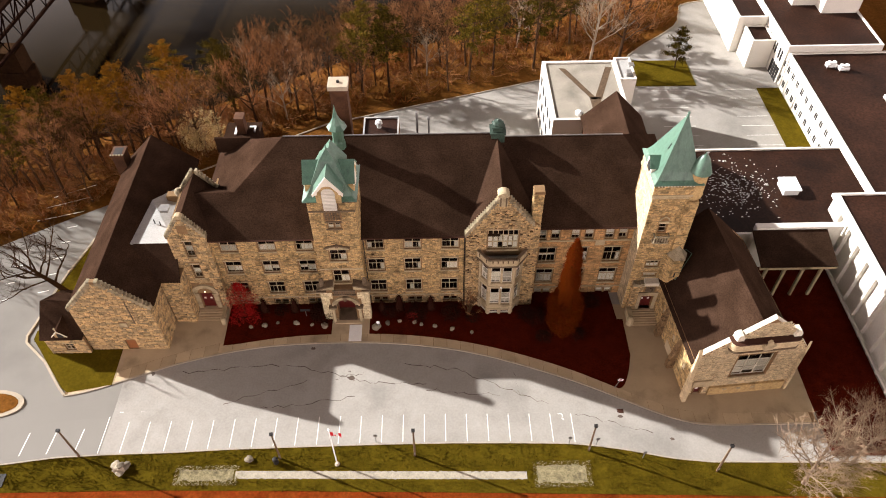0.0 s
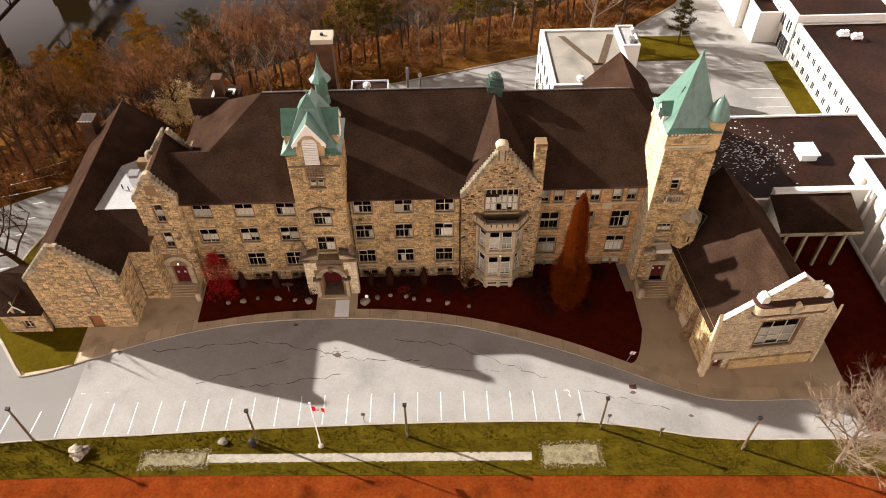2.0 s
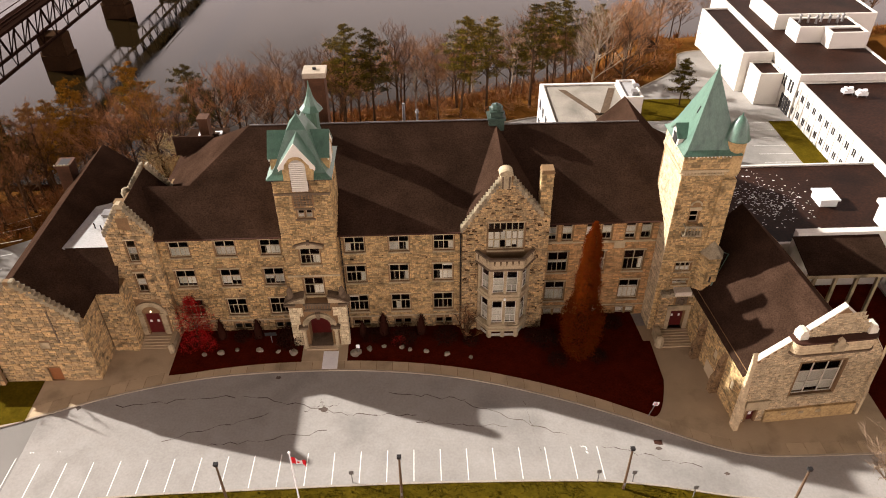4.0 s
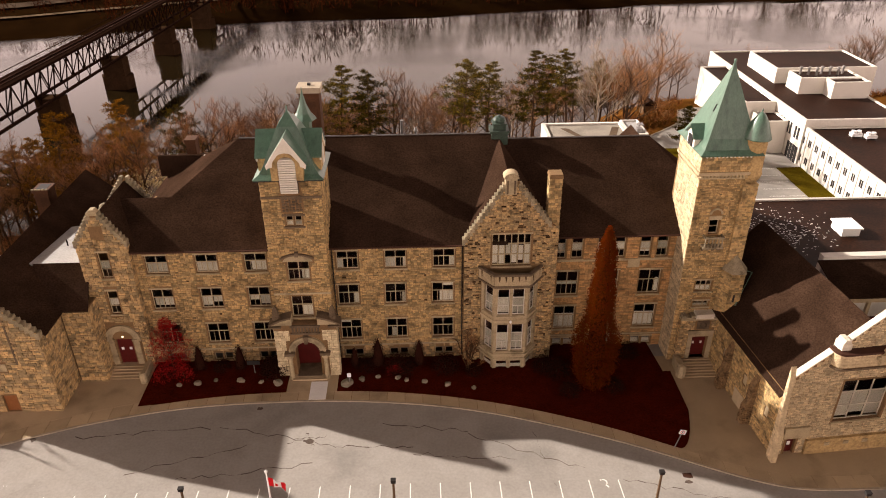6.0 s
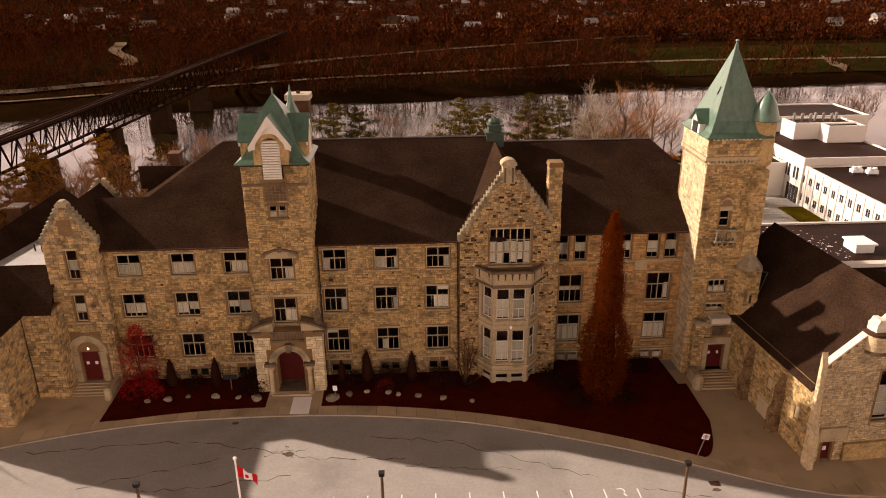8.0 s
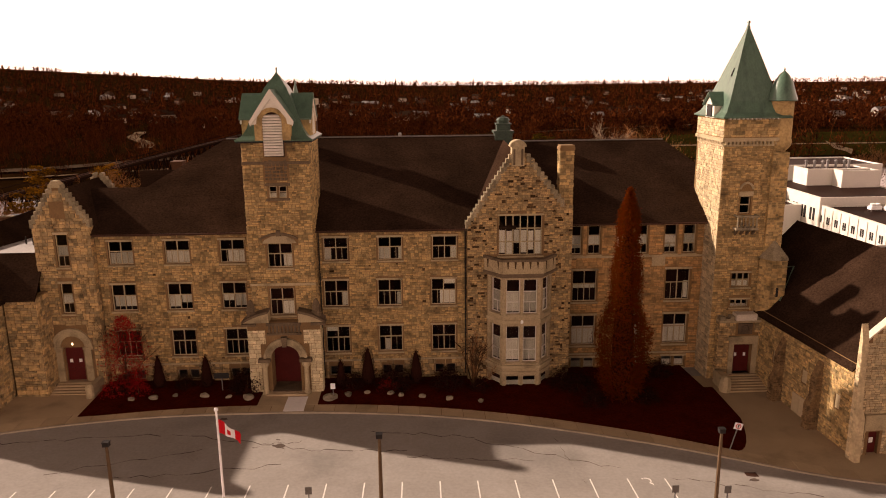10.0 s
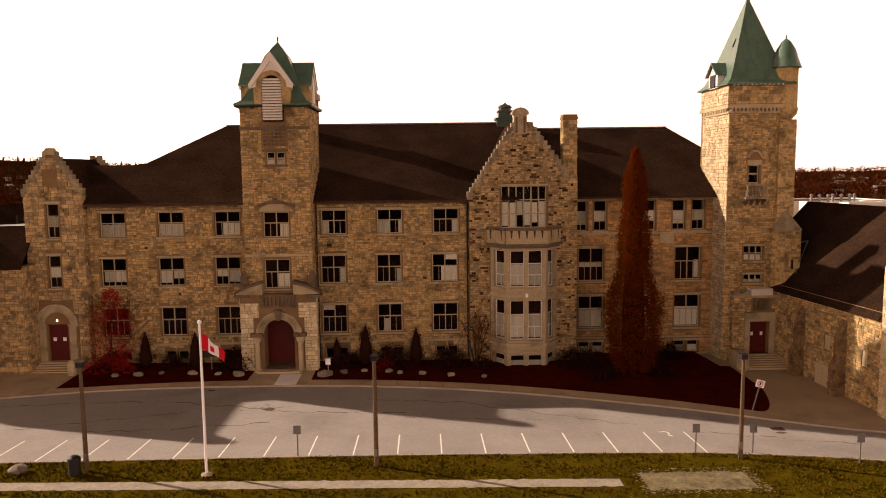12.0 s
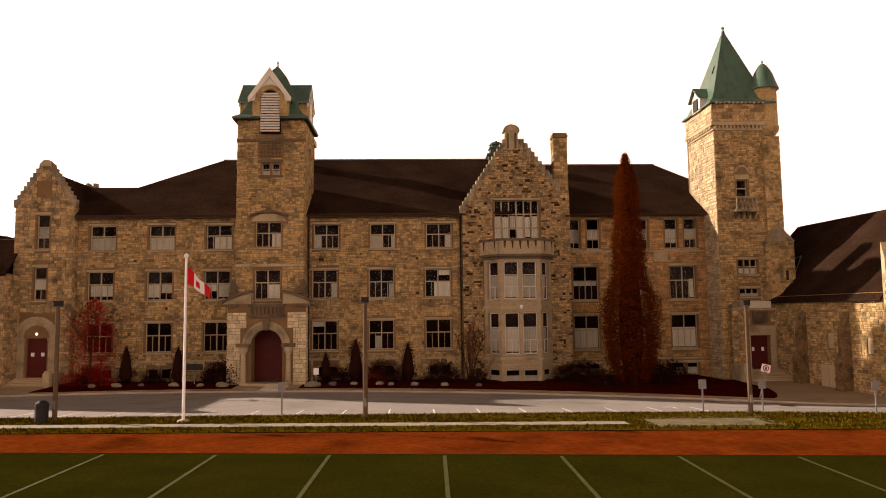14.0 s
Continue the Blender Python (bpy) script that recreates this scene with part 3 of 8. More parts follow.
pavement = thing("pavement", "concrete pavement slabs along the curved drive", "pavement", "structure", shape=sheet(-48, 44, lambda x: eased(KERB_Y, x) + 0.05, lambda x: max(eased(BED_Y, x) if x > -29.3 else min(54.5, 50.9 + (-29.3 - x) * 0.0), eased(KERB_Y, x) + 0.5), 0.10, 92, 2), mat=MORTAR)
x = -47.6
while x < 43:
    step = 1.75
    a, b = x + 0.02, x + step - 0.02
    top = (lambda u: eased(BED_Y, u) - 0.03) if x > -29.5 else (lambda u: eased(KERB_Y, u) + 1.65)
    part("paving_slab", sheet(a, b, lambda u: eased(KERB_Y, u) + 0.11, top, 0.135, 2, 1, 0.05), CONCRETE, pavement)
    x += step

# planting beds, paths and the paved courts at both ends
thing("planting_bed", "dark red-brown mulched planting bed along the facade", "planting bed", "structure", shape=sheet(-29.6, -15.6, lambda x: eased(BED_Y, x), lambda x: 57.2, 0.17, 24, 6, 0.3), mat=SOIL_AND_SHADE)
thing("planting_bed", "dark red-brown mulched planting bed along the facade", "planting bed", "structure", shape=sheet(-10.6, 21.0, lambda x: eased(BED_Y, x), lambda x: 58.4, 0.17, 46, 8, 0.3), mat=SOIL_AND_SHADE)
thing("planting_bed", "dark red-brown mulched planting bed along the facade", "planting bed", "structure", shape=sheet(21.0, 23.3, lambda x: 43.0 + 0.9 * (x - 21) ** 2, lambda x: 58.4 if x < 22.4 else 53.5, 0.17, 6, 6, 0.3), mat=SOIL_AND_SHADE)
thing("path", "worn concrete path to the arched porch", "path", "structure", shape=sheet(-15.6, -10.6, lambda x: eased(BED_Y, x) - 0.02, lambda x: 55.4, 0.14, 6, 3, 0.3), mat=CONCRETE)
thing("paved_court", "concrete court in front of the gabled wing", "paved court", "structure", shape=sheet(-47.5, -29.3, lambda x: eased(KERB_Y, x) + 1.7, lambda x: 57.0, 0.12, 20, 5, 0.3), mat=CONCRETE)
thing("paved_court", "concrete court before the tower steps", "paved court", "structure", shape=sheet(21.6, 45, lambda x: (44.9 - 0.1 * x if x > 23 else 44.6), lambda x: 56.0, 0.11, 20, 6, 0.3), mat=CONCRETE)
thing("paved_court", "concrete court before the hall", "paved court", "structure", shape=sheet(21.0, 45, lambda x: eased(BED_Y, x), lambda x: 44.7, 0.115, 20, 3, 0.3), mat=CONCRETE)
sl = sheet(-13.27, -11.6, lambda x: 50.75, lambda x: 53.35, 0.17, 1, 1, 0.1)
thing("slab", "bright new concrete slab in the path", "paving slab", "structure", shape=sl, mat=PALE)
thing("lawn", "triangle of grass beside the gabled wing", "lawn", "structure", shape=sheet(-54.6, -42.5, lambda x: 43.6 + 0.2 * (x + 48) if x > -48 else 43.6 + 1.22 * (-48 - x), lambda x: 50.5 if x > -50 else 53, 0.16, 14, 5, 0.3), mat=GRASS)
thing("lawn", "leaf-strewn verge beside the gabled wing", "lawn", "structure", shape=sheet(-54.5, -45.8, lambda x: 51.4, lambda x: clamp(59 + 3.8 * (x + 54.5), 54, 77), 0.13, 12, 10, 0.3), mat=GRASS)
thing("kerb", "white-edged kerb round the grass corner", "kerb", "structure", shape=strip_along([(-48, 43.3), (-49, 44.4), (-52, 48.2), (-55.4, 51.2), (-55.7, 52.2), (-55.2, 54.6), (-54.5, 59.5), (-53.8, 63.1), (-52.5, 67.4), (-51, 73)], 0.3, 0.19), mat=KERB)
isl = Shape().prism([(-60 + 4 * math.cos(a) + 3.5, 42.2 + 2.0 * math.sin(a)) for a in (2 * math.pi * k / 20 for k in range(20))], land(-56, 42) - 0.1, land(-56, 42) + 0.17, "z")
thing("kerb", "white-edged traffic island", "traffic island", "structure", shape=isl, mat=KERB)
isl = Shape().prism([(-60 + 3.3 * math.cos(a) + 3.5, 42.2 + 1.5 * math.sin(a)) for a in (2 * math.pi * k / 20 for k in range(20))], land(-56, 42) - 0.1, land(-56, 42) + 0.2, "z")
thing("lawn", "small grass traffic island", "lawn", "structure", shape=isl, mat=LITTER)
thing("lawn", "grass island in the rear car park", "lawn", "structure", shape=sheet(34.5, 46.5, lambda x: 106, lambda x: 114, 0.15, 8, 4, 0.3), mat=GRASS)
thing("lawn", "grass verge below the white wing", "lawn", "structure", shape=sheet(57.3, 61.3, lambda x: 82.2, lambda x: 105, 0.15, 4, 8, 0.3), mat=GRASS)
edge = [(x, forest_edge(x) - 1.0) for x in steps_between(-46, 66, 56)]
thing("kerb", "concrete kerb at the edge of the woods", "kerb", "structure", shape=strip_along(edge, 0.2, 0.16), mat=KERB)

def ragged(level, k):
    return lambda x: level + 0.3 * noise.noise(Vector((x * 0.9, k, 0))) + 0.12 * noise.noise(Vector((x * 3.7, k, 5)))


# The hall's shade over this court is laid down as a dark sheet.
thing("planting_bed", "court beside the hall, its shade put into dark ground", "planting bed", "structure", shape=sheet(44.2, 53.7, lambda x: 33.5, lambda x: 62.3, 0.17, 8, 14, 0.3), mat=SOIL_AND_SHADE)

# gravel walk and its two end pads in the grass strip
thing("path", "pale gravel walk in the grass strip", "path", "structure", shape=sheet(-24.9, 8.4, lambda x: 31.95 - 0.02 * (x + 24.9) + 0.12 * noise.noise(Vector((x * 2.5, 1, 0))), lambda x: 32.88 - 0.02 * (x + 24.9) + 0.12 * noise.noise(Vector((x * 2.5, 7, 0))), 0.075, 160, 1), mat=WALK)
thing("gravel_pad", "patch of pale gravel in the grass", "gravel patch", "structure", shape=sheet(-31.3, -25.1, ragged(31.75, 3), ragged(33.1, 4), 0.065, 90, 2), mat=GRAVEL)
thing("gravel_pad", "patch of pale gravel in the grass", "gravel patch", "structure", shape=sheet(9.6, 15.2, ragged(30.8, 5), ragged(32.9, 6), 0.065, 90, 2), mat=GRAVEL)

# loose gravel round the pads, and tufts in the grass strip
r = random.Random(91)
s = Shape()
for cx, cy, wx, wy in ((-28.2, 32.4, 3.3, 0.9), (12.5, 31.85, 3.0, 1.2)):
    for _ in range(1100):
        x, y = cx + wx * 1.1 * r.uniform(-1, 1), cy + wy * 1.3 * r.uniform(-1, 1) + 0.05 * r.gauss(0, 1)
        q = r.uniform(0.02, 0.085)
        z = land(x, y) + 0.082
        s.poly([(x + q * r.uniform(0.5, 1.3) * math.cos(a), y + q * r.uniform(0.4, 1.1) * math.sin(a), z) for a in (2 * math.pi * k / 6 for k in range(6))])
thing("loose_gravel", "loose pale gravel scattered in the grass", "gravel", "stuff", shape=s, mat=GRAVEL)
s = Shape()
for _ in range(46000):
    x = r.uniform(-56, 46)
    a, b = curve_y(TRACK_N, x), curve_y(LOT_S, x)
    y = a + (b - a) * r.random() ** 0.9
    n = noise.noise(Vector((x * 0.5, y * 0.8, 3)))
    if r.random() < 0.35 + 0.9 * n or (9.4 < x < 15.6 and 30.7 < y < 33.0) or (-31.5 < x < 8.6 and 31.8 < y + 0.02 * (x + 24.9) * (x > -24.9) < 33.0):
        continue
    z, h = land(x, y) + 0.04, r.uniform(0.05, 0.16)
    t = r.uniform(0, 6.28)
    w = 0.05
    s.add([(x - w * math.cos(t), y - w * math.sin(t), z), (x + w * math.cos(t), y + w * math.sin(t), z), (x + r.gauss(0, 0.05), y + r.gauss(0, 0.05), z + h)], [(0, 1, 2)])
thing("grass_tufts", "uneven autumn grass tufts in the strip", "grass", "stuff", shape=s, mat=TUFT)


# ---- building helpers ----
def free_spans(a, b, holes, z0, z1):
    spans = [(a, b)]
    for h0, h1, k0, k1 in holes:
        if k0 < z1 - 0.02 and k1 > z0 + 0.02:
            spans = [s for p, q in spans for s in ((p, min(q, h0)), (max(p, h1), q)) if s[1] - s[0] > 0.06]
    return spans


def masonry(u0, u1, z0, z1, holes=(), m=None, seed=1, row=(0.20, 0.36), long=(0.35, 0.95), proud=(0.015, 0.06), limits=None, s=None, pits=None, pitted=0.0):
    """Random squared stones that stand proud of a wall's face (local x along, -y outwards, z up); some go into pits as dark, sunken ones."""
    r, s = random.Random(seed), s or Shape()
    m = m or Matrix()
    z = z0
    while z < z1 - 0.08:
        band = min(r.uniform(1.6, 2.9) * row[1], z1 - z)
        a, b = (u0, u1) if limits is None else limits(z + band / 2)
        for p, q in ((a, b),):
            u = p
            while u < q - 0.05:
                bay = r.uniform(1.0, 2.6) * long[1]
                if q - u - bay < long[0]:
                    bay = q - u
                c = z
                while c < z + band - 0.03:
                    h = r.uniform(*row)
                    if z + band - c - h < row[0] * 0.8:
                        h = z + band - c
                    for v, end in free_spans(u, u + bay, holes, c, c + h):
                      while v < end - 0.03:
                        wd = r.uniform(*long)
                        if end - v - wd < long[0] * 0.6:
                            wd = end - v
                        d, g, i = r.uniform(*proud), 0.012, 0.022
                        dark = pits is not None and r.random() < pitted
                        j = lambda: r.uniform(-0.012, 0.012)
                        p8 = [(v + g, 0, c + g), (v + wd - g, 0, c + g), (v + wd - g, 0, c + h - g), (v + g, 0, c + h - g),
                              (v + i + g + j(), -d, c + i + j()), (v + wd - i - g + j(), -d * r.uniform(0.6, 1), c + i + j()), (v + wd - i - g + j(), -d, c + h - i + j()), (v + i + g + j(), -d * r.uniform(0.6, 1), c + h - i + j())]
                        (pits if dark else s).add([m @ Vector((x, y * (0.15 if dark else 1), w)) for x, y, w in p8], [(4, 5, 6, 7), (0, 1, 5, 4), (1, 2, 6, 5), (2, 3, 7, 6), (3, 0, 4, 7)])
                        v += wd
                    c += h
                u += bay
        z += band
    return s


def pierced(u0, u1, z0, z1, holes, thick, m=None, s=None):
    """A wall plate with rectangular openings that go through it, as one connected mesh."""
    s, m = s or Shape(), m or Matrix()
    us = sorted({u0, u1, *[v for h in holes for v in h[:2] if u0 < v < u1]})
    zs = sorted({z0, z1, *[v for h in holes for v in h[2:] if z0 < v < z1]})
    index, verts, faces = {}, [], []

    def at(i, k, back):
        if (i, k, back) not in index:
            index[i, k, back] = len(verts)
            verts.append(m @ Vector((us[i], thick * back, zs[k])))
        return index[i, k, back]

    def solid(i, k):
        if not (0 <= i < len(us) - 1 and 0 <= k < len(zs) - 1):
            return False
        cu, cz = (us[i] + us[i + 1]) / 2, (zs[k] + zs[k + 1]) / 2
        return not any(h[0] < cu < h[1] and h[2] < cz < h[3] for h in holes)

    for i in range(len(us) - 1):
        for k in range(len(zs) - 1):
            if not solid(i, k):
                continue
            faces.append([at(i, k, 0), at(i + 1, k, 0), at(i + 1, k + 1, 0), at(i, k + 1, 0)])
            faces.append([at(i, k + 1, 1), at(i + 1, k + 1, 1), at(i + 1, k, 1), at(i, k, 1)])
            for di, dk, p, q in ((-1, 0, (i, k + 1), (i, k)), (1, 0, (i + 1, k), (i + 1, k + 1)), (0, -1, (i, k), (i + 1, k)), (0, 1, (i + 1, k + 1), (i, k + 1))):
                if not solid(i + di, k + dk):
                    faces.append([at(*q, 0), at(*p, 0), at(*p, 1), at(*q, 1)])
    return s.add(verts, faces)


def window(parent, u0, u1, z0, z1, m, kind="school", blinds=(), deep=0.2, sill=True, lintel=0.0, frame=None):
    """A framed window in an opening: frame with bars, a pane, blinds behind, sill and lintel."""
    w, h = u1 - u0, z1 - z0
    t, lights = 0.07, []
    if kind == "school":
        cu, tz = (u0 + u1) / 2, z0 + 0.56 * h
        for a, b in ((u0 + t, cu - 0.04), (cu + 0.04, u1 - t)):
            lights += [(a, b, tz + 0.04, z1 - t), (a, (a + b) / 2 - 0.018, z0 + t, tz - 0.04), ((a + b) / 2 + 0.018, b, z0 + t, tz - 0.04)]
    elif kind == "sash":
        a, b, c = u0 + t, u1 - t, (u0 + u1) / 2
        lights = [(a, b, z0 + 0.64 * h + 0.03, z1 - t), (a, b, z0 + 0.33 * h + 0.03, z0 + 0.64 * h - 0.03), (a, c - 0.018, z0 + t, z0 + 0.33 * h - 0.03), (c + 0.018, b, z0 + t, z0 + 0.33 * h - 0.03)]
    else:
        cols, rows = kind
        for i in range(cols):
            for j in range(rows):
                lights.append((u0 + w * i / cols + (0.05 if i else t), u0 + w * (i + 1) / cols - (0.05 if i < cols - 1 else t), z0 + h * j / rows + (0.045 if j else t), z0 + h * (j + 1) / rows - (0.045 if j < rows - 1 else t)))
    s = pierced(u0, u1, z0, z1, lights, 0.09, m @ Matrix.Translation((0, deep, 0)))
    ob = part("window", s, frame or FRAME, parent)
    pane = part("pane", Shape().box(u0 + 0.03, u1 - 0.03, deep + 0.045, deep + 0.055, z0 + 0.03, z1 - 0.03, m), GLASS, ob)
    pane.visible_shadow = False
    if sill:
        part("sill", Shape().prism([(-0.14, z0 - 0.16), (0.2, z0 - 0.16), (0.2, z0), (-0.14, z0 - 0.05)], u0 - 0.12, u1 + 0.12, "x", m), TRIM, ob)
    if lintel:
        part("lintel", Shape().box(u0 - 0.12, u1 + 0.12, -0.07, 0.12, z1, z1 + lintel, m), TRIM, ob)
    for a, b, c, d in blinds:
        n = max(2, int((b - a) * w / 0.09))
        pts = [(u0 + w * (a + (b - a) * i / n), deep + 0.10 + 0.025 * (i % 2)) for i in range(n + 1)]
        sh = Shape()
        sh.add([m @ Vector((u, y, z)) for z in (z0 + c * h, z0 + d * h) for u, y in pts], [(i, i + 1, n + 2 + i, n + 1 + i) for i in range(n)])
        part("blind", sh, BLIND, ob)
    return ob


def face(x, y, z=0.0, turn=0.0):
    """Matrix of a wall face that starts at (x, y); turn 0 faces -y, 90 faces +x, -90 faces -x."""
    return pose(x, y, z, 0, 0, turn)


def crow_steps(parent, u0, z0, u1, z1, n, y0, y1, over=0.07):
    """Stepped coping blocks up a gable's rake, each its own stone."""
    du, dz = (u1 - u0) / n, (z1 - z0) / n
    for i in range(n):
        a, b = u0 + du * i, u0 + du * (i + 1)
        part("coping_block", Shape().box(min(a, b) - 0.02, max(a, b) + 0.02, y0 + 0.06, y1, z0 + dz * i - 0.25, z0 + dz * (i + 1) + over), LICHEN, parent)


def roof_plane(pts, thick=0.16):
    """A roof slope from its corner points, listed counter-clockwise from above."""
    return Shape().slab(pts, thick)


BASE = -2.6
school = thing("school_building", "long limestone school with dark shingle roofs and two towers", "school")

# ---- main range ----
fy = 57.0
FM = face(0, fy)
top_w = [(-28.53, -26.45), (-23.75, -21.65), (-19.06, -16.95), (-10.2, -8.1), (-5.51, -3.42), (-0.8, 1.34)]
blinds_top = [[(0.04, 0.48, 0.04, 0.5), (0.52, 0.96, 0.04, 0.52)], [(0.04, 0.96, 0.04, 0.52)], [(0.3, 0.97, 0.04, 0.52)], [(0.04, 0.3, 0.04, 0.55)], [(0.04, 0.48, 0.04, 0.53), (0.84, 0.97, 0.04, 0.53)], [(0.75, 0.97, 0.04, 0.53)]]
blinds_mid = [[(0.08, 0.47, 0.15, 0.53), (0.53, 0.96, 0.15, 0.53)], [(0.04, 0.47, 0.1, 0.53), (0.55, 0.97, 0.25, 0.53)], [(0.05, 0.45, 0.3, 0.53), (0.53, 0.97, 0.1, 0.53)], [(0.76, 0.97, 0.04, 0.53)], [(0.8, 0.97, 0.04, 0.5)], [(0.35, 0.97, 0.04, 0.55), (0.53, 0.97, 0.78, 0.96)]]
blinds_low = [[], [], [], [(0.04, 0.48, 0.8, 0.96)], [(0.25, 0.48, 0.04, 0.46)], []]
holes, specs = [], []
for i, (a, b) in enumerate(top_w):
    for z0, z1, bl in ((10.58, 12.62, blinds_top[i]), (6.42, 8.8, blinds_mid[i]), (2.16, 4.58, blinds_low[i])):
        d = -0.12 if z0 < 9 else 0.0
        holes.append((a + d, b + d, z0, z1))
        specs.append((a + d, b + d, z0, z1, bl))
    for c in (a + 0.1, a + 1.15):
        holes.append((c, c + 0.85, -0.05, 0.85))
        specs.append((c, c + 0.85, -0.05, 0.85, None))
part("front_wall", pierced(-29.5, 2.2, BASE, 13.45, holes, 0.5, FM), MORTAR, school, "limestone front wall with rows of windows")
for a, b, z0, z1, bl in specs:
    if bl is None:
        window(school, a, b, z0, z1, FM, (1, 1), (), 0.18, False)
    else:
        window(school, a, b, z0, z1, FM, "school", bl, 0.2, True, 0.16)
part("floor_band", Shape().box(-29.5, 2.2, fy - 0.07, fy, 1.32, 1.5), TRIM, school, "projecting stone band")
main_pits = Shape()
stones_main = masonry(-29.5, 2.2, 1.5, 13.3, [(a - 0.13, b + 0.13, c - 0.17, d + 0.17) for a, b, c, d in holes] + [(-16.2, -10.7, 0, 14)], FM, 5, (0.12, 0.26), (0.2, 0.52), pits=main_pits, pitted=0.006)
rubble_base = masonry(-29.5, 2.2, -1.4, 1.32, [(a - 0.05, b + 0.05, c - 0.02, d + 0.1) for a, b, c, d in holes] + [(-16.5, -10.4, -2, 2)], FM, 6, (0.2, 0.4), (0.3, 0.7), (0.03, 0.12))
tagged(part("pitted_stone", main_pits, PIT, school, "dark weathered stones"), kind="stuff")
tagged(part("base_course", rubble_base, RUBBLE, school, "rough rubble base course"), kind="stuff")
tagged(part("stonework", stones_main, STONE, school, "coursed tan limestone blocks"), kind="stuff")

# right-hand range, set back, of warmer stone
ry = 58.2
RM = face(0, ry)
tops = [(11.45, 12.5), (13.1, 14.2), (15.67, 16.7), (17.4, 18.45), (19.96, 21.05), (21.66, 22.76)]
wides = [(11.8, 14.0), (15.95, 18.15), (20.27, 22.5)]
holes, specs = [], []
for i, (a, b) in enumerate(tops):
    holes.append((a, b, 10.45, 13.05))
    specs.append((a, b, 10.45, 13.05, "sash", [(0.05, 0.95, 0.3, 0.66)] if i % 2 else [(0.05, 0.95, 0.2, 0.64)]))
for i, (a, b) in enumerate(wides):
    holes += [(a, b, 6.06, 8.95), (a, b, 1.87, 4.73)]
    specs += [(a, b, 6.06, 8.95, "school", [(0.05, 0.95, 0.42, 0.55)] if i == 0 else [(0.78, 0.95, 0.05, 0.6)]), (a, b, 1.87, 4.73, "school", [(0.05, 0.95, 0.04, 0.62)])]
    holes += [(a + 0.05, a + 1.02, -0.4, 0.65), (a + 1.25, a + 2.2, -0.4, 0.65)]
    specs += [(a + 0.05, a + 1.02, -0.4, 0.65, (1, 1), [(0.1, 0.9, 0.1, 0.6)]), (a + 1.25, a + 2.2, -0.4, 0.65, (1, 1), [(0.1, 0.9, 0.1, 0.6)])]
part("front_wall", pierced(10.9, 24, BASE, 13.45, holes, 0.5, RM), MORTAR_WARM, school, "warm stone front wall set back beside the bay")
for a, b, z0, z1, kd, bl in specs:
    window(school, a, b, z0, z1, RM, kd, bl, 0.2, True, 0.18)
tagged(part("stonework", masonry(10.9, 24, -2.2, 13.3, [(a - 0.13, b + 0.13, c - 0.17, d + 0.19) for a, b, c, d in holes] + [(10, 25, 10.12, 10.32), (10, 25, 0.95, 1.1)], RM, 8, (0.14, 0.26), (0.3, 0.7), (0.01, 0.035)), STONE_WARM, school, "warm orange-tan stone courses"), kind="stuff")
part("floor_band", Shape().box(11.2, 23.6, ry - 0.08, ry, 10.12, 10.3), TRIM, school, "projecting stone band")
part("floor_band", Shape().box(11.2, 23.6, ry - 0.08, ry, 0.95, 1.1), TRIM, school, "projecting stone band")
part("stone_panel", Shape().box(18.9, 20.1, ry - 0.06, ry, 9.3, 10.1), TRIM, school, "plain carved stone panel")

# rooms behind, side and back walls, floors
# Added wall and floors: the shade of unlit rooms is their dark colour.
part("inner_wall", Shape().box(-29.3, 31, 60.9, 61.1, BASE, 13.3), INSIDE_SHADE, school, "added inner wall with room shade put into its colour")
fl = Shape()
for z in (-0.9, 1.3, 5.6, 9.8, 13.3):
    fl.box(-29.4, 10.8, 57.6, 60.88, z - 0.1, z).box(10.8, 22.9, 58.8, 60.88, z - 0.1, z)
part("floor_slab", fl, INSIDE_SHADE, school, "added storey floors with room shade put into their colour")
part("back_wall", Shape().box(-29.5, 19, 74.6, 75.0, BASE, 13.4), BRICK, school, "plain rear wall")
part("end_wall", Shape().box(-29.9, -29.5, 57.5, 75, BASE, 13.4), BRICK, school, "plain end wall")

# main roof
ev, rz, rz2, ryy = 13.42, 20.35, 19.75, 67.6
front = roof_plane([(-31, 56.35, ev), (6.4, 56.35, ev), (6.4, ryy, rz), (-20.5, ryy, rz), (-26.4, 61.55, 16.62), (-31.6, 61.55, 16.62)])
part("roof", front, SHINGLE, school, "dark brown-grey shingle roof slope")
part("roof", roof_plane([(6.4, 57.4, ev), (29.4, 57.4, ev), (22.4, ryy, rz2), (6.4, ryy, rz2)]), SHINGLE, school, "dark brown-grey shingle roof slope")
part("roof", roof_plane([(-31, 75.2, ev), (-31, 66, ev + 0.15), (-26.4, 61.55, 16.62), (-20.5, ryy, rz)]), SHINGLE, school, "dark brown-grey shingle hip")
part("roof", roof_plane([(6.4, 75.2, ev), (-31, 75.2, ev), (-20.5, ryy, rz), (6.4, ryy, rz)]), SHINGLE, school, "dark brown-grey shingle rear slope")
part("roof", roof_plane([(29.4, 75.2, ev), (6.4, 75.2, ev), (6.4, ryy, rz2), (22.4, ryy, rz2)]), SHINGLE, school, "dark brown-grey shingle rear slope")
part("roof", roof_plane([(29.4, 57.4, ev), (29.4, 75.2, ev), (22.4, ryy, rz2)]), SHINGLE, school, "dark brown-grey shingle end slope")
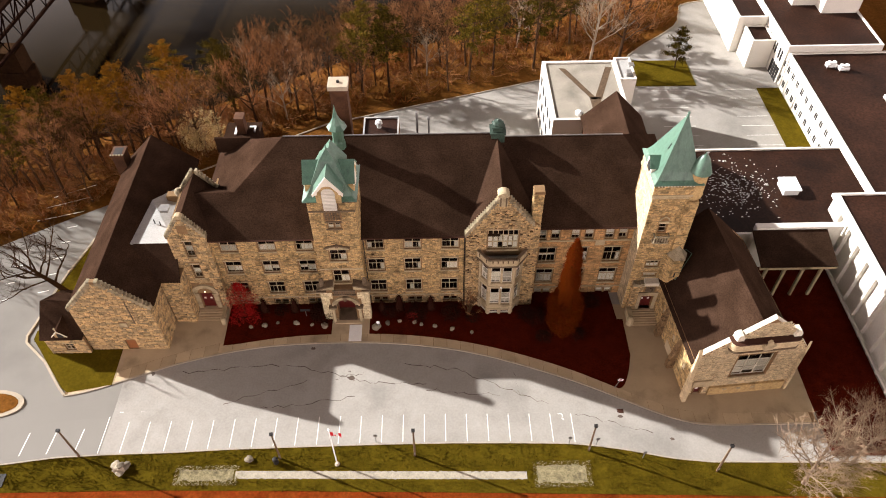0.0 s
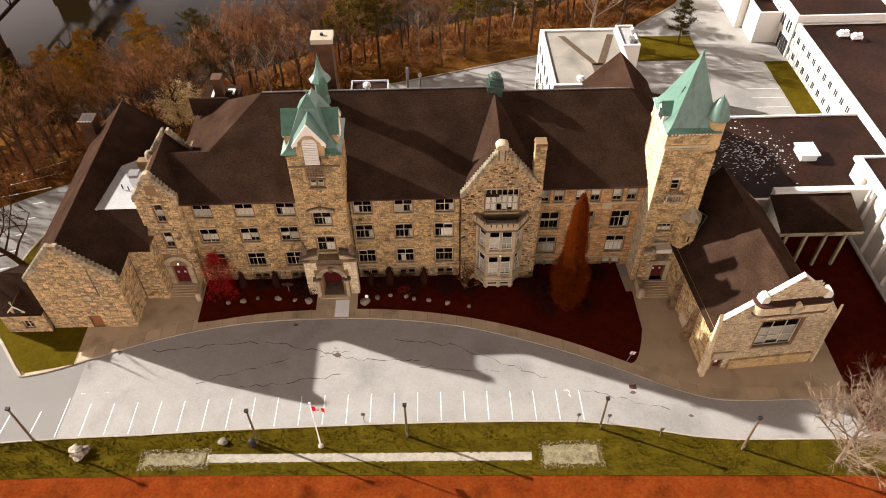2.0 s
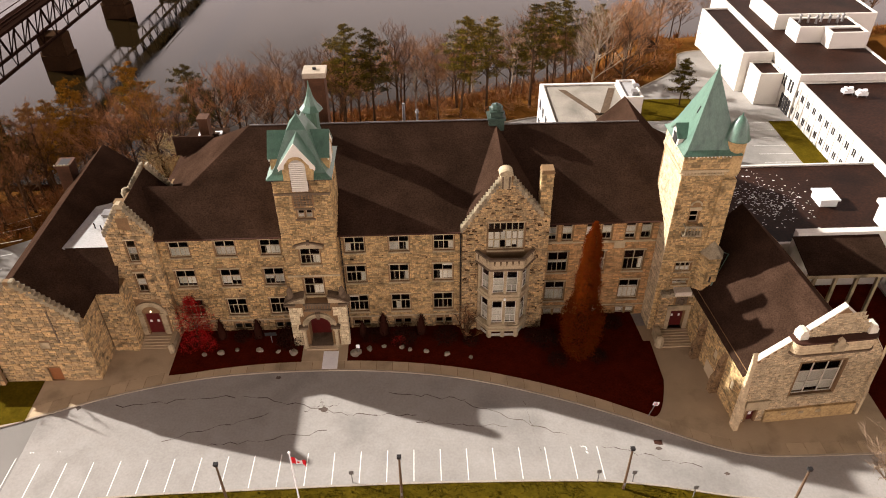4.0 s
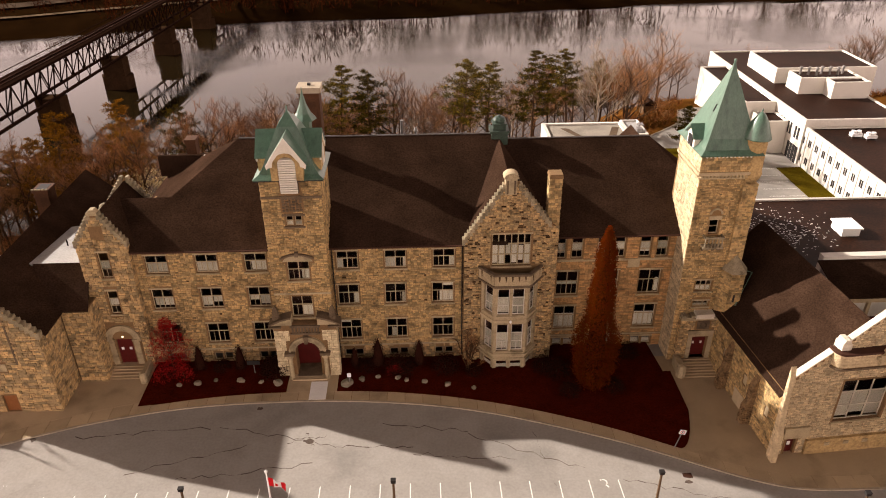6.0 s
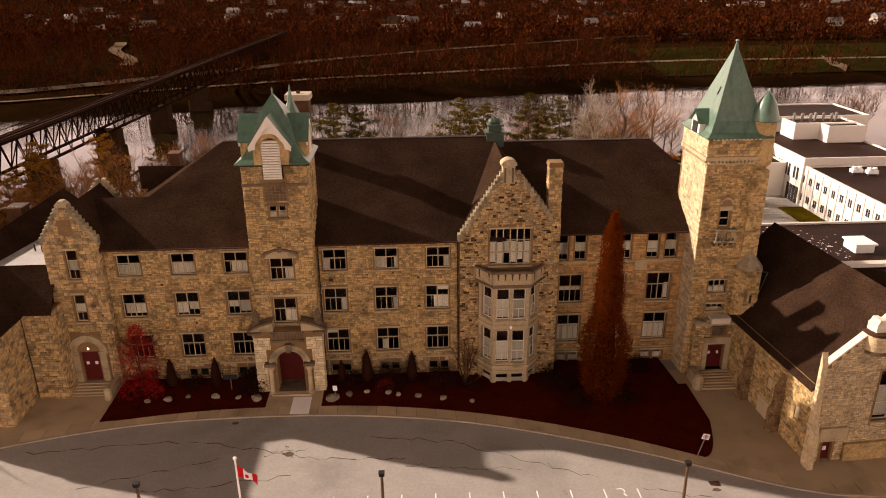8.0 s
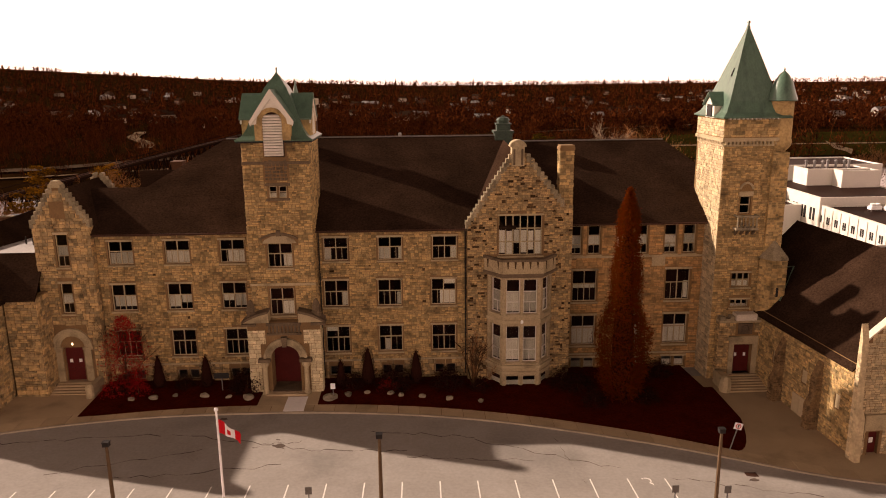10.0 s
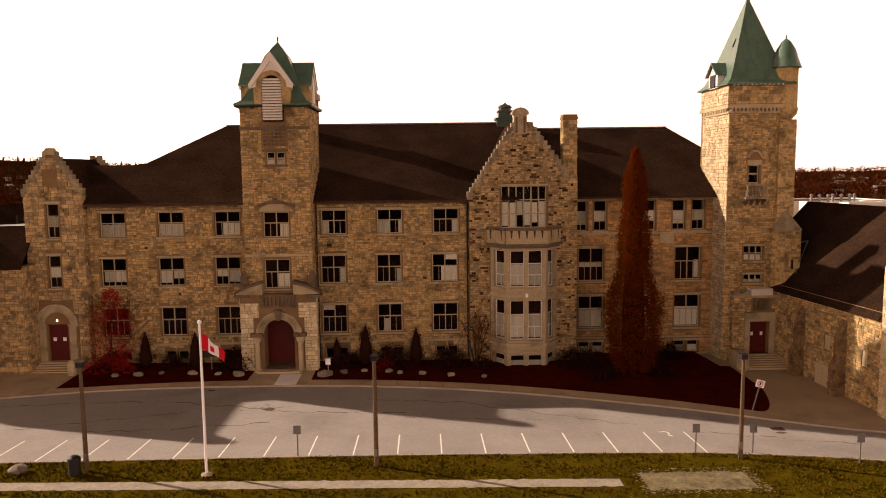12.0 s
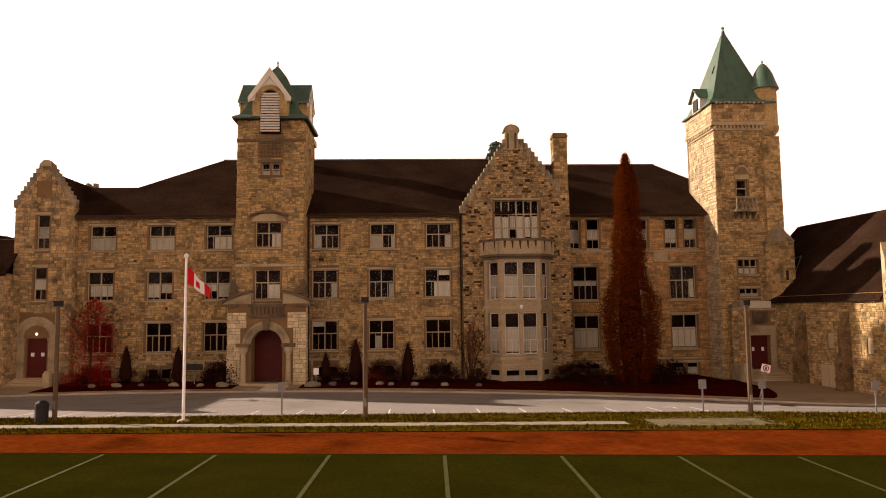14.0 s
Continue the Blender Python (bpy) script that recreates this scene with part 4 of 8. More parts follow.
part("roof", roof_plane([(20.5, 72, 10.4), (25.0, 72, 15.5), (25.0, 82.6, 15.5), (20.5, 83.2, 10.4)]), SHINGLE, school, "grey shingle slope of the rear wing")
part("roof", roof_plane([(25.0, 72, 15.5), (29.7, 72, 10.4), (29.7, 83.2, 10.4), (25.0, 82.6, 15.5)]), SHINGLE, school, "dark shingle slope of the rear wing")
part("back_wall", Shape().box(20.9, 29.3, 76, 82.4, BASE, 10.3).prism([(20.9, 10.3), (29.3, 10.3), (25.0, 15.2)], 82.0, 82.4).box(29.0, 29.4, 60, 75, BASE, 13.3), BRICK, school, "plain rear wing wall")
part("ridge_cap", Shape().tube([(-20.5, ryy, rz + 0.02), (6.4, ryy, rz + 0.02)], [0.08, 0.08], 6), METAL, school, "grey ridge flashing")
part("ridge_cap", Shape().tube([(6.4, ryy, rz2 + 0.02), (22.4, ryy, rz2 + 0.02)], [0.08, 0.08], 6), METAL, school, "grey ridge flashing")
part("gutter", Shape().prism([(56.2, 13.26), (56.34, 13.26), (56.34, 13.38), (56.2, 13.38)], -29.4, -16.2, "x"), RUST, school, "dark brown eaves gutter")
part("gutter", Shape().prism([(56.2, 13.26), (56.34, 13.26), (56.34, 13.38), (56.2, 13.38)], -10.7, 2.1, "x"), RUST, school, "dark brown eaves gutter")
part("gutter", Shape().prism([(57.24, 13.26), (57.38, 13.26), (57.38, 13.38), (57.24, 13.38)], 11.3, 23.4, "x"), RUST, school, "dark brown eaves gutter")
part("cornice", Shape().box(-29.5, 2.2, 56.6, 57.0, 13.15, 13.3), DARK_TRIM, school, "dark eaves soffit")
for x in (-16.35, -10.55, 2.05):
    part("downpipe", Shape().tube([(x, 56.75, 13.2), (x, 56.75, 0.0)], [0.06, 0.06], 6), BLACK, school, "dark rain pipe")

# ---- arched-porch tower ----
tx0, tx1, ty, tyb, tz = -16.15, -10.75, 55.2, 60.6, 21.2
TM = face(0, ty)
holes = [(-14.62, -12.55, 10.55, 12.62), (-14.66, -12.6, 6.35, 8.75), (-14.15, -13.5, 16.45, 17.45), (-13.35, -12.7, 16.45, 17.45), (-14.25, -12.65, 19.85, 23.45), (-14.69, -12.25, -0.5, 4.0)]
part("tower_wall", pierced(tx0, tx1, BASE, tz, holes, 0.5, TM), MORTAR, school, "square limestone tower front")
part("tower_wall", Shape().box(tx0, tx0 + 0.5, ty + 0.5, tyb, BASE, tz), MORTAR, school)
part("tower_wall", Shape().box(tx1 - 0.5, tx1, ty + 0.5, tyb, BASE, tz), MORTAR, school)
part("tower_wall", Shape().box(tx0, tx1, tyb, tyb + 0.4, 12, tz), MORTAR, school)
# Added wall, coloured dark for the room shade behind the tower windows.
part("inner_wall", Shape().box(tx0 + 0.5, tx1 - 0.5, 56.6, 56.7, 4.2, 19.5), INSIDE_SHADE, school, "added wall with room shade in its colour, behind the tower windows")
big = [(a - 0.14, b + 0.14, c - 0.17, d + 0.2) for a, b, c, d in holes]
sm = masonry(tx0, tx1, 5.5, tz, big + [(-14.5, -12.4, 17.9, 19.7), (-15, -12, 12.6, 13.35)], TM, 11, (0.12, 0.26), (0.2, 0.55))
masonry(0, tyb - ty, 5.5, tz, (), face(tx1, ty, 0, 90), 12, (0.12, 0.26), (0.2, 0.55), s=sm)
masonry(0, tyb - ty, 5.5, tz, (), face(tx0, tyb, 0, -90), 13, (0.12, 0.26), (0.2, 0.55), s=sm)
tagged(part("stonework", sm, STONE, school, "coursed tan limestone blocks"), kind="stuff")
window(school, *holes[0], TM, "school", [(0.62, 0.96, 0.04, 0.53)], 0.2, True, 0.0)
window(school, *holes[1], TM, "school", [(0.5, 0.96, 0.04, 0.5)], 0.2, True, 0.0)
window(school, *holes[2], TM, (1, 2), [(0.1, 0.9, 0.05, 0.4)], 0.15, False)
window(school, *holes[3], TM, (1, 2), [(0.1, 0.9, 0.05, 0.4)], 0.15, False)
part("sill", Shape().box(-14.4, -12.45, ty - 0.14, ty + 0.1, 16.25, 16.43), DARK_TRIM, school, "stone sill below twin lights")
part("lintel", Shape().box(-14.45, -12.4, ty - 0.1, ty + 0.1, 17.47, 17.68), DARK_TRIM, school, "stone lintel over twin lights")
for z, t in ((19.35, 0.12), (9.1, 0.1), (5.4, 0.12)):
    part("string_course", Shape().box(tx0 - 0.05, tx1 + 0.05, ty - t, ty, z - 0.12, z + 0.1), DARK_TRIM if z > 9.5 else TRIM, school, "weathered stone string course")
hood = Shape()
for i in range(10):
    u0, u1 = -1.55 + 0.31 * i, -1.55 + 0.31 * (i + 1)
    za, zb = 12.98 + 0.42 * (1 - (u0 / 1.55) ** 2), 12.98 + 0.42 * (1 - (u1 / 1.55) ** 2)
    hood.add([(-13.58 + u0, ty - 0.28, za), (-13.58 + u1, ty - 0.28, zb), (-13.58 + u1, ty - 0.28, zb + 0.16), (-13.58 + u0, ty - 0.28, za + 0.16), (-13.58 + u0, ty, za), (-13.58 + u1, ty, zb), (-13.58 + u1, ty, zb + 0.16), (-13.58 + u0, ty, za + 0.16)], [(0, 1, 2, 3), (3, 2, 6, 7), (0, 4, 5, 1), (0, 3, 7, 4), (1, 5, 6, 2)])
hood.box(-13.75, -13.42, ty - 0.34, ty, 13.3, 13.75)
part("hood_mould", hood, DARK_TRIM, school, "dark curved hood mould with keystone")
part("tympanum", Shape().prism([(-15.0 + 0.0, 12.65), (-12.15, 12.65), (-12.35, 12.95), (-13.0, 13.25), (-13.58, 13.32), (-14.2, 13.25), (-14.8, 12.95)], ty - 0.05, ty), TRIM, school, "plain stone panel below the hood")
rc = random.Random(9)
for i in range(6):
    for j in range(6):
        u, z = -14.35 + 0.31 * i, 17.95 + 0.28 * j
        part("carved_stone", Shape().box(u, u + rc.uniform(0.16, 0.28), ty - rc.uniform(0.05, 0.16), ty, z, z + rc.uniform(0.14, 0.24)), DARK_TRIM, school)

# louvred dormer and copper roof of the tower
cx, cy = -13.45, 57.9
arch = [(-0.78, 19.85), (0.78, 19.85)] + [(0.78 * math.cos(a), 22.65 + 0.78 * math.sin(a)) for a in (math.pi * k / 10 for k in range(11))]
rib = [(1.4, 21.2), (1.4, 22.7)] + [(1.4 * math.cos(a), 22.75 + 1.4 * math.sin(a)) for a in (math.pi * k / 12 for k in range(13))] + [(-1.4, 22.7), (-1.4, 21.2)]
hollow = Shape()
inner = [(0.78, 21.2), (0.78, 22.65)] + [(0.78 * math.cos(a), 22.65 + 0.78 * math.sin(a)) for a in (math.pi * k / 12 for k in range(13))] + [(-0.78, 22.65), (-0.78, 21.2)]
n = len(rib)
pv = [(cx + u, 54.6, z) for u, z in rib] + [(cx + u, 54.6, z) for u, z in inner] + [(cx + u, 56.4, z) for u, z in rib] + [(cx + u, 55.2, z) for u, z in inner]
hollow.add(pv, [(i, i + 1, n + i + 1, n + i)[::-1] for i in range(n - 1)] + [(i, 2 * n + i, 2 * n + i + 1, i + 1)[::-1] for i in range(n - 1)] + [(n + i, n + i + 1, 3 * n + i + 1, 3 * n + i)[::-1] for i in range(n - 1)])
part("louvre_surround", hollow, STONE, school, "round-headed stone surround of the louvre")
# The shade behind the slats is put into this board's colour.
part("louvre_backing", Shape().prism([(cx + u, z) for u, z in arch], 55.0, 55.04), INSIDE_SHADE, school, "added board behind the louvre with shade put into its colour")
for i in range(15):
    z = 19.95 + 0.22 * i
    half = 0.76 if z < 22.6 else math.sqrt(max(0.03, 0.76 ** 2 - (z - 22.6) ** 2))
    part("slat", Shape().prism([(54.64, z), (54.7, z - 0.02), (54.96, z + 0.12), (54.96, z + 0.20), (54.64, z + 0.12)], cx - half, cx + half, "x"), WHITE_WOOD, school)


def flared_roof(cx, cy, rings, s=None):
    """A four-sided roof whose eaves flare: rings of (half x, half y, z)."""
    s = s or Shape()
    p = [(cx + a * i, cy + b * j, z) for a, b, z in rings for i, j in ((-1, -1), (1, -1), (1, 1), (-1, 1))]
    f = [(4 * r + k, 4 * r + (k + 1) % 4, 4 * r + 4 + (k + 1) % 4, 4 * r + 4 + k) for r in range(len(rings) - 1) for k in range(4)]
    return s.add(p, f + [(3, 2, 1, 0)])


part("copper_roof", flared_roof(cx, cy, [(3.1, 3.1, 21.12), (3.12, 3.12, 21.22), (2.6, 2.6, 21.55), (2.25, 2.25, 22.1), (1.95, 1.95, 22.9), (0.9, 0.9, 25.3), (0.04, 0.04, 26.5)]), COPPER, school, "flared green copper tower roof")
part("eaves_board", Shape().box(cx - 3.05, cx + 3.05, cy - 3.05, cy + 3.05, 21.0, 21.12), BLACK, school, "dark eaves board")
for turn in (0, 90, 180, 270):
    d = Shape()
    far = 3.45 if turn == 0 else 3.1 if turn == 180 else 2.95
    hw, ez, az = (1.7, 22.75, 25.2) if turn in (0, 180) else (1.85, 22.85, 24.85)
    M = pose(cx, cy, 0, 0, 0, turn)
    for sg in (-1, 1):
        q = [(0, -far, az), (0, -0.3, az), (sg * hw, -0.3, ez), (sg * hw, -far, ez)]
        q = q if sg < 0 else q[::-1]
        q2 = [(x, y, z - 0.12) for x, y, z in q]
        d.add([M @ Vector(v) for v in q + q2], [(3, 2, 1, 0), (4, 5, 6, 7)] + [(i, (i + 1) % 4, 4 + (i + 1) % 4, 4 + i) for i in range(4)])
    roof_d = part("dormer_roof", d, COPPER, school, "green copper dormer roof")
    b, tuck = Shape(), 0.0 if turn == 0 else 0.13
    for sg in (-1, 1):
        f0, f1, up = -far - 0.06 + tuck, -far + 0.08 + tuck, -tuck
        b.add([M @ Vector(v) for v in ((0, f0, az + 0.03 + up), (sg * (hw + 0.06 - tuck), f0, ez - 0.05 + up), (sg * (hw - 0.02 - tuck), f0, ez - 0.42), (0, f0, az - 0.75), (0, f1, az + 0.03 + up), (sg * (hw + 0.06 - tuck), f1, ez - 0.05 + up), (sg * (hw - 0.02 - tuck), f1, ez - 0.42), (0, f1, az - 0.75))], [(0, 1, 2, 3), (7, 6, 5, 4), (0, 4, 5, 1), (3, 2, 6, 7), (1, 5, 6, 2)])
    part("bargeboard", b, WHITE_WOOD, school, "white-painted bargeboard")
    if turn == 0:
        n = 12
        outer = [(-hw, ez - 0.35)] + [(-hw + hw * k / 6, ez - 0.1 + (az - ez) * k / 6) for k in range(7)] + [(hw * k / 6, az - (az - ez) * k / 6 - 0.1) for k in range(1, 7)] + [(hw, ez - 0.35)]
        ring = [(1.22 * math.cos(math.pi - math.pi * k / (len(outer) - 1)), 22.5 + 1.3 * math.sin(math.pi * k / (len(outer) - 1))) for k in range(len(outer))]
        q = Shape()
        k = len(outer)
        q.add([M @ Vector((u, -far + 0.1, z)) for u, z in outer + ring] + [M @ Vector((u, -far + 0.25, z)) for u, z in outer + ring], [(i, k + i, k + i + 1, i + 1) for i in range(k - 1)] + [(k + i, 3 * k + i, 3 * k + i + 1, k + i + 1) for i in range(k - 1)])
        part("gable_board", q, WHITE_WOOD, school, "white board curved round the louvre")
    if turn:
        part("dormer_cheek", Shape().prism([(-hw + 0.25, 21.4), (hw - 0.25, 21.4), (hw - 0.25, ez), (0, az - 0.3), (-hw + 0.25, ez)], -far + 0.15, -0.5, "y", M), STONE, school, "stone dormer face")
        part("louvre", Shape().prism([(-0.5, 21.5), (0.5, 21.5), (0.5, 22.9), (0, 23.6), (-0.5, 22.9)], -far + 0.08, -far + 0.15, "y", M), WHITE_WOOD, school)
part("finial", Shape().lathe(cx, cy, [(0.09, 26.35), (0.06, 26.7), (0.1, 26.78), (0.01, 27.0)], 6), COPPER, school)
# fleche behind the tower
part("fleche", Shape().lathe(-13.35, 66.3, [(0.85, 19.6), (0.8, 20.6), (0.72, 20.8), (0.72, 22.6), (0.75, 22.7)], 8), COPPER, school, "green copper base of the fleche")
part("fleche_roof", Shape().lathe(-13.35, 66.3, [(1.25, 22.75), (1.25, 22.82), (0.75, 23.4), (0.35, 24.3), (0.1, 25.4), (0.03, 26.0)], 8), COPPER, school, "bell-shaped green copper spirelet")

# porch of the tower
px0, px1, pyf = -16.55, -10.4, 54.35
PM = face(0, pyf)
porch = Shape()
ax, aw, az0, spring = -13.47, 1.22, -0.4, 2.75
archpts = [(ax + aw * math.cos(a), spring + aw * math.sin(a)) for a in (math.pi * k / 12 for k in range(13))]
porch.prism([(px0, BASE), (ax - aw, BASE), (ax - aw, spring)] + archpts[::-1][1:7] + [(ax, 6.0), (px0, 6.0)], pyf, pyf + 0.85)
porch.prism([(ax + aw, BASE), (px1, BASE), (px1, 6.0), (ax, 6.0)] + archpts[::-1][6:12] + [(ax + aw, spring)], pyf, pyf + 0.85)
part("porch", porch, MORTAR, school, "projecting stone entrance porch")
pm = masonry(px0, px1, -1.2, 5.3, [(ax - 2.05, ax + 2.05, -2, 3.9), (ax - 1.6, ax + 1.6, 3.85, 5.6)], PM, 21, (0.22, 0.38), (0.3, 0.75), (0.01, 0.04))
masonry(0, 0.85, -1.2, 5.9, (), face(px1, pyf, 0, 90), 22, (0.22, 0.38), (0.3, 0.75), s=pm)
masonry(0, 0.85, -1.2, 5.9, (), face(px0, pyf + 0.85, 0, -90), 23, (0.22, 0.38), (0.3, 0.75), s=pm)
PORCH_STONES = pm
arch_trim = Shape()
for i in range(14):
    a0, a1 = math.pi * i / 14, math.pi * (i + 1) / 14
    for r0, r1, d in ((1.22, 1.62, 0.16), (1.62, 1.85, 0.3)):
        q = [(ax + r * math.cos(a), spring + r * math.sin(a)) for r, a in ((r0, a0), (r1, a0), (r1, a1), (r0, a1))]
        arch_trim.prism(q, pyf - d, pyf + 0.1)
part("arch_moulding", arch_trim, TRIM, school, "moulded grey stone arch over the door")
part("keystone", Shape().prism([(ax - 0.16, 3.9), (ax + 0.16, 3.9), (ax + 0.26, 4.75), (ax - 0.26, 4.75)], pyf - 0.42, pyf), DARK_TRIM, school)
for sg in (-1, 1):
    c = ax + sg * 1.75
    part("column", Shape().lathe(c, pyf - 0.28, [(0.34, -0.9), (0.34, -0.2), (0.22, -0.05), (0.2, 2.0), (0.28, 2.2), (0.36, 2.3), (0.36, 2.6)], 10), TRIM, school, "grey stone porch column")
    part("capital", Shape().box(c - 0.5, c + 0.5, pyf - 0.62, pyf + 0.02, 2.6, 2.88), DARK_TRIM, school, "weathered stone impost block")
    pr = [(ax + sg * 1.25, 5.98), (ax + sg * 3.35, 5.98), (ax + sg * 3.35, 6.2), (ax + sg * 2.6, 6.45), (ax + sg * 1.9, 6.7), (ax + sg * 1.25, 6.85)]
    part("broken_pediment", Shape().prism(pr if sg > 0 else pr[::-1], pyf - 0.1, pyf + 0.85), TRIM, school, "half of a broken grey stone pediment")
    bow = [(3.45 - 2.2 * k / 7, 6.02 + 0.85 * (k / 7) + 0.12 * math.sin(math.pi * k / 7)) for k in range(8)]
    rk = [(ax + sg * u, w) for u, w in bow] + [(ax + sg * u, w + 0.2) for u, w in bow[::-1]]
    part("raking_cornice", Shape().prism(rk if sg > 0 else rk[::-1], pyf - 0.35, pyf + 0.9), DARK_TRIM, school, "dark weathered bowed raking cornice")
    part("cornice_foot", Shape().box(ax + sg * 2.9 - 0.6, ax + sg * 2.9 + 0.6, pyf - 0.35, pyf + 0.9, 5.78, 5.96), DARK_TRIM, school)
for sg in (-1, 1):
    part("pinnacle", Shape().lathe(ax + sg * 2.75, pyf + 0.35, [(0.36, 6.3), (0.36, 6.75), (0.44, 6.8), (0.3, 6.95), (0.34, 7.3), (0.2, 7.75), (0.05, 7.95)], 8), DARK_TRIM, school, "weathered stone pinnacle on the pediment")
for i in range(9):
    part("baluster", Shape().box(ax - 1.3 + 0.31 * i, ax - 1.3 + 0.31 * i + 0.16, pyf - 0.16, pyf + 0.02, 5.1, 5.75), DARK_TRIM, school)
part("balustrade_base", Shape().box(ax - 1.45, ax + 1.45, pyf - 0.22, pyf, 4.92, 5.1), DARK_TRIM, school)
part("balustrade_rail", Shape().box(ax - 1.45, ax + 1.45, pyf - 0.22, pyf + 0.8, 5.75, 5.98), DARK_TRIM, school)
part("porch_back", Shape().box(ax - 1.7, ax + 1.7, 56.1, 56.2, -1.0, 4.6), DOOR_RED, school, "dark recessed entrance doors")
part("porch_floor", Shape().box(ax - 1.22, ax + 1.22, 54.0, 56.1, -1.2, -0.1), DARK_TRIM, school)
for i in range(4):
    part("step", Shape().box(ax - 1.7, ax + 1.7, 53.9 - 0.32 * (3 - i) - 0.35, 54.35, -1.4, -0.68 + 0.16 * i), CONCRETE, school)

# ---- gabled bay ----
gx0, gx1, gy = 2.2, 11.25, 56.3
GM = face(0, gy)
gw = (4.9, 8.65, 10.95, 14.45)
s = Shape()
s.prism([(gx0, BASE), (4.9, BASE), (4.9, 17.5), (gx0, 13.75)], gy, gy + 0.6)
s.prism([(8.65, BASE), (gx1, BASE), (gx1, 14.8), (10.35, 15.6), (8.65, 17.9)], gy, gy + 0.6)
s.prism([(4.9, 14.45), (8.65, 14.45), (8.65, 17.9), (7.3, 19.7), (5.9, 19.7), (5.2, 17.9), (4.9, 17.5)], gy, gy + 0.6)
s.box(4.9, 8.65, gy, gy + 0.6, BASE, 10.95)
part("bay_gable", s, MORTAR, school, "tall stepped limestone gable")
def bay_limits(z):
    return (gx0 if z < 13.75 else gx0 + (z - 13.75) * (5.9 - gx0) / 5.95, gx1 if z < 15.2 else 10.35 - (z - 15.6) * (10.35 - 7.3) / 4.1 if z > 15.6 else 10.4)
bay_pits = Shape()
tagged(part("stonework", masonry(gx0, gx1, -1.6, 19.6, [(gw[0] - 0.15, gw[1] + 0.15, gw[2] - 0.1, gw[3] + 0.15), (3.9, 9.55, -2, 11.0)], GM, 31, (0.10, 0.22), (0.18, 0.48), (0.02, 0.12), bay_limits, None, bay_pits, 0.085), RUBBLE, school, "rugged uneven limestone blocks"), kind="stuff")
tagged(part("pitted_stone", bay_pits, PIT, school, "dark weathered pits in the gable"), kind="stuff")
crow_steps(school, gx0 - 0.15, 13.6, 5.95, 19.55, 17, gy - 0.16, gy + 0.62)
crow_steps(school, 10.45, 15.4, 7.2, 19.6, 11, gy - 0.16, gy + 0.62)
part("gable_finial", Shape().box(5.92, 6.98, gy - 0.25, gy + 0.7, 18.7, 20.3).prism([(5.75 , 20.3), (7.15, 20.3)] + [(6.45 + 0.70 * math.cos(a), 20.3 + 0.55 * math.sin(a)) for a in (math.pi * k / 8 for k in range(9))][1:-1], gy - 0.35, gy + 0.8), TRIM, school, "round-topped stone gable finial")
part("finial_niche", Shape().box(6.04, 6.2, gy - 0.34, gy - 0.24, 18.8, 20.1).box(6.7, 6.86, gy - 0.34, gy - 0.24, 18.8, 20.1), DARK_TRIM, school)
window(school, *gw, GM, (6, 3), [(0.02, 0.15, 0.05, 0.62), (0.19, 0.32, 0.02, 0.6), (0.36, 0.48, 0.3, 0.63), (0.52, 0.65, 0.05, 0.62), (0.69, 0.81, 0.12, 0.6), (0.85, 0.98, 0.02, 0.62)], 0.25, True, 0.15, TRIM)
part("roof", roof_plane([(gx0, 56.8, 13.6), (6.45, 56.8, 19.7), (6.45, 67.3, 20.0), (gx0, 60.5, 13.7)]), SHINGLE, school, "shingle slope behind the gable")
part("roof", roof_plane([(6.45, 56.8, 19.7), (11.0, 56.8, 14.4), (11.0, 60.5, 14.4), (6.45, 67.3, 20.0)]), SHINGLE, school, "shingle slope behind the gable")
part("chimney", Shape().box(10.12, 11.27, 56.75, 57.9, 13, 19.9).box(10.04, 11.35, 56.67, 57.98, 19.9, 20.12).box(10.1, 11.29, 56.73, 57.92, 20.12, 20.3), MORTAR, school, "tall limestone chimney")
ch = masonry(10.12, 11.27, 13.2, 19.85, (), face(0, 56.75), 33, (0.2, 0.32), (0.28, 0.6))
masonry(0, 1.15, 14.5, 19.85, (), face(10.12, 57.9, 0, -90), 34, (0.2, 0.32), (0.28, 0.6), s=ch)
masonry(0, 1.15, 13.2, 19.85, (), face(11.27, 56.75, 0, 90), 35, (0.2, 0.32), (0.28, 0.6), s=ch)
tagged(part("stonework", ch, STONE, school), kind="stuff")
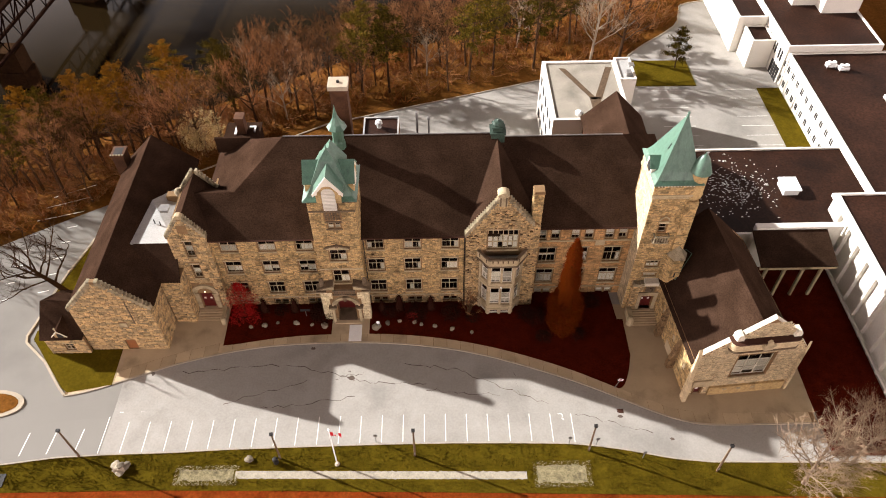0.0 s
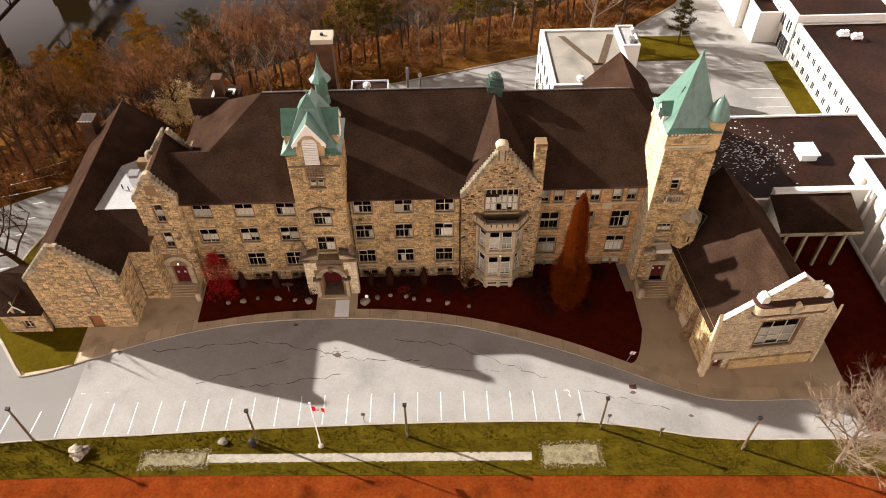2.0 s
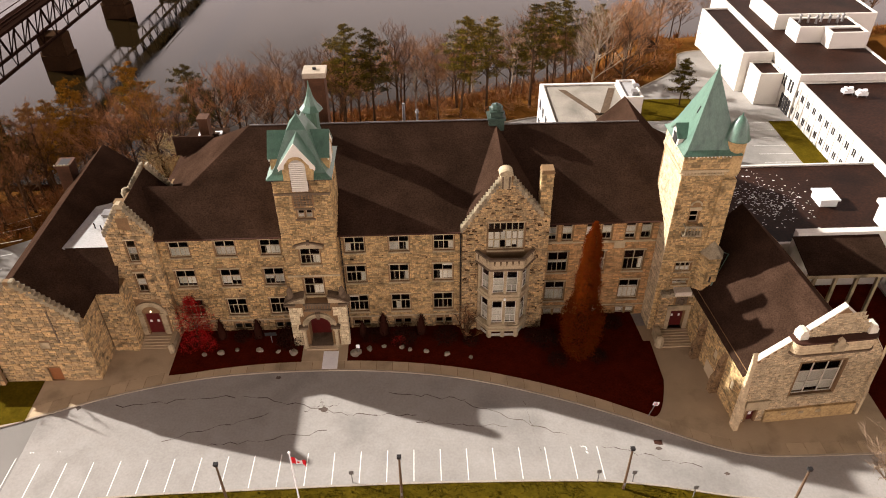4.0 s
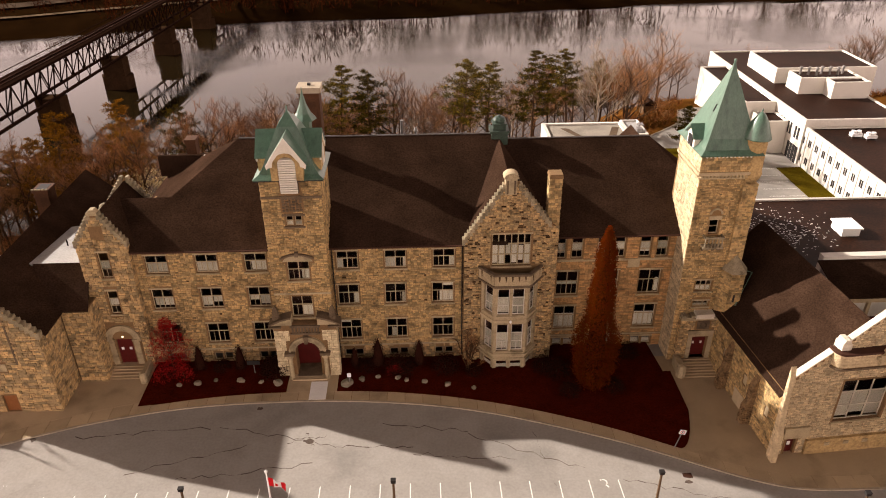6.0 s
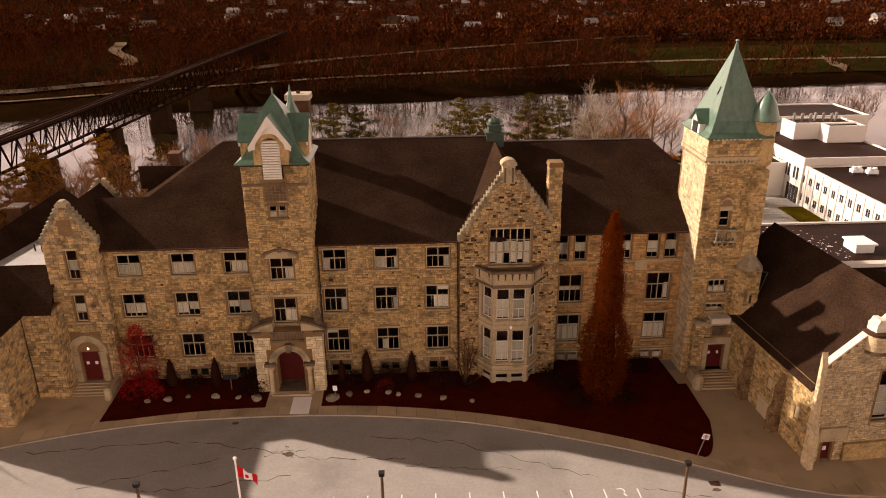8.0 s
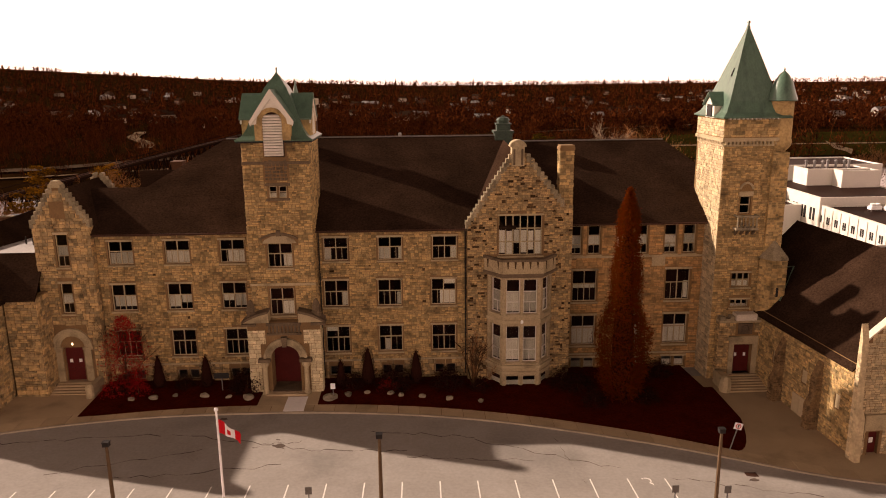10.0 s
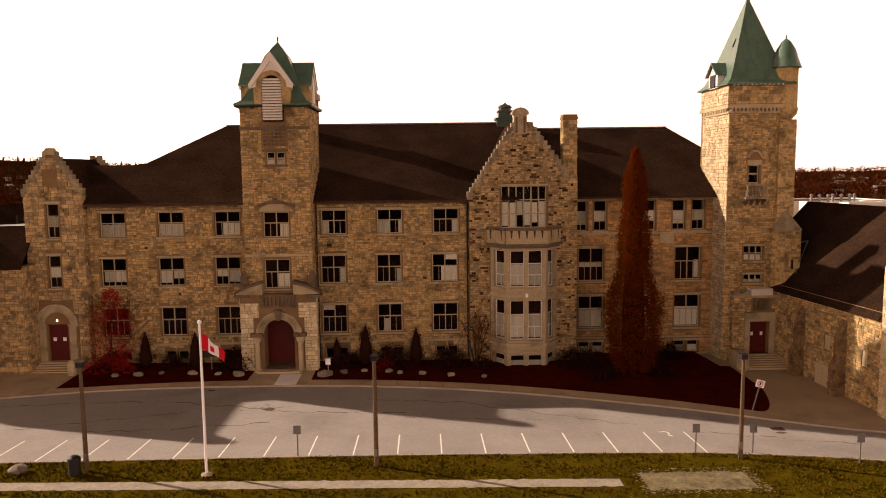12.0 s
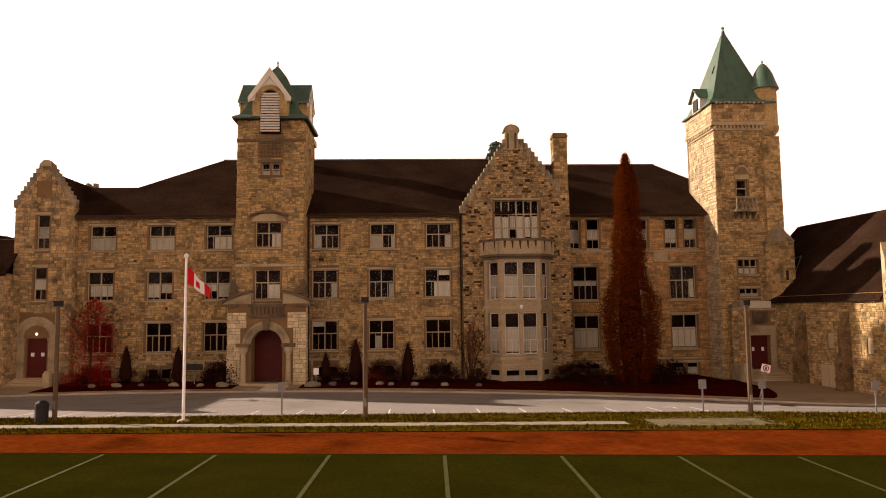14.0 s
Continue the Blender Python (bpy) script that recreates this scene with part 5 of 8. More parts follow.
# the canted bay window
bx = [(3.95, gy), (5.15, 54.75), (8.35, 54.75), (9.55, gy)]
outline = [(x, y) for x, y in bx]
for i in range(3):
    (xa, ya), (xb, yb) = bx[i], bx[i + 1]
    L = math.hypot(xb - xa, yb - ya)
    M = face(xa, ya, 0, math.degrees(math.atan2(yb - ya, xb - xa)))
    hl = []
    cols = [(0.28, 1.46), (1.74, 2.92)] if i == 1 else [(0.38, 1.62)]
    for a, b in cols:
        hl += [(a, b, 6.15, 9.2), (a, b, 1.75, 5.05), (a, b, -0.7, 0.5)]
    part("bay_wall", pierced(0, L, BASE, 9.75, hl, 0.35, M), BAY_TRIM, school, "dressed stone wall of the bay window")
    for a, b, c, d in hl:
        if c > 0:
            window(school, a, b, c, d, M, "sash", [(0.05, 0.95, 0.05, 0.62)], 0.24, True, 0.0, WHITE_WOOD)
        else:
            window(school, a, b, c, d, M, (1, 1), [(0.05, 0.95, 0.05, 0.6)], 0.12, False)
    for z, t, d in ((5.35, 0.25, 0.1), (1.25, 0.22, 0.16), (0.75, 0.16, 0.1), (9.4, 0.3, 0.16)):
        part("moulding", Shape().box(-0.06, L + 0.06, -d, 0.02, z, z + t, M), TRIM if z < 9 else DARK_TRIM, school, "stone moulding round the bay")
    part("parapet", Shape().box(-0.1, L + 0.1, -0.3, -0.1, 9.75, 10.85, M), BAY_TRIM, school, "stained stone balcony parapet")
    part("parapet_cap", Shape().box(-0.16, L + 0.16, -0.38, -0.02, 10.85, 11.05, M), DARK_TRIM, school, "dark parapet coping")
    part("parapet_base", Shape().box(-0.16, L + 0.16, -0.42, 0.0, 9.6, 9.78, M), DARK_TRIM, school, "dark moulding below the parapet")
    for k in range(2 if i != 1 else 5):
        c = 0.35 + (L - 0.7) * k / (1 if i != 1 else 4)
        rk_ = random.Random(10 * i + k)
        part("rain_streak", Shape().prism([(c - 0.1, 10.85), (c - 0.03, 10.85 - rk_.uniform(0.3, 0.85)), (c + 0.04, 10.85 - rk_.uniform(0.4, 0.9)), (c + 0.11, 10.85)], -0.306, -0.29, "y", M), PIT, school)
part("bay_roof", Shape().prism([(3.95, gy), (5.15, 54.75), (8.35, 54.75), (9.55, gy)], 9.6, 9.76, "z"), MEMBRANE, school, "flat balcony floor")
# Added wall and floors whose dark colour is the shade inside the bay.
part("inner_wall", Shape().box(4.35, 9.15, 56.16, 56.26, -1.0, 9.55), INSIDE_SHADE, school, "added wall with room shade in its colour, inside the bay")
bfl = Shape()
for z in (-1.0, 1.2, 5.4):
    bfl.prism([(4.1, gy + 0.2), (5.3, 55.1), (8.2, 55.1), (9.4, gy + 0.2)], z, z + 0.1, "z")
part("floor_slab", bfl, INSIDE_SHADE, school)
part("wall_lamp", Shape().lathe(6.75, 54.5, [(0.05, 5.35), (0.12, 5.42), (0.12, 5.6), (0.05, 5.68)], 8), WHITE_METAL, school, "small white wall lamp")
# ridge lantern
part("lantern", Shape().box(5.65, 7.35, 66.9, 68.6, 18.8, 20.6).box(5.5, 7.5, 66.75, 68.75, 20.6, 20.82).box(5.85, 7.15, 67.1, 68.4, 20.82, 21.4).box(5.75, 7.25, 67.0, 68.5, 21.4, 21.52).lathe(6.5, 67.75, [(0.6, 21.52), (0.6, 21.75), (0.72, 21.8), (0.55, 22.05), (0.2, 22.15), (0.05, 22.3)], 8), LANTERN, school, "dark bronze-green ridge ventilator")

# ---- gabled entrance block at the left ----
bx0, bx1, by = -34.25, -29.55, 56.3
BM = face(0, by)
holes = [(-32.5, -31.5, 10.65, 13.47), (-32.6, -31.6, 6.51, 9.19)]
apx, apz = -31.9, 17.55
s = pierced(bx0, bx1, BASE, 14.3, holes + [(-32.95, -31.35, 0.3, 3.6)], 0.5, BM)
s.prism([(bx0, 14.3), (bx1, 14.3), (apx + 0.3, apz), (apx - 0.3, apz)], by, by + 0.5)
part("entrance_gable", s, MORTAR, school, "narrow stepped limestone gable")
lim = lambda z: (bx0 if z < 14.3 else bx0 + (z - 14.3) * 0.66, bx1 if z < 14.3 else bx1 - (z - 14.3) * 0.66)
gs = masonry(bx0, bx1, -1, 17.2, [(a - 0.13, b + 0.13, c - 0.17, d + 0.2) for a, b, c, d in holes] + [(-34, -30.4, -2, 4.2), (-33.6, -30.8, 4.1, 5.4), (-32.6, -31.4, 14.9, 16.2)], BM, 41, (0.18, 0.34), (0.28, 0.7), (0.02, 0.1), lim)
masonry(0, 0.8, -1, 14.2, (), face(bx1, by, 0, 90), 42, (0.18, 0.34), (0.28, 0.7), s=gs)
masonry(0, 4, 8, 14.2, (), face(bx0, by + 4, 0, -90), 43, (0.18, 0.34), (0.28, 0.7), s=gs)
tagged(part("stonework", gs, RUBBLE, school, "rugged uneven limestone blocks"), kind="stuff")
for h in holes:
    window(school, *h, BM, "sash", [(0.05, 0.95, 0.34, 0.62)], 0.2, True, 0.2)
part("side_wall", Shape().box(bx0, bx0 + 0.4, by + 0.5, 66.6, BASE, 14.4).box(bx1 - 0.4, bx1, by + 0.5, 66.6, BASE, 14.4), MORTAR, school)
crow_steps(school, bx0 - 0.1, 14.3, apx - 0.3, apz + 0.05, 9, by - 0.15, by + 0.55)
crow_steps(school, bx1 + 0.1, 14.3, apx + 0.3, apz + 0.05, 9, by - 0.15, by + 0.55)
part("gable_cap", Shape().box(apx - 0.45, apx + 0.45, by - 0.18, by + 0.6, 17.45, 17.75).prism([(apx - 0.4, 17.75), (apx + 0.4, 17.75), (apx + 0.2, 18.0), (apx - 0.2, 18.0)], by - 0.15, by + 0.55), TRIM, school)
part("rear_gable", Shape().prism([(bx0, 13), (bx1, 13), (bx1, 14.3), (apx, 17.4), (bx0, 14.3)], 64.6, 65.0), MORTAR, school)
crow_steps(school, bx0 - 0.1, 14.3, apx - 0.2, 17.5, 9, 64.45, 65.1)
crow_steps(school, bx1 + 0.1, 14.3, apx + 0.2, 17.5, 9, 64.45, 65.1)
part("kneeler", Shape().lathe(bx0 - 0.3, 64.5, [(0.5, 13.6), (0.6, 14.1), (0.45, 14.5), (0.2, 14.7)], 10), LICHEN, school, "pale stone knob")
part("roof", roof_plane([(bx0 + 0.1, 56.8, 14.25), (apx, 56.8, 17.2), (apx, 64.6, 17.2), (bx0 + 0.1, 64.6, 14.25)]), SHINGLE, school, "grey shingle slope of the entrance block")
part("roof", roof_plane([(apx, 56.8, 17.2), (-29.0, 56.8, 13.8), (-29.0, 64.6, 13.8), (apx, 64.6, 17.2)]), SHINGLE, school, "dark shingle slope of the entrance block")
part("roof", roof_plane([(-31.6, 61.55, 16.6), (-26.4, 61.55, 16.6), (-30.9, 66.4, 13.45), (-31.6, 66.4, 13.45)]), SHINGLE, school, "grey shingle valley slope")
# round-headed doorway
dx, dsp = -32.15, 3.3
dsur = Shape()
for i in range(12):
    a0, a1 = math.pi * i / 12, math.pi * (i + 1) / 12
    for r0, r1, d in ((1.05, 1.4, 0.14), (1.4, 1.75, 0.25)):
        dsur.prism([(dx + r * math.cos(a), dsp + 0.15 + r * math.sin(a)) for r, a in ((r0, a0), (r1, a0), (r1, a1), (r0, a1))], by - d, by + 0.1)
for sg in (-1, 1):
    dsur.box(dx + sg * 1.25 - 0.3, dx + sg * 1.25 + 0.3, by - 0.14, by + 0.1, -0.6, 3.3)
    dsur.box(dx + sg * 1.35 - 0.45, dx + sg * 1.35 + 0.45, by - 0.26, by + 0.1, 3.3, 3.5)
part("door_surround", dsur, TRIM, school, "grey round-headed stone doorway")
part("fanlight", Shape().prism([(dx + 1.05 * math.cos(a), 3.45 + 1.05 * math.sin(a)) for a in (math.pi * k / 10 for k in range(11))], by - 0.04, by + 0.05), MORTAR, school, "stone tympanum over the door")
for sg in (-1, 1):
    dr = part("door", Shape().box(min(dx, dx + sg * 0.8), max(dx, dx + sg * 0.8), by + 0.2, by + 0.26, 0.35, 3.55).box(dx + sg * 0.4 - 0.25, dx + sg * 0.4 + 0.25, by + 0.17, by + 0.2, 0.65, 1.5), DOOR_RED, school, "dark red wooden door leaf")
    part("door_pane", Shape().box(dx + sg * 0.4 - 0.13, dx + sg * 0.4 + 0.13, by + 0.17, by + 0.2, 2.0, 2.3), WHITE_METAL, dr)
part("door_lamp", Shape().lathe(dx, by - 0.12, [(0.03, 3.68), (0.08, 3.72), (0.08, 3.84), (0.02, 3.92)], 8), LAMP_GLOW, school, "lit lamp over the door")
for i in range(5):
    part("step", Shape().box(-33.9, -30.4, 54.4 + 0.36 * i, 56.25 if i < 4 else 56.6, -0.8, -0.1 + 0.11 * i), CONCRETE, school)
part("step_wall", Shape().box(-30.3, -29.85, 54.0, 56.2, -0.9, 0.75).lathe(-30.07, 53.9, [(0.35, -0.9), (0.35, 0.8), (0.2, 1.0)], 8), TRIM, school, "low stone wall beside the steps")

# ---- right-hand tower ----
qx0, qx1, qy, qyb, qz = 23.5, 28.3, 55.45, 61.0, 22.4
QM = face(0, qy)
QL = face(qx0, qyb, 0, -90)
holes = [(25.25, 26.15, 14.45, 15.95), (25.05, 26.65, 8.0, 9.25), (25.1, 26.7, 6.15, 6.85), (25.45, 27.1, 0.25, 2.95)]
part("tower_wall", pierced(qx0, qx1, BASE, qz, holes, 0.5, QM), MORTAR_WARM, school, "tall square stone tower front")
part("tower_wall", Shape().box(qx0, qx0 + 0.5, qy + 0.5, qyb, BASE, qz), MORTAR, school)
part("tower_wall", Shape().box(qx1 - 0.5, qx1, qy + 0.5, qyb, BASE, qz), MORTAR, school)
part("tower_wall", Shape().box(qx0, qx1, qyb, qyb + 0.4, BASE, qz), MORTAR, school)
qs = masonry(qx0, qx1, 5.2, qz, [(a - 0.14, b + 0.14, c - 0.18, d + 0.25) for a, b, c, d in holes[:3]] + [(25.1, 26.3, 15.9, 17.2)], QM, 51, (0.11, 0.23), (0.18, 0.48), (0.01, 0.05))
masonry(qx0, qx1, -2, 5.2, [(24.2, 28.4, -3, 5.4)], QM, 52, (0.11, 0.23), (0.18, 0.48), (0.01, 0.05), s=qs)
masonry(0, 4.8, -2, qz, (), face(qx1, qy, 0, 90), 54, (0.16, 0.3), (0.28, 0.66), (0.01, 0.05), s=qs)
tagged(part("stonework", qs, STONE, school, "warm tan tower stones"), kind="stuff")
# West face: sunlight is put into the colour by using the paler stone.
tagged(part("stonework", masonry(0, qyb - qy, -2, qz, (), QL, 53, (0.18, 0.34), (0.3, 0.75), (0.02, 0.07)), PALE_AND_SUNLIT_STONE, school, "tower stones in a pale colour that stands for sunlight"), kind="stuff")
window(school, *holes[0], QM, (1, 2), (), 0.2, False, 0.15)
window(school, *holes[1], QM, (3, 2), [(0.05, 0.95, 0.05, 0.4)], 0.15, True, 0.15, TRIM)
window(school, *holes[2], QM, (3, 1), [(0.05, 0.95, 0.05, 0.4)], 0.15, True, 0.15, TRIM)
ah = Shape()
for i in range(10):
    a0, a1 = math.pi * i / 10, math.pi * (i + 1) / 10
    ah.prism([(25.7 + r * math.cos(a), 16.55 + r * math.sin(a)) for r, a in ((0.45, a0), (0.62, a0), (0.62, a1), (0.45, a1))], qy - 0.12, qy + 0.05)
ah.box(25.1, 26.3, qy - 0.1, qy + 0.05, 16.1, 16.35)
part("blind_arch", ah, TRIM, school, "small round stone arch above the balcony")
part("balcony", Shape().box(24.75, 26.65, qy - 0.75, qy, 13.15, 13.35).box(24.75, 26.65, qy - 0.78, qy - 0.6, 14.25, 14.42).box(24.75, 24.9, qy - 0.75, qy, 14.25, 14.42).box(26.5, 26.65, qy - 0.75, qy, 14.25, 14.42), LICHEN, school, "little stone balcony")
for i in range(6):
    part("baluster", Shape().lathe(24.9 + 0.32 * i, qy - 0.68, [(0.06, 13.35), (0.11, 13.6), (0.06, 13.9), (0.08, 14.25)], 6), LICHEN, school)
for i in range(4):
    part("bracket", Shape().prism([(qy - 0.6, 13.15), (qy, 12.6), (qy, 13.15)], 24.9 + 0.5 * i, 25.1 + 0.5 * i, "x"), DARK_TRIM, school)
co = Shape()
co.box(qx0 - 0.28, qx1 + 0.1, qy - 0.28, qyb + 0.2, 20.55, 20.85).box(qx0 - 0.14, qx1 + 0.1, qy - 0.14, qyb + 0.1, 20.15, 20.3)
part("corbel_band", co, TRIM, school, "corbelled stone band below the parapet")
for i in range(14):
    part("corbel", Shape().box(qx0 + 0.02 + 0.32 * i, qx0 + 0.18 + 0.32 * i, qy - 0.24, qy, 20.3, 20.55), TRIM, school)
for i in range(16):
    part("corbel", Shape().box(qx0 - 0.24, qx0, qy + 0.1 + 0.34 * i, qy + 0.27 + 0.34 * i, 20.3, 20.55), TRIM, school)
up = Shape().box(qx0 - 0.2, qx1, qy - 0.2, qyb + 0.1, 20.85, 22.4)
part("parapet_wall", up, MORTAR_WARM, school)
us = masonry(qx0 - 0.2, qx1 - 0.3, 20.9, 22.35, (), face(0, qy - 0.2), 55, (0.18, 0.3), (0.3, 0.7), (0.01, 0.05))
# The parapet's west side has the sunlight in its stone colour too.
tagged(part("stonework", masonry(0, qyb - qy + 0.3, 20.9, 22.35, (), face(qx0 - 0.2, qyb + 0.1, 0, -90), 56, (0.18, 0.3), (0.3, 0.7), (0.01, 0.05)), PALE_AND_SUNLIT_STONE, school), kind="stuff")
tagged(part("stonework", us, STONE, school), kind="stuff")
for i in range(12):
    part("rafter_end", Shape().box(qx0 + 0.1 + 0.36 * i, qx0 + 0.22 + 0.36 * i, qy - 0.5, qy - 0.1, 22.36, 22.46), WHITE_WOOD, school)
qcx, qcy = 25.95, 58.25
part("copper_roof", flared_roof(qcx, qcy, [(2.85, 3.25, 22.44), (2.87, 3.27, 22.54), (2.45, 2.8, 22.9), (2.05, 2.35, 23.8), (0.14, 0.14, 29.6), (0.1, 0.1, 29.9)]), COPPER, school, "steep green copper pyramid roof")
part("finial", Shape().lathe(qcx, qcy, [(0.12, 29.7), (0.1, 30.1), (0.16, 30.15), (0.12, 30.3)], 6), COPPER, school)
part("roof_slot", Shape().box(-0.12, 0.12, -0.06, 0.06, -0.35, 0.35, pose(24.72, 57.6, 26.1, 0, 20, 0)), BLACK, school, "narrow dark roof slot")
# dormer on the tower's side
dm = Shape().prism([(57.1, 22.4), (58.9, 22.4), (58.9, 23.6), (58.0, 24.3), (57.1, 23.6)], 23.1, 25.2, "x")
part("dormer_wall", dm, WHITE_WOOD, school, "white timber dormer face")
part("dormer_roof", Shape().slab([(22.85, 56.85, 23.5), (25.2, 56.85, 23.5), (25.2, 58.0, 24.55), (22.85, 58.0, 24.55)], 0.1).slab([(22.85, 58.0, 24.55), (25.2, 58.0, 24.55), (25.2, 59.15, 23.5), (22.85, 59.15, 23.5)], 0.1), COPPER, school, "green copper dormer roof")
part("dormer_opening", Shape().box(23.02, 23.1, 57.5, 58.5, 22.5, 23.5), BLACK, school)
# corner turret
part("turret", Shape().lathe(28.3, 56.1, [(0.2, 18.9), (0.6, 19.6), (1.0, 20.1), (1.08, 20.5), (1.0, 20.7), (1.0, 23.7), (1.1, 23.85)], 14), STONE, school, "round stone corner turret", True)
part("turret_roof", Shape().lathe(28.3, 56.1, [(1.25, 23.8), (1.22, 23.9), (1.0, 24.5), (0.75, 25.3), (0.35, 25.95), (0.05, 26.2)], 14), COPPER, school, "green copper cupola", True)
part("turret_finial", Shape().lathe(28.3, 56.1, [(0.05, 26.15), (0.09, 26.3), (0.02, 26.5)], 6), COPPER, school)
part("tower_pilaster", Shape().box(27.6, 29.0, 55.25, 57, BASE, 19.6), STONE, school, "flat stone corner buttress")
ps = masonry(27.6, 29.0, -2, 19.5, (), face(0, 55.25), 57, (0.11, 0.23), (0.18, 0.48), (0.01, 0.05))
masonry(0, 1.75, -2, 19.5, (), face(29.0, 55.25, 0, 90), 58, (0.18, 0.3), (0.28, 0.6), (0.01, 0.05), s=ps)
tagged(part("stonework", ps, STONE, school), kind="stuff")
# stair turret with a stone cap
st = Shape().prism([(27.3, 55.3), (27.9, 54.2), (29.2, 54.2), (29.7, 55.3)], BASE, 10.6, "z")
part("stair_turret", st, STONE, school, "low stone stair turret")
ss = masonry(27.9, 29.2, -1.6, 10.5, (), face(0, 54.2), 61, (0.2, 0.32), (0.28, 0.6))
masonry(0, 1.25, -1.6, 10.5, (), face(27.3, 55.3, 0, math.degrees(math.atan2(-1.1, 0.6))), 62, (0.2, 0.32), (0.28, 0.6), s=ss)
tagged(part("stonework", ss, STONE, school), kind="stuff")
part("turret_cap", Shape().add([(27.2, 55.35, 10.6), (27.85, 54.1, 10.6), (29.25, 54.1, 10.6), (29.8, 55.35, 10.6), (28.4, 55.35, 12.3)], [(0, 1, 4), (1, 2, 4), (2, 3, 4), (3, 0, 4), (3, 2, 1, 0)]), LICHEN, school, "lichen-covered stone cap")
part("slit", Shape().box(28.4, 28.6, 54.15, 54.22, 7.4, 8.2), BLACK, school)
# portal below the tower
pyq = 54.75
part("portal", pierced(24.05, 27.7, BASE, 5.0, [(25.45, 27.05, 0.25, 2.95)], 0.7, face(0, pyq)), MORTAR_WARM, school, "stone doorway projecting from the tower")
ds = masonry(24.05, 27.7, -1.4, 5.0, [(24.98, 27.52, -3, 3.8), (25.5, 27.1, 3.7, 5.2)], face(0, pyq), 63, (0.14, 0.28), (0.22, 0.55), (0.02, 0.09))
masonry(0, 0.7, -1.4, 5.0, (), face(24.05, pyq + 0.7, 0, -90), 64, (0.14, 0.28), (0.22, 0.55), (0.02, 0.09), s=ds)
tagged(part("stonework", ds, RUBBLE, school, "rugged stones round the doorway"), kind="stuff")
part("door_jamb", Shape().box(25.0, 25.42, pyq - 0.12, pyq + 0.05, -1.0, 3.0).box(27.08, 27.5, pyq - 0.12, pyq + 0.05, -1.0, 3.0).box(25.0, 27.5, pyq - 0.12, pyq + 0.05, 3.0, 3.34), TRIM, school, "plain dressed stone door surround")
for a, b, h in ((24.05, 24.5, 0.32), (24.5, 24.95, 0.12), (24.95, 25.35, 0.36), (27.25, 27.7, 0.32)):
    part("merlon", Shape().box(a + 0.02, b - 0.02, pyq - 0.08, pyq + 0.6, 5.2, 5.2 + h), LICHEN, school, "lichen-grey stone block on the doorway")
part("portal_cornice", Shape().box(23.98, 27.75, pyq - 0.16, pyq + 0.7, 5.0, 5.2).box(24.9, 27.5, pyq - 0.18, pyq + 0.05, 3.35, 3.75), TRIM, school, "stone cornice over the doorway")
part("coat_of_arms", Shape().box(25.7, 26.9, pyq - 0.16, pyq, 3.95, 4.9).lathe(26.3, pyq - 0.14, [(0.3, 4.1), (0.36, 4.4), (0.2, 4.75)], 8), DARK_TRIM, school, "carved stone shield")
part("ledge_stone", Shape().box(25.4, 27.2, pyq - 0.22, pyq + 0.7, 5.2, 5.75), PALE_TRIM, school, "pale stone block on the cornice")
for sg in (-1, 1):
    dr = part("door", Shape().box(min(26.25, 26.25 + sg * 0.8), max(26.25, 26.25 + sg * 0.8), pyq + 0.5, pyq + 0.56, 0.27, 2.95), DOOR_RED, school, "dark red wooden door leaf")
    part("door_pane", Shape().box(26.25 + sg * 0.4 - 0.1, 26.25 + sg * 0.4 + 0.1, pyq + 0.47, pyq + 0.5, 1.7, 2.0), WHITE_METAL, dr)
for i in range(7):
    part("step", Shape().box(24.45, 27.75, 52.45 + 0.33 * i, 54.64 if i < 6 else 55.3, -2.4, -0.38 + 0.105 * i), CONCRETE, school)
part("step_wall", Shape().box(23.8, 24.4, 52.9, 54.7, -2.4, 0.75).lathe(24.1, 52.8, [(0.5, -2.4), (0.5, 0.5), (0.36, 0.8), (0.15, 0.9)], 8), TRIM, school, "stone pier beside the steps")

# ---- rear chimneys and vents ----
bc = Shape().box(-14.8, -12.6, 73.0, 74.9, 12, 23.3)
part("chimney", bc, BRICK, school, "big dark brick chimney")
part("chimney_cap", Shape().box(-15.0, -12.4, 72.8, 75.1, 23.3, 23.9), KERB, school, "white concrete chimney cap")
part("flue", Shape().lathe(-13.7, 73.9, [(0.2, 23.9), (0.2, 24.15)], 8), BLACK, school)
part("chimney", Shape().box(-28.6, -27.5, 75.2, 76.5, 12, 17.1).box(-28.7, -27.4, 75.1, 76.6, 17.1, 17.4), BRICK, school, "small brick chimney")
part("flat_dormer", Shape().box(-30.3, -25.8, 72.2, 77.6, 12, 14.6).box(-30.5, -25.6, 72.0, 77.8, 14.6, 14.72), SHINGLE, school, "flat-roofed rear dormer")
part("dormer_screen", Shape().box(-30.75, -26.0, 71.7, 71.96, 14.45, 16.9), SHINGLE, school, "dark shingled screen before the flat roof")
part("flashing", Shape().box(-29.1, -28.8, 75.0, 76.8, 14.72, 14.92).box(-27.2, -26.3, 76.5, 76.75, 14.72, 14.92).box(-26.5, -26.3, 75.6, 76.5, 14.72, 14.92), WHITE_METAL, school, "white flashing round the small chimney")
part("rear_annexe", Shape().box(-11.5, -6.5, 75, 79.6, 5, 13.6), MORTAR, school, "rear annexe wall")
part("flat_roof", Shape().box(-11.3, -6.7, 75.2, 79.4, 13.6, 13.64), TAR, school, "flat tar roof of the rear annexe")
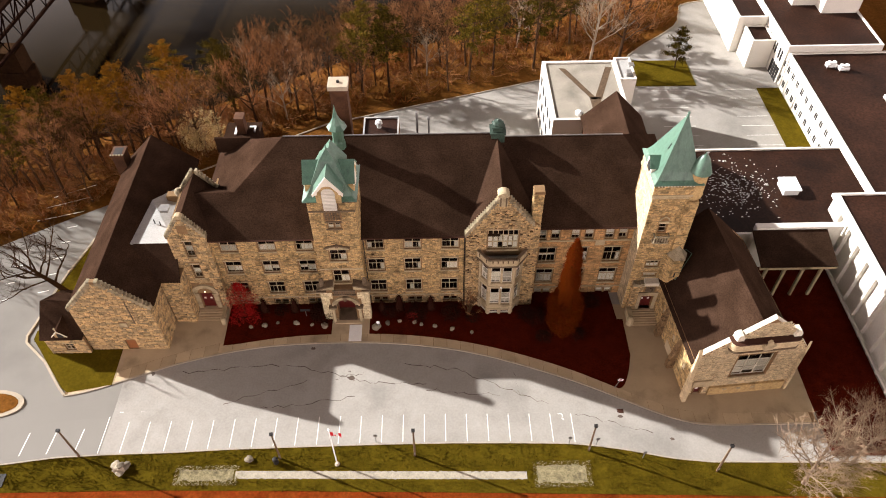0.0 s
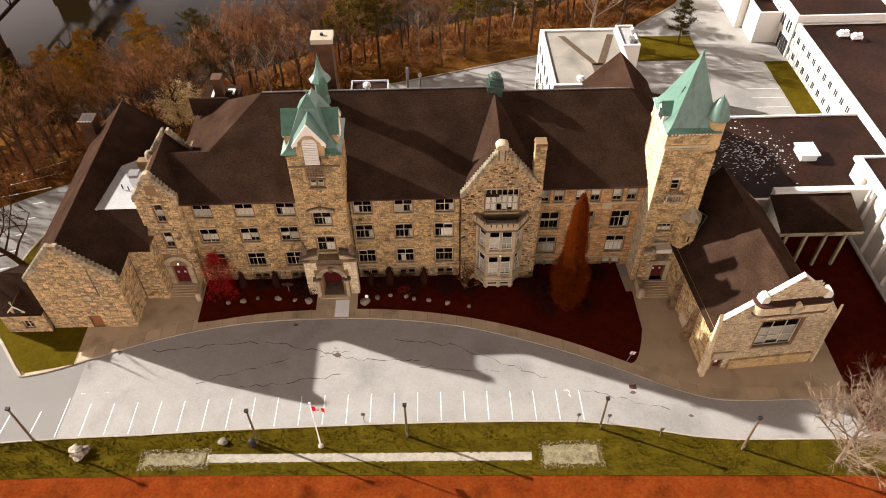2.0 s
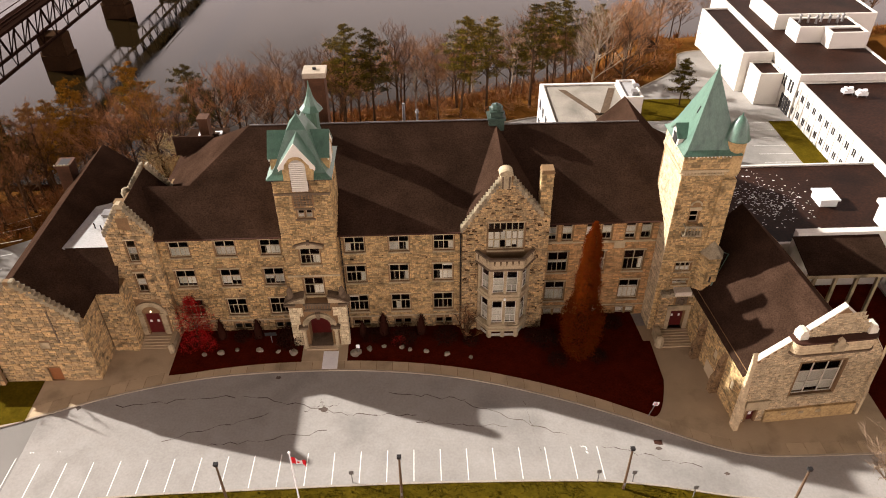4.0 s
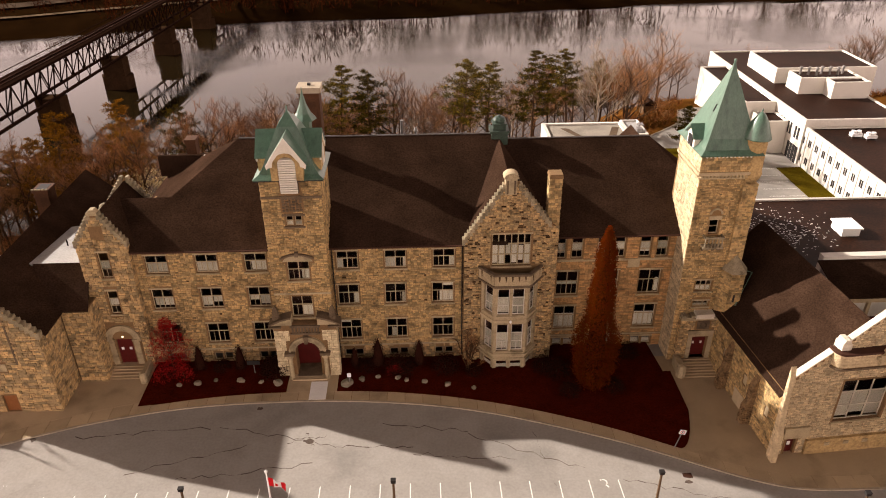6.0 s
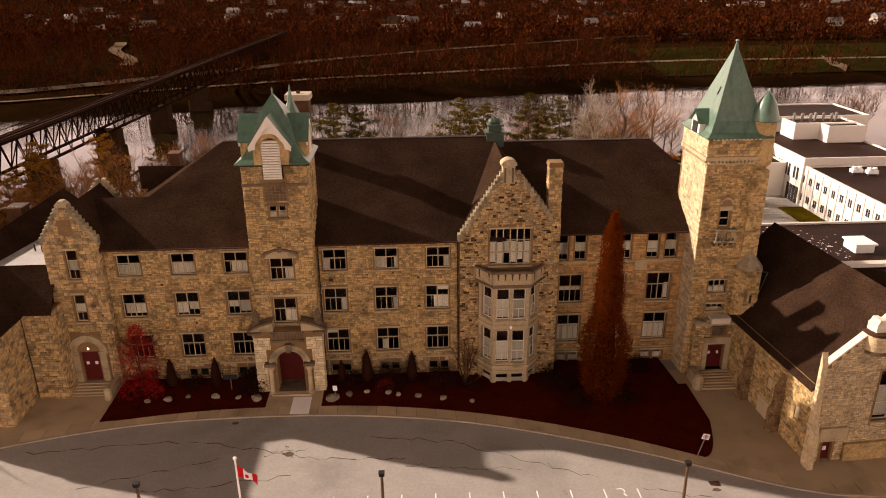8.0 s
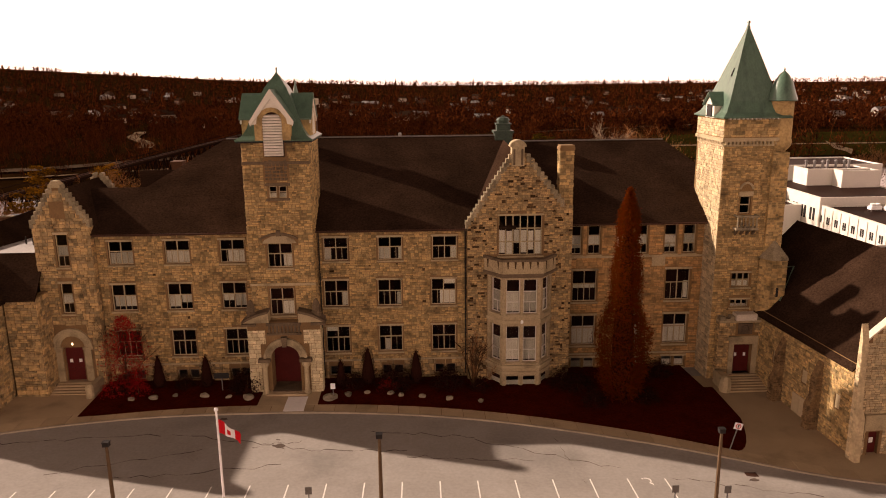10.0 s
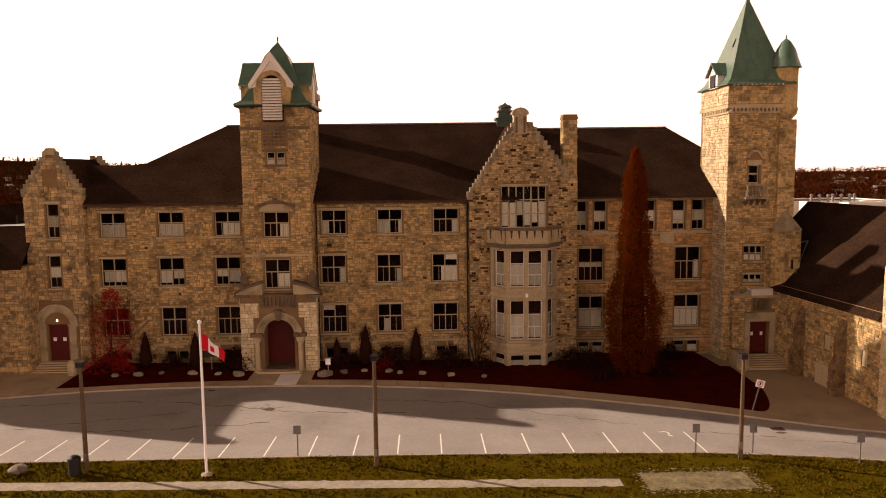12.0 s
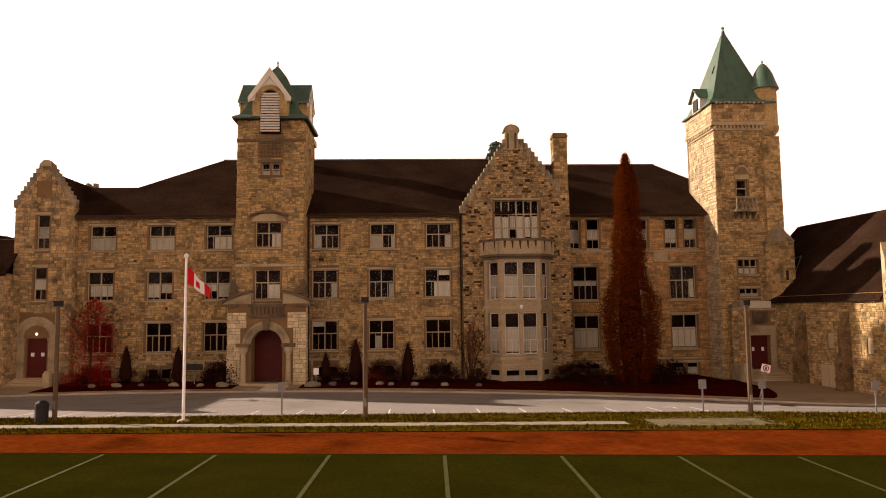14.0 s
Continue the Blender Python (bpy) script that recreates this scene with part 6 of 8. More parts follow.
part("roof_rim", Shape().box(-11.5, -6.5, 75, 75.2, 13.6, 13.9).box(-11.5, -6.5, 79.4, 79.6, 13.6, 13.9).box(-11.5, -11.3, 75.2, 79.4, 13.6, 13.9).box(-6.7, -6.5, 75.2, 79.4, 13.6, 13.9), MEMBRANE, school, "pale roof rim")
part("vent", Shape().lathe(-9.3, 77.5, [(0.3, 13.6), (0.3, 14.2), (0.55, 14.3), (0.5, 14.7), (0.1, 14.9)], 8), WHITE_METAL, school, "white roof ventilator")
part("vent_pipe", Shape().lathe(-3.74, 72.0, [(0.16, 16.5), (0.16, 20.4)], 8), METAL, school, "grey vent pipe")
part("vent_pipe", Shape().lathe(-2.2, 72.2, [(0.12, 16.5), (0.12, 19.0), (0.25, 19.1), (0.1, 19.5)], 8), METAL, school, "grey vent pipe")


# ---- gabled wing at the left ----
gym = thing("gymnasium_wing", "limestone wing with a stepped gable and dark shingle roof", "school wing")
wx0, wx1, wy, wyb = -46.3, -36.5, 50.0, 77.1
we, wz, wr = 8.6, 13.1, -41.7
WM = face(0, wy)
s = pierced(wx0, wx1, BASE, we, [(-41.65, -40.35, -0.1, 1.85)], 0.5, WM)
s.prism([(wx0, we), (wx1, we), (wr + 0.3, wz + 0.5), (wr - 0.3, wz + 0.5)], wy, wy + 0.5)
part("gable_wall", s, MORTAR, gym, "broad limestone gable wall")
wlim = lambda z: (wx0 if z < we else wx0 + (z - we) * 0.86, wx1 if z < we else wx1 - (z - we) * 0.98)
gs = masonry(wx0, wx1, -1, 13.2, [(-41.7, -40.3, -1, 1.95), (-41.2, -40.2, 4.7, 5.6)], WM, 71, (0.18, 0.36), (0.3, 0.85), (0.01, 0.09), wlim)
masonry(0, 4.3, -1, 8.5, (), face(wx1, wy, 0, 90), 72, (0.18, 0.36), (0.3, 0.85), (0.02, 0.1), s=gs)
masonry(0, 27, -1, 8.4, (), face(wx0, wyb, 0, -90), 73, (0.2, 0.4), (0.4, 1.0), (0.01, 0.08), s=gs)
tagged(part("stonework", gs, RUBBLE, gym, "tan limestone blocks"), kind="stuff")
part("side_wall", Shape().box(wx0, wx0 + 0.5, wy + 0.5, wyb, BASE, we).box(wx1 - 0.5, wx1, wy + 0.5, wyb, BASE, we), MORTAR, gym)
part("rear_wall", Shape().prism([(wx0, BASE), (wx1, BASE), (wx1, we), (wr, wz - 0.1), (wx0, we)], wyb - 0.5, wyb), MORTAR, gym)
crow_steps(gym, wx0 - 0.15, we - 0.1, wr - 0.3, wz + 0.45, 14, wy - 0.14, wy + 0.55)
crow_steps(gym, wx1 + 0.15, we - 0.1, wr + 0.3, wz + 0.45, 14, wy - 0.14, wy + 0.55)
part("roof", roof_plane([(wx0 - 0.4, wy + 0.5, we - 0.25), (wr, wy + 0.5, wz), (wr, wyb + 0.3, wz), (wx0 - 0.4, wyb + 0.3, we - 0.25)][::-1]), SHINGLE, gym, "sunlit grey shingle slope")
part("roof", roof_plane([(wr, wy + 0.5, wz), (wx1 + 0.4, wy + 0.5, we - 0.25), (wx1 + 0.4, wyb + 0.3, we - 0.25), (wr, wyb + 0.3, wz)]), SHINGLE, gym, "dark shingle slope")
part("stain_groove", Shape().box(-39.2, -39.05, wy - 0.1, wy, 5.5, 9.8), DARK_TRIM, gym, "dark rain streak stones")
part("plaque", Shape().box(-41.2, -40.25, wy - 0.08, wy, 4.75, 5.55), TRIM, gym, "plain pale stone plaque")
part("door", Shape().box(-41.65, -40.35, wy + 0.2, wy + 0.28, -0.1, 1.85), DOOR_BROWN, gym, "orange-brown wooden door")
part("chimney", Shape().box(-47.1, -45.5, 74.7, 76.6, BASE, 11.4).box(-47.25, -45.35, 74.55, 76.75, 11.4, 11.7), BRICK, gym, "square brick chimney")
part("chimney_top", Shape().box(-46.9, -45.7, 74.9, 76.4, 11.7, 11.72), BLACK, gym)
for i in range(5):
    part("coping_block", Shape().box(-47.25 + 0.4 * i, -47.0 + 0.4 * i, 74.55, 74.75, 11.7, 11.85), LICHEN, gym)
# link between wing and entrance block
part("link_wall", Shape().box(-36.3, -33.7, 54.2, 54.7, BASE, 8.6).box(-34.2, -33.7, 54.7, 56.3, BASE, 8.6), MORTAR, gym)
ls = masonry(-36.3, -33.7, -1, 8.5, (), face(0, 54.2), 75, (0.18, 0.36), (0.3, 0.8), (0.02, 0.1))
masonry(0, 2.1, -1, 8.5, (), face(-33.7, 54.2, 0, 90), 76, (0.18, 0.36), (0.3, 0.8), (0.02, 0.1), s=ls)
tagged(part("stonework", ls, RUBBLE, gym), kind="stuff")
part("link_roof", roof_plane([(-37.0, 54.0, 8.5), (-33.6, 54.0, 8.5), (-34.2, 57.8, 11.6), (-39.6, 57.8, 11.6)]), SHINGLE, gym, "dark shingle slope of the link")
part("flat_roof", Shape().slab([(-39.9, 57.8, 11.62), (-34.25, 57.8, 11.62), (-34.25, 67.5, 11.62), (-37.2, 70, 9.7), (-39.2, 66, 11.3)], 0.2), MEMBRANE, gym, "pale flat roof membrane")
part("link_side", Shape().box(-37.5, -34.3, 66.5, 67.5, BASE, 11.4), MORTAR, gym)
part("skylight", Shape().box(-37.4, -36.4, 63.2, 64.2, 11.6, 12.0).box(-37.5, -36.3, 63.1, 64.3, 12.0, 12.1), METAL, gym, "small metal roof hatch")
part("vent_pipe", Shape().lathe(-37.6, 61.3, [(0.08, 11.6), (0.08, 12.3)], 6), BLACK, gym)
part("vent_pipe", Shape().lathe(-36.8, 61.0, [(0.08, 11.6), (0.08, 12.2)], 6), BLACK, gym)

# little lodge against the wing
lodge = thing("porch_lodge", "small stone lodge with a dark gabled roof and dormer", "lodge")
lx0, lx1, ly = -51.4, -46.35, 49.5
part("wall", pierced(lx0, lx1, BASE, 3.3, [(-49.2, -48.1, 0.7, 2.1)], 0.4, face(0, ly)).box(lx0, lx0 + 0.4, ly + 0.4, 56.6, BASE, 3.3).box(lx0, lx1, 56.6, 57.0, BASE, 3.3), MORTAR, lodge)
ls = masonry(lx0, lx1, -1, 3.2, [(-49.3, -48.0, 0.6, 2.2)], face(0, ly), 78, (0.2, 0.36), (0.3, 0.8), (0.02, 0.08))
masonry(0, 7.2, -1, 3.2, (), face(lx0, 56.8, 0, -90), 79, (0.2, 0.36), (0.3, 0.8), (0.02, 0.08), s=ls)
tagged(part("stonework", ls, RUBBLE, lodge), kind="stuff")
window(lodge, -49.2, -48.1, 0.7, 2.1, face(0, ly), (2, 2), (), 0.15, True, 0.15)
part("roof", Shape().add([(lx0 - 0.35, ly - 0.3, 3.2), (lx1, ly - 0.3, 3.2), (lx1, 57.4, 3.2), (lx0 - 0.35, 57.4, 3.2), (lx0 - 0.6, 53.4, 6.0), (lx1, 53.4, 6.0)], [(0, 1, 5, 4), (3, 0, 4), (2, 3, 4, 5), (1, 2, 5), (3, 2, 1, 0)]), SHINGLE, lodge, "dark shingle gabled roof")
part("dormer", Shape().prism([(-49.75, 3.2), (-48.25, 3.2), (-48.25, 4.0), (-49.0, 4.85), (-49.75, 4.0)], ly + 0.02, 52.4), RUBBLE, lodge, "little stone dormer")
part("dormer_window", Shape().box(-49.35, -48.65, ly - 0.03, ly + 0.02, 3.45, 4.15), BLACK, lodge, "dark dormer window")
for sg in (-1, 1):
    q = [(-49.0, ly - 0.2, 5.0), (-49.0, 52.6, 5.0), (-49.0 + sg * 0.95, 52.6, 3.95), (-49.0 + sg * 0.95, ly - 0.2, 3.95)]
    part("dormer_roof", roof_plane(q if sg < 0 else q[::-1], 0.1), SHINGLE, lodge, "dark shingle dormer slope")
    bb = [(-49.0, 5.02), (-49.0 + sg * 0.98, 3.93), (-49.0 + sg * 0.98, 3.75), (-49.0, 4.8)]
    part("bargeboard", Shape().prism(bb if sg < 0 else bb[::-1], ly - 0.26, ly - 0.2), PALE_TRIM, lodge, "pale bargeboard")
part("dormer_finial", Shape().lathe(-49.0, ly - 0.2, [(0.06, 4.9), (0.06, 5.4), (0.14, 5.5), (0.02, 5.75)], 6), LICHEN, lodge)

# ---- assembly hall at the right ----
hall = thing("assembly_hall", "limestone hall with a steep dark shingle roof and ornate gable", "school hall")
HA = math.degrees(math.atan2(0.083, 0.9965))
HM = pose(28.7, 41.9, 0, 0, 0, HA)
hw, hd, he, hz = 12.8, 19.0, 6.1, 12.6
s = pierced(0, hw, BASE, he, [(4.9, 9.3, 2.7, he), (1.15, 2.0, -1.0, 1.1)], 0.6, HM)
s.prism([(0, he), (4.9, he), (4.9, 10.7), (3.4, 10.7), (0, 7.8)], 0, 0.6, "y", HM)
s.prism([(9.3, he), (hw, he), (hw, 7.8), (10.8, 10.7), (9.3, 10.7)], 0, 0.6, "y", HM)
s.prism([(4.9, 7.2), (9.3, 7.2), (9.3, 10.7), (10.2, 11.1), (7.1, 14.0), (4.0, 11.1), (4.9, 10.7)], 0, 0.6, "y", HM)
part("gable_wall", s, MORTAR, hall, "ornate limestone gable")
hlim = lambda z: (0 if z < 7.7 else (z - 7.7) * 1.12, hw if z < 7.7 else hw - (z - 7.7) * 0.68)
hs = masonry(0, hw, -1.2, 13.4, [(4.7, 9.5, 2.5, 7.4), (0.9, 2.2, -3, 1.3), (3.2, 10.9, 9.7, 10.4)], HM, 81, (0.12, 0.24), (0.2, 0.52), (0.01, 0.06), hlim)
HW = HM @ pose(0, hd, 0, 0, 0, -90)
hside = Shape()
wh = [(2.5, 3.3, 2.0, 3.2), (8.4, 9.1, 2.2, 3.3), (12.5, 13.2, 2.2, 3.3), (16.6, 17.2, 2.0, 3.1)]
masonry(0, hd, -2.2, 6.0, wh, HW, 82, (0.12, 0.24), (0.2, 0.52), (0.01, 0.06), s=hside)
tagged(part("stonework", hside, STONE, hall, "golden limestone side courses"), kind="stuff")
tagged(part("stonework", hs, PALE_AND_SUNLIT_STONE, hall, "tan limestone blocks"), kind="stuff")
part("side_wall", pierced(0, hd, BASE, he, wh, 0.5, HW), MORTAR, hall, "low stone side wall with buttresses")
for a, b, c, d in wh:
    part("blocked_window", Shape().box(a, b, 0.06, 0.2, c, d, HW), TRIM, hall, "pale blocked window")
part("side_door", Shape().box(11.7, 12.55, -0.08, 0.1, -0.9, 1.0, HW).box(12.6, 13.45, -0.08, 0.1, -0.9, 1.0, HW), FRAME, hall, "faded low double doors")
part("east_wall", Shape().box(hw - 0.5, hw, 0.6, hd, BASE, he, HM), MORTAR, hall)
part("rear_wall", Shape().prism([(0, BASE), (hw, BASE), (hw, he), (hw / 2, hz - 0.1), (0, he)], hd - 0.5, hd, "y", HM), MORTAR, hall)
for sg in (0, 1):
    q = [(-0.35, 0.45, he - 0.4), (hw / 2, 0.45, hz), (hw / 2, hd, hz), (-0.35, hd, he - 0.4)] if sg == 0 else [(hw / 2, 0.45, hz), (hw + 0.35, 0.45, he - 0.4), (hw + 0.35, hd, he - 0.4), (hw / 2, hd, hz)]
    q = [tuple(HM @ Vector(v)) for v in q]
    part("roof", roof_plane(q), SHINGLE, hall, "steep dark shingle roof slope")
part("roof_conduit", Shape().tube([HM @ Vector((1.0, 12.0, 7.15)), HM @ Vector((3.35, 14.1, 9.53)), HM @ Vector((3.0, 15.2, 9.18))], [0.07, 0.07, 0.07], 6), COPPER, hall, "bent green conduit on the roof")
hbs = Shape()
for u in (9.8, 14.7):
    b = Shape()
    b.prism([(0.0, BASE), (-0.85, BASE), (-0.85, 1.4), (-0.5, 2.1), (-0.5, 3.6), (0.0, 4.9)][::-1], u - 0.34, u + 0.34, "x", HW)
    part("buttress", b, DARK_RUBBLE, hall, "stepped stone buttress")
    for d, za, zb in ((0.85, -2.1, 1.4), (0.5, 2.1, 3.6)):
        masonry(u - 0.34, u + 0.34, za, zb, (), HW @ pose(0, -d, 0), int(10 * u), (0.14, 0.3), (0.2, 0.5), (0.02, 0.12), s=hbs)
        masonry(0, d, za, zb, (), HW @ pose(u + 0.34, -d, 0, 0, 0, 90), int(10 * u) + 1, (0.14, 0.3), (0.2, 0.5), (0.02, 0.12), s=hbs)
        masonry(0, d, za, zb, (), HW @ pose(u - 0.34, 0, 0, 0, 0, -90), int(10 * u) + 2, (0.14, 0.3), (0.2, 0.5), (0.02, 0.12), s=hbs)
tagged(part("stonework", hbs, DARK_RUBBLE, hall, "rough uneven stones of the buttresses"), kind="stuff")
# corner buttresses, parapets and pinnacles of the gable
for u, top, k, reach in ((-0.45, 9.3, 0.46, 0.95), (hw - 0.08, 9.0, 0.28, 0.4)):
    prof = [(-reach, BASE), (0.02, BASE), (0.02, top - 0.7), (0.0, top), (-0.3 * reach, top - 1.0), (-0.42 * reach, 5.2), (-0.6 * reach, 3.2), (-0.95 * reach, 2.6)]
    part("corner_buttress", Shape().prism(prof, u, u + k, "x", HM), PALE_AND_SUNLIT_STONE, hall, "thin sloping corner buttress")
    bst = masonry(0, 0.42, -1.6, top - 2.0, (), HM @ pose(u, 0.0, 0, 0, 0, -90), int(60 + u), (0.18, 0.32), (0.2, 0.42), (0.01, 0.05))
    tagged(part("stonework", bst, PALE_AND_SUNLIT_STONE, hall), kind="stuff")
for a, b, c, d in ((0.1, 7.8, 3.5, 10.7), (hw - 0.1, 7.8, 10.7, 10.7)):
    n = (a < c)
    q = [(a, b), (c, d), (c, d + 0.25), (a, b + 0.25)]
    part("parapet_coping", Shape().prism(q if n else q[::-1], 0.02, 0.62, "y", HM), PALE_TRIM, hall, "pale raking coping")
for a, b, c, d in ((3.8, 11.0, 7.1, 14.0), (10.4, 11.0, 7.1, 14.0)):
    n = (a < c)
    q = [(a, b), (c, d), (c, d + 0.2), (a, b + 0.18)]
    part("parapet_coping", Shape().prism(q if n else q[::-1], 0.04, 0.62, "y", HM), PALE_TRIM, hall, "pale raking coping")
def ledge_outline(u0, u1, front, back, r):
    """Plan of the ledge: its two front corners are round."""
    left = [(u0 + r - r * math.sin(a), front + r - r * math.cos(a)) for a in (math.pi / 2 * k / 8 for k in range(8, -1, -1))]
    return [(u0, back)] + left + [(u0 + u1 - x, y) for x, y in left[::-1]] + [(u1, back)]


def ledge_ring(z0, z1, grow_by):
    return Shape().prism(ledge_outline(2.95 - grow_by, 11.05 + grow_by, -0.75 - grow_by, 0.55, 0.8 + grow_by), z0, z1, "z", HM)


for z in (9.3, 9.62, 9.94, 10.26):
    part("ledge_course", ledge_ring(z, z + 0.29, 0.0), PALE_AND_SUNLIT_STONE, hall, "rounded course of the frieze")
part("ledge_joint", ledge_ring(9.2, 10.5, -0.03), MORTAR, hall)
part("ledge_moulding", ledge_ring(9.02, 9.2, 0.08), DARK_TRIM, hall, "weathered moulding below the frieze")
part("ledge_top", ledge_ring(10.55, 10.75, 0.1), RUST, hall, "dark maroon sheet-metal top of the frieze")
part("crest", Shape().box(6.55, 7.65, -1.0, -0.6, 9.5, 10.5, HM).box(6.3, 7.9, -0.95, -0.6, 10.0, 10.3, HM).prism([(6.7, 10.5), (7.5, 10.5), (7.35, 10.95), (7.1, 11.15), (6.85, 10.95)], -0.98, -0.66, "y", HM), TRIM, hall, "carved stone crest")
for u in (3.75, 10.45):
    part("kneeler", Shape().box(u - 0.42, u + 0.42, -0.3, 0.72, 10.76, 11.35, HM).prism([(u - 0.36, 11.35), (u + 0.36, 11.35), (u + 0.2, 11.72), (u - 0.2, 11.72)], -0.24, 0.66, "y", HM), PALE_TRIM, hall, "pale stone block at the foot of the coping")
window(hall, 4.9, 9.3, 2.7, 7.2, HM, (3, 3), [(0.02, 0.32, 0.05, 0.66), (0.35, 0.65, 0.12, 0.66), (0.68, 0.98, 0.05, 0.66)], 0.3, True, 0.0, PALE_TRIM)
part("door", Shape().box(1.15, 2.0, 0.3, 0.38, -1.0, 1.1, HM), DOOR_RED, hall, "small red door")
part("door_notice", Shape().box(1.45, 1.75, 0.27, 0.3, 0.1, 0.5, HM), WHITE_METAL, hall)
part("door_canopy", Shape().box(0.6, 2.9, -0.25, 0.05, 1.3, 2.5, HM), TRIM, hall, "pale stone panel over the door")
part("plinth", Shape().box(2.9, hw - 0.4, -0.3, 0.02, BASE, 0.9, HM), STONE, hall, "projecting stone plinth")
for u in (4.6, 6.4, 8.2):
    part("vent_block", Shape().box(u, u + 0.5, -0.36, -0.28, 0.2, 0.55, HM), TRIM, hall)
# Added wall, coloured dark for the shade inside the hall.
part("inner_wall", Shape().box(0.7, hw - 0.7, 3.0, 3.1, BASE, he, HM), INSIDE_SHADE, hall)

# ---- modern extension behind and beside the hall ----
ext = thing("school_extension", "low white modern school block with flat tar roofs", "school wing")
def flat_block(parent, x0, x1, y0, y1, z1, wall=CLADDING, roof=TAR, rim=0.35, label="white rendered block"):
    part("wall", Shape().box(x0, x1, y0, y1, BASE, z1), wall, parent, label)
    part("roof", Shape().box(x0 + rim, x1 - rim, y0 + rim, y1 - rim, z1, z1 + 0.06), roof, parent, "stained dark tar roof" if roof is TAR else "")
    r = Shape()
    for a, b, c, d in ((x0, x1, y0, y0 + rim), (x0, x1, y1 - rim, y1), (x0, x0 + rim, y0 + rim, y1 - rim), (x1 - rim, x1, y0 + rim, y1 - rim)):
        r.box(a, b, c, d, z1, z1 + 0.3)
    part("parapet", r, CLADDING, parent, "white parapet rim")
flat_block(ext, 30.5, 61.4, 63.4, 81.45, 4.9)
flat_block(ext, 61.5, 94, 70, 106.4, 5.4)
flat_block(ext, 61.2, 78, 106.5, 150, 6.6)
flat_block(ext, 57.0, 61.1, 111.6, 117, 4.6)
flat_block(ext, 55.6, 61.1, 117.1, 140, 6.2)
flat_block(ext, 66.4, 77.5, 120.6, 125.4, 9.3)
flat_block(ext, 70.9, 77.5, 117.6, 120.5, 9.3)
flat_block(ext, 65.0, 84, 127.2, 139.6, 9.2)
part("skylight", Shape().box(48.9, 51.1, 71.1, 73.6, 4.9, 5.9).box(48.7, 51.3, 70.9, 73.8, 5.9, 6.1), WHITE_METAL, ext, "white roof hatch")
for x, y in ((66.4, 101.6), (68.2, 100.6), (72.5, 92), (76, 86)):
    unit = part("roof_unit", Shape().box(x, x + 1.7, y, y + 1.0, 5.75, 6.25), WHITE_METAL, ext, "white rooftop ventilator")
    for d in (0.42, 1.28):
        part("fan_drum", Shape().lathe(x + d, y + 0.5, [(0.34, 6.25), (0.36, 6.6), (0.28, 6.66), (0.1, 6.62)], 12), WHITE_METAL, unit)
    for dx, dy in ((0.05, 0.05), (1.55, 0.05), (0.05, 0.85), (1.55, 0.85)):
        part("foot", Shape().box(x + dx, x + dx + 0.1, y + dy, y + dy + 0.1, 5.4, 5.75), METAL, unit)
for i in range(7):
    part("flue", Shape().lathe(67.6 + 1.3 * i, 123.6 - 0.4 * (i % 3), [(0.22, 9.2), (0.22, 10.5), (0.38, 10.6), (0.1, 10.9)], 8), METAL, ext)
for i in range(11):
    y = 83.4 + 2.2 * i
    part("wall_fin", Shape().box(61.38, 61.5, y - 0.12, y + 0.12, BASE, 5.4), CLADDING, ext)
    for z in (0.0, 3.0):
        for d in (0.62, 1.12):
            part("slit_window", Shape().box(61.44, 61.52, y + d, y + d + 0.32, z, z + 1.15), BLACK, ext, "narrow dark window")
for i in range(5):
    y = 107.4 + 2.7 * i
    for d in (0.3, 1.25):
        part("slit_window", Shape().box(61.14, 61.22, y + d, y + d + 0.55, 3.0, 5.0), BLACK, ext, "narrow dark window")
for i in range(4):
    part("door_glazing", Shape().box(61.12, 61.22, 107.0 + 0.95 * i, 107.75 + 0.95 * i, -0.9, 1.9), BLACK, ext, "dark glazed entrance panel")
# covered way between hall and east block
part("canopy_roof", roof_plane([(41.2, 57.0, 5.6), (51.4, 57.0, 5.6), (51.4, 62.4, 7.0), (41.2, 62.4, 7.0)]), SHINGLE, ext, "dark sloping canopy roof")
part("canopy_wall", Shape().box(41.8, 53.6, 62.4, 63.3, BASE, 7.4), CLADDING, ext, "white parapet wall behind the canopy")
part("canopy_beam", Shape().box(41.2, 51.4, 57.1, 57.4, 4.9, 5.5), TRIM, ext)
for i in range(4):
    part("pillar", Shape().box(42.0 + 2.45 * i, 42.35 + 2.45 * i, 57.1, 57.45, BASE, 4.9), TRIM, ext, "slim pale pillar")

east = thing("east_block", "white modern hall with slim columns along its wall", "school block")
flat_block(east, 54.3, 82, 33, 68.0, 8.0)
part("fascia", Shape().box(53.7, 54.29, 33, 68.0, 7.75, 8.3), CLADDING, east, "white overhanging roof edge")
for i in range(12):
    y = 64.64 - 2.87 * i
    if y > 33:
        part("column", Shape().box(53.72, 54.28, y - 0.16, y + 0.16, BASE, 7.75), CLADDING, east, "slim white column proud of the wall")
part("rail_beam", Shape().box(53.45, 53.7, 33, 67, -0.15, 0.2), CLADDING, east, "thin white beam along the columns")

# white block behind the main range
rear = thing("rear_block", "white flat-roofed block behind the school", "school block")
flat_block(rear, 16.4, 28.3, 82.8, 98.3, 9.9, CLADDING, GRAVEL_ROOF, 0.5)
flat_block(rear, 28.3, 31, 93, 99.1, 9.9, CLADDING, MEMBRANE, 0.3)
part("roof_vent", Shape().box(29.6, 30.4, 94, 95, 9.7, 10.6), METAL, rear)
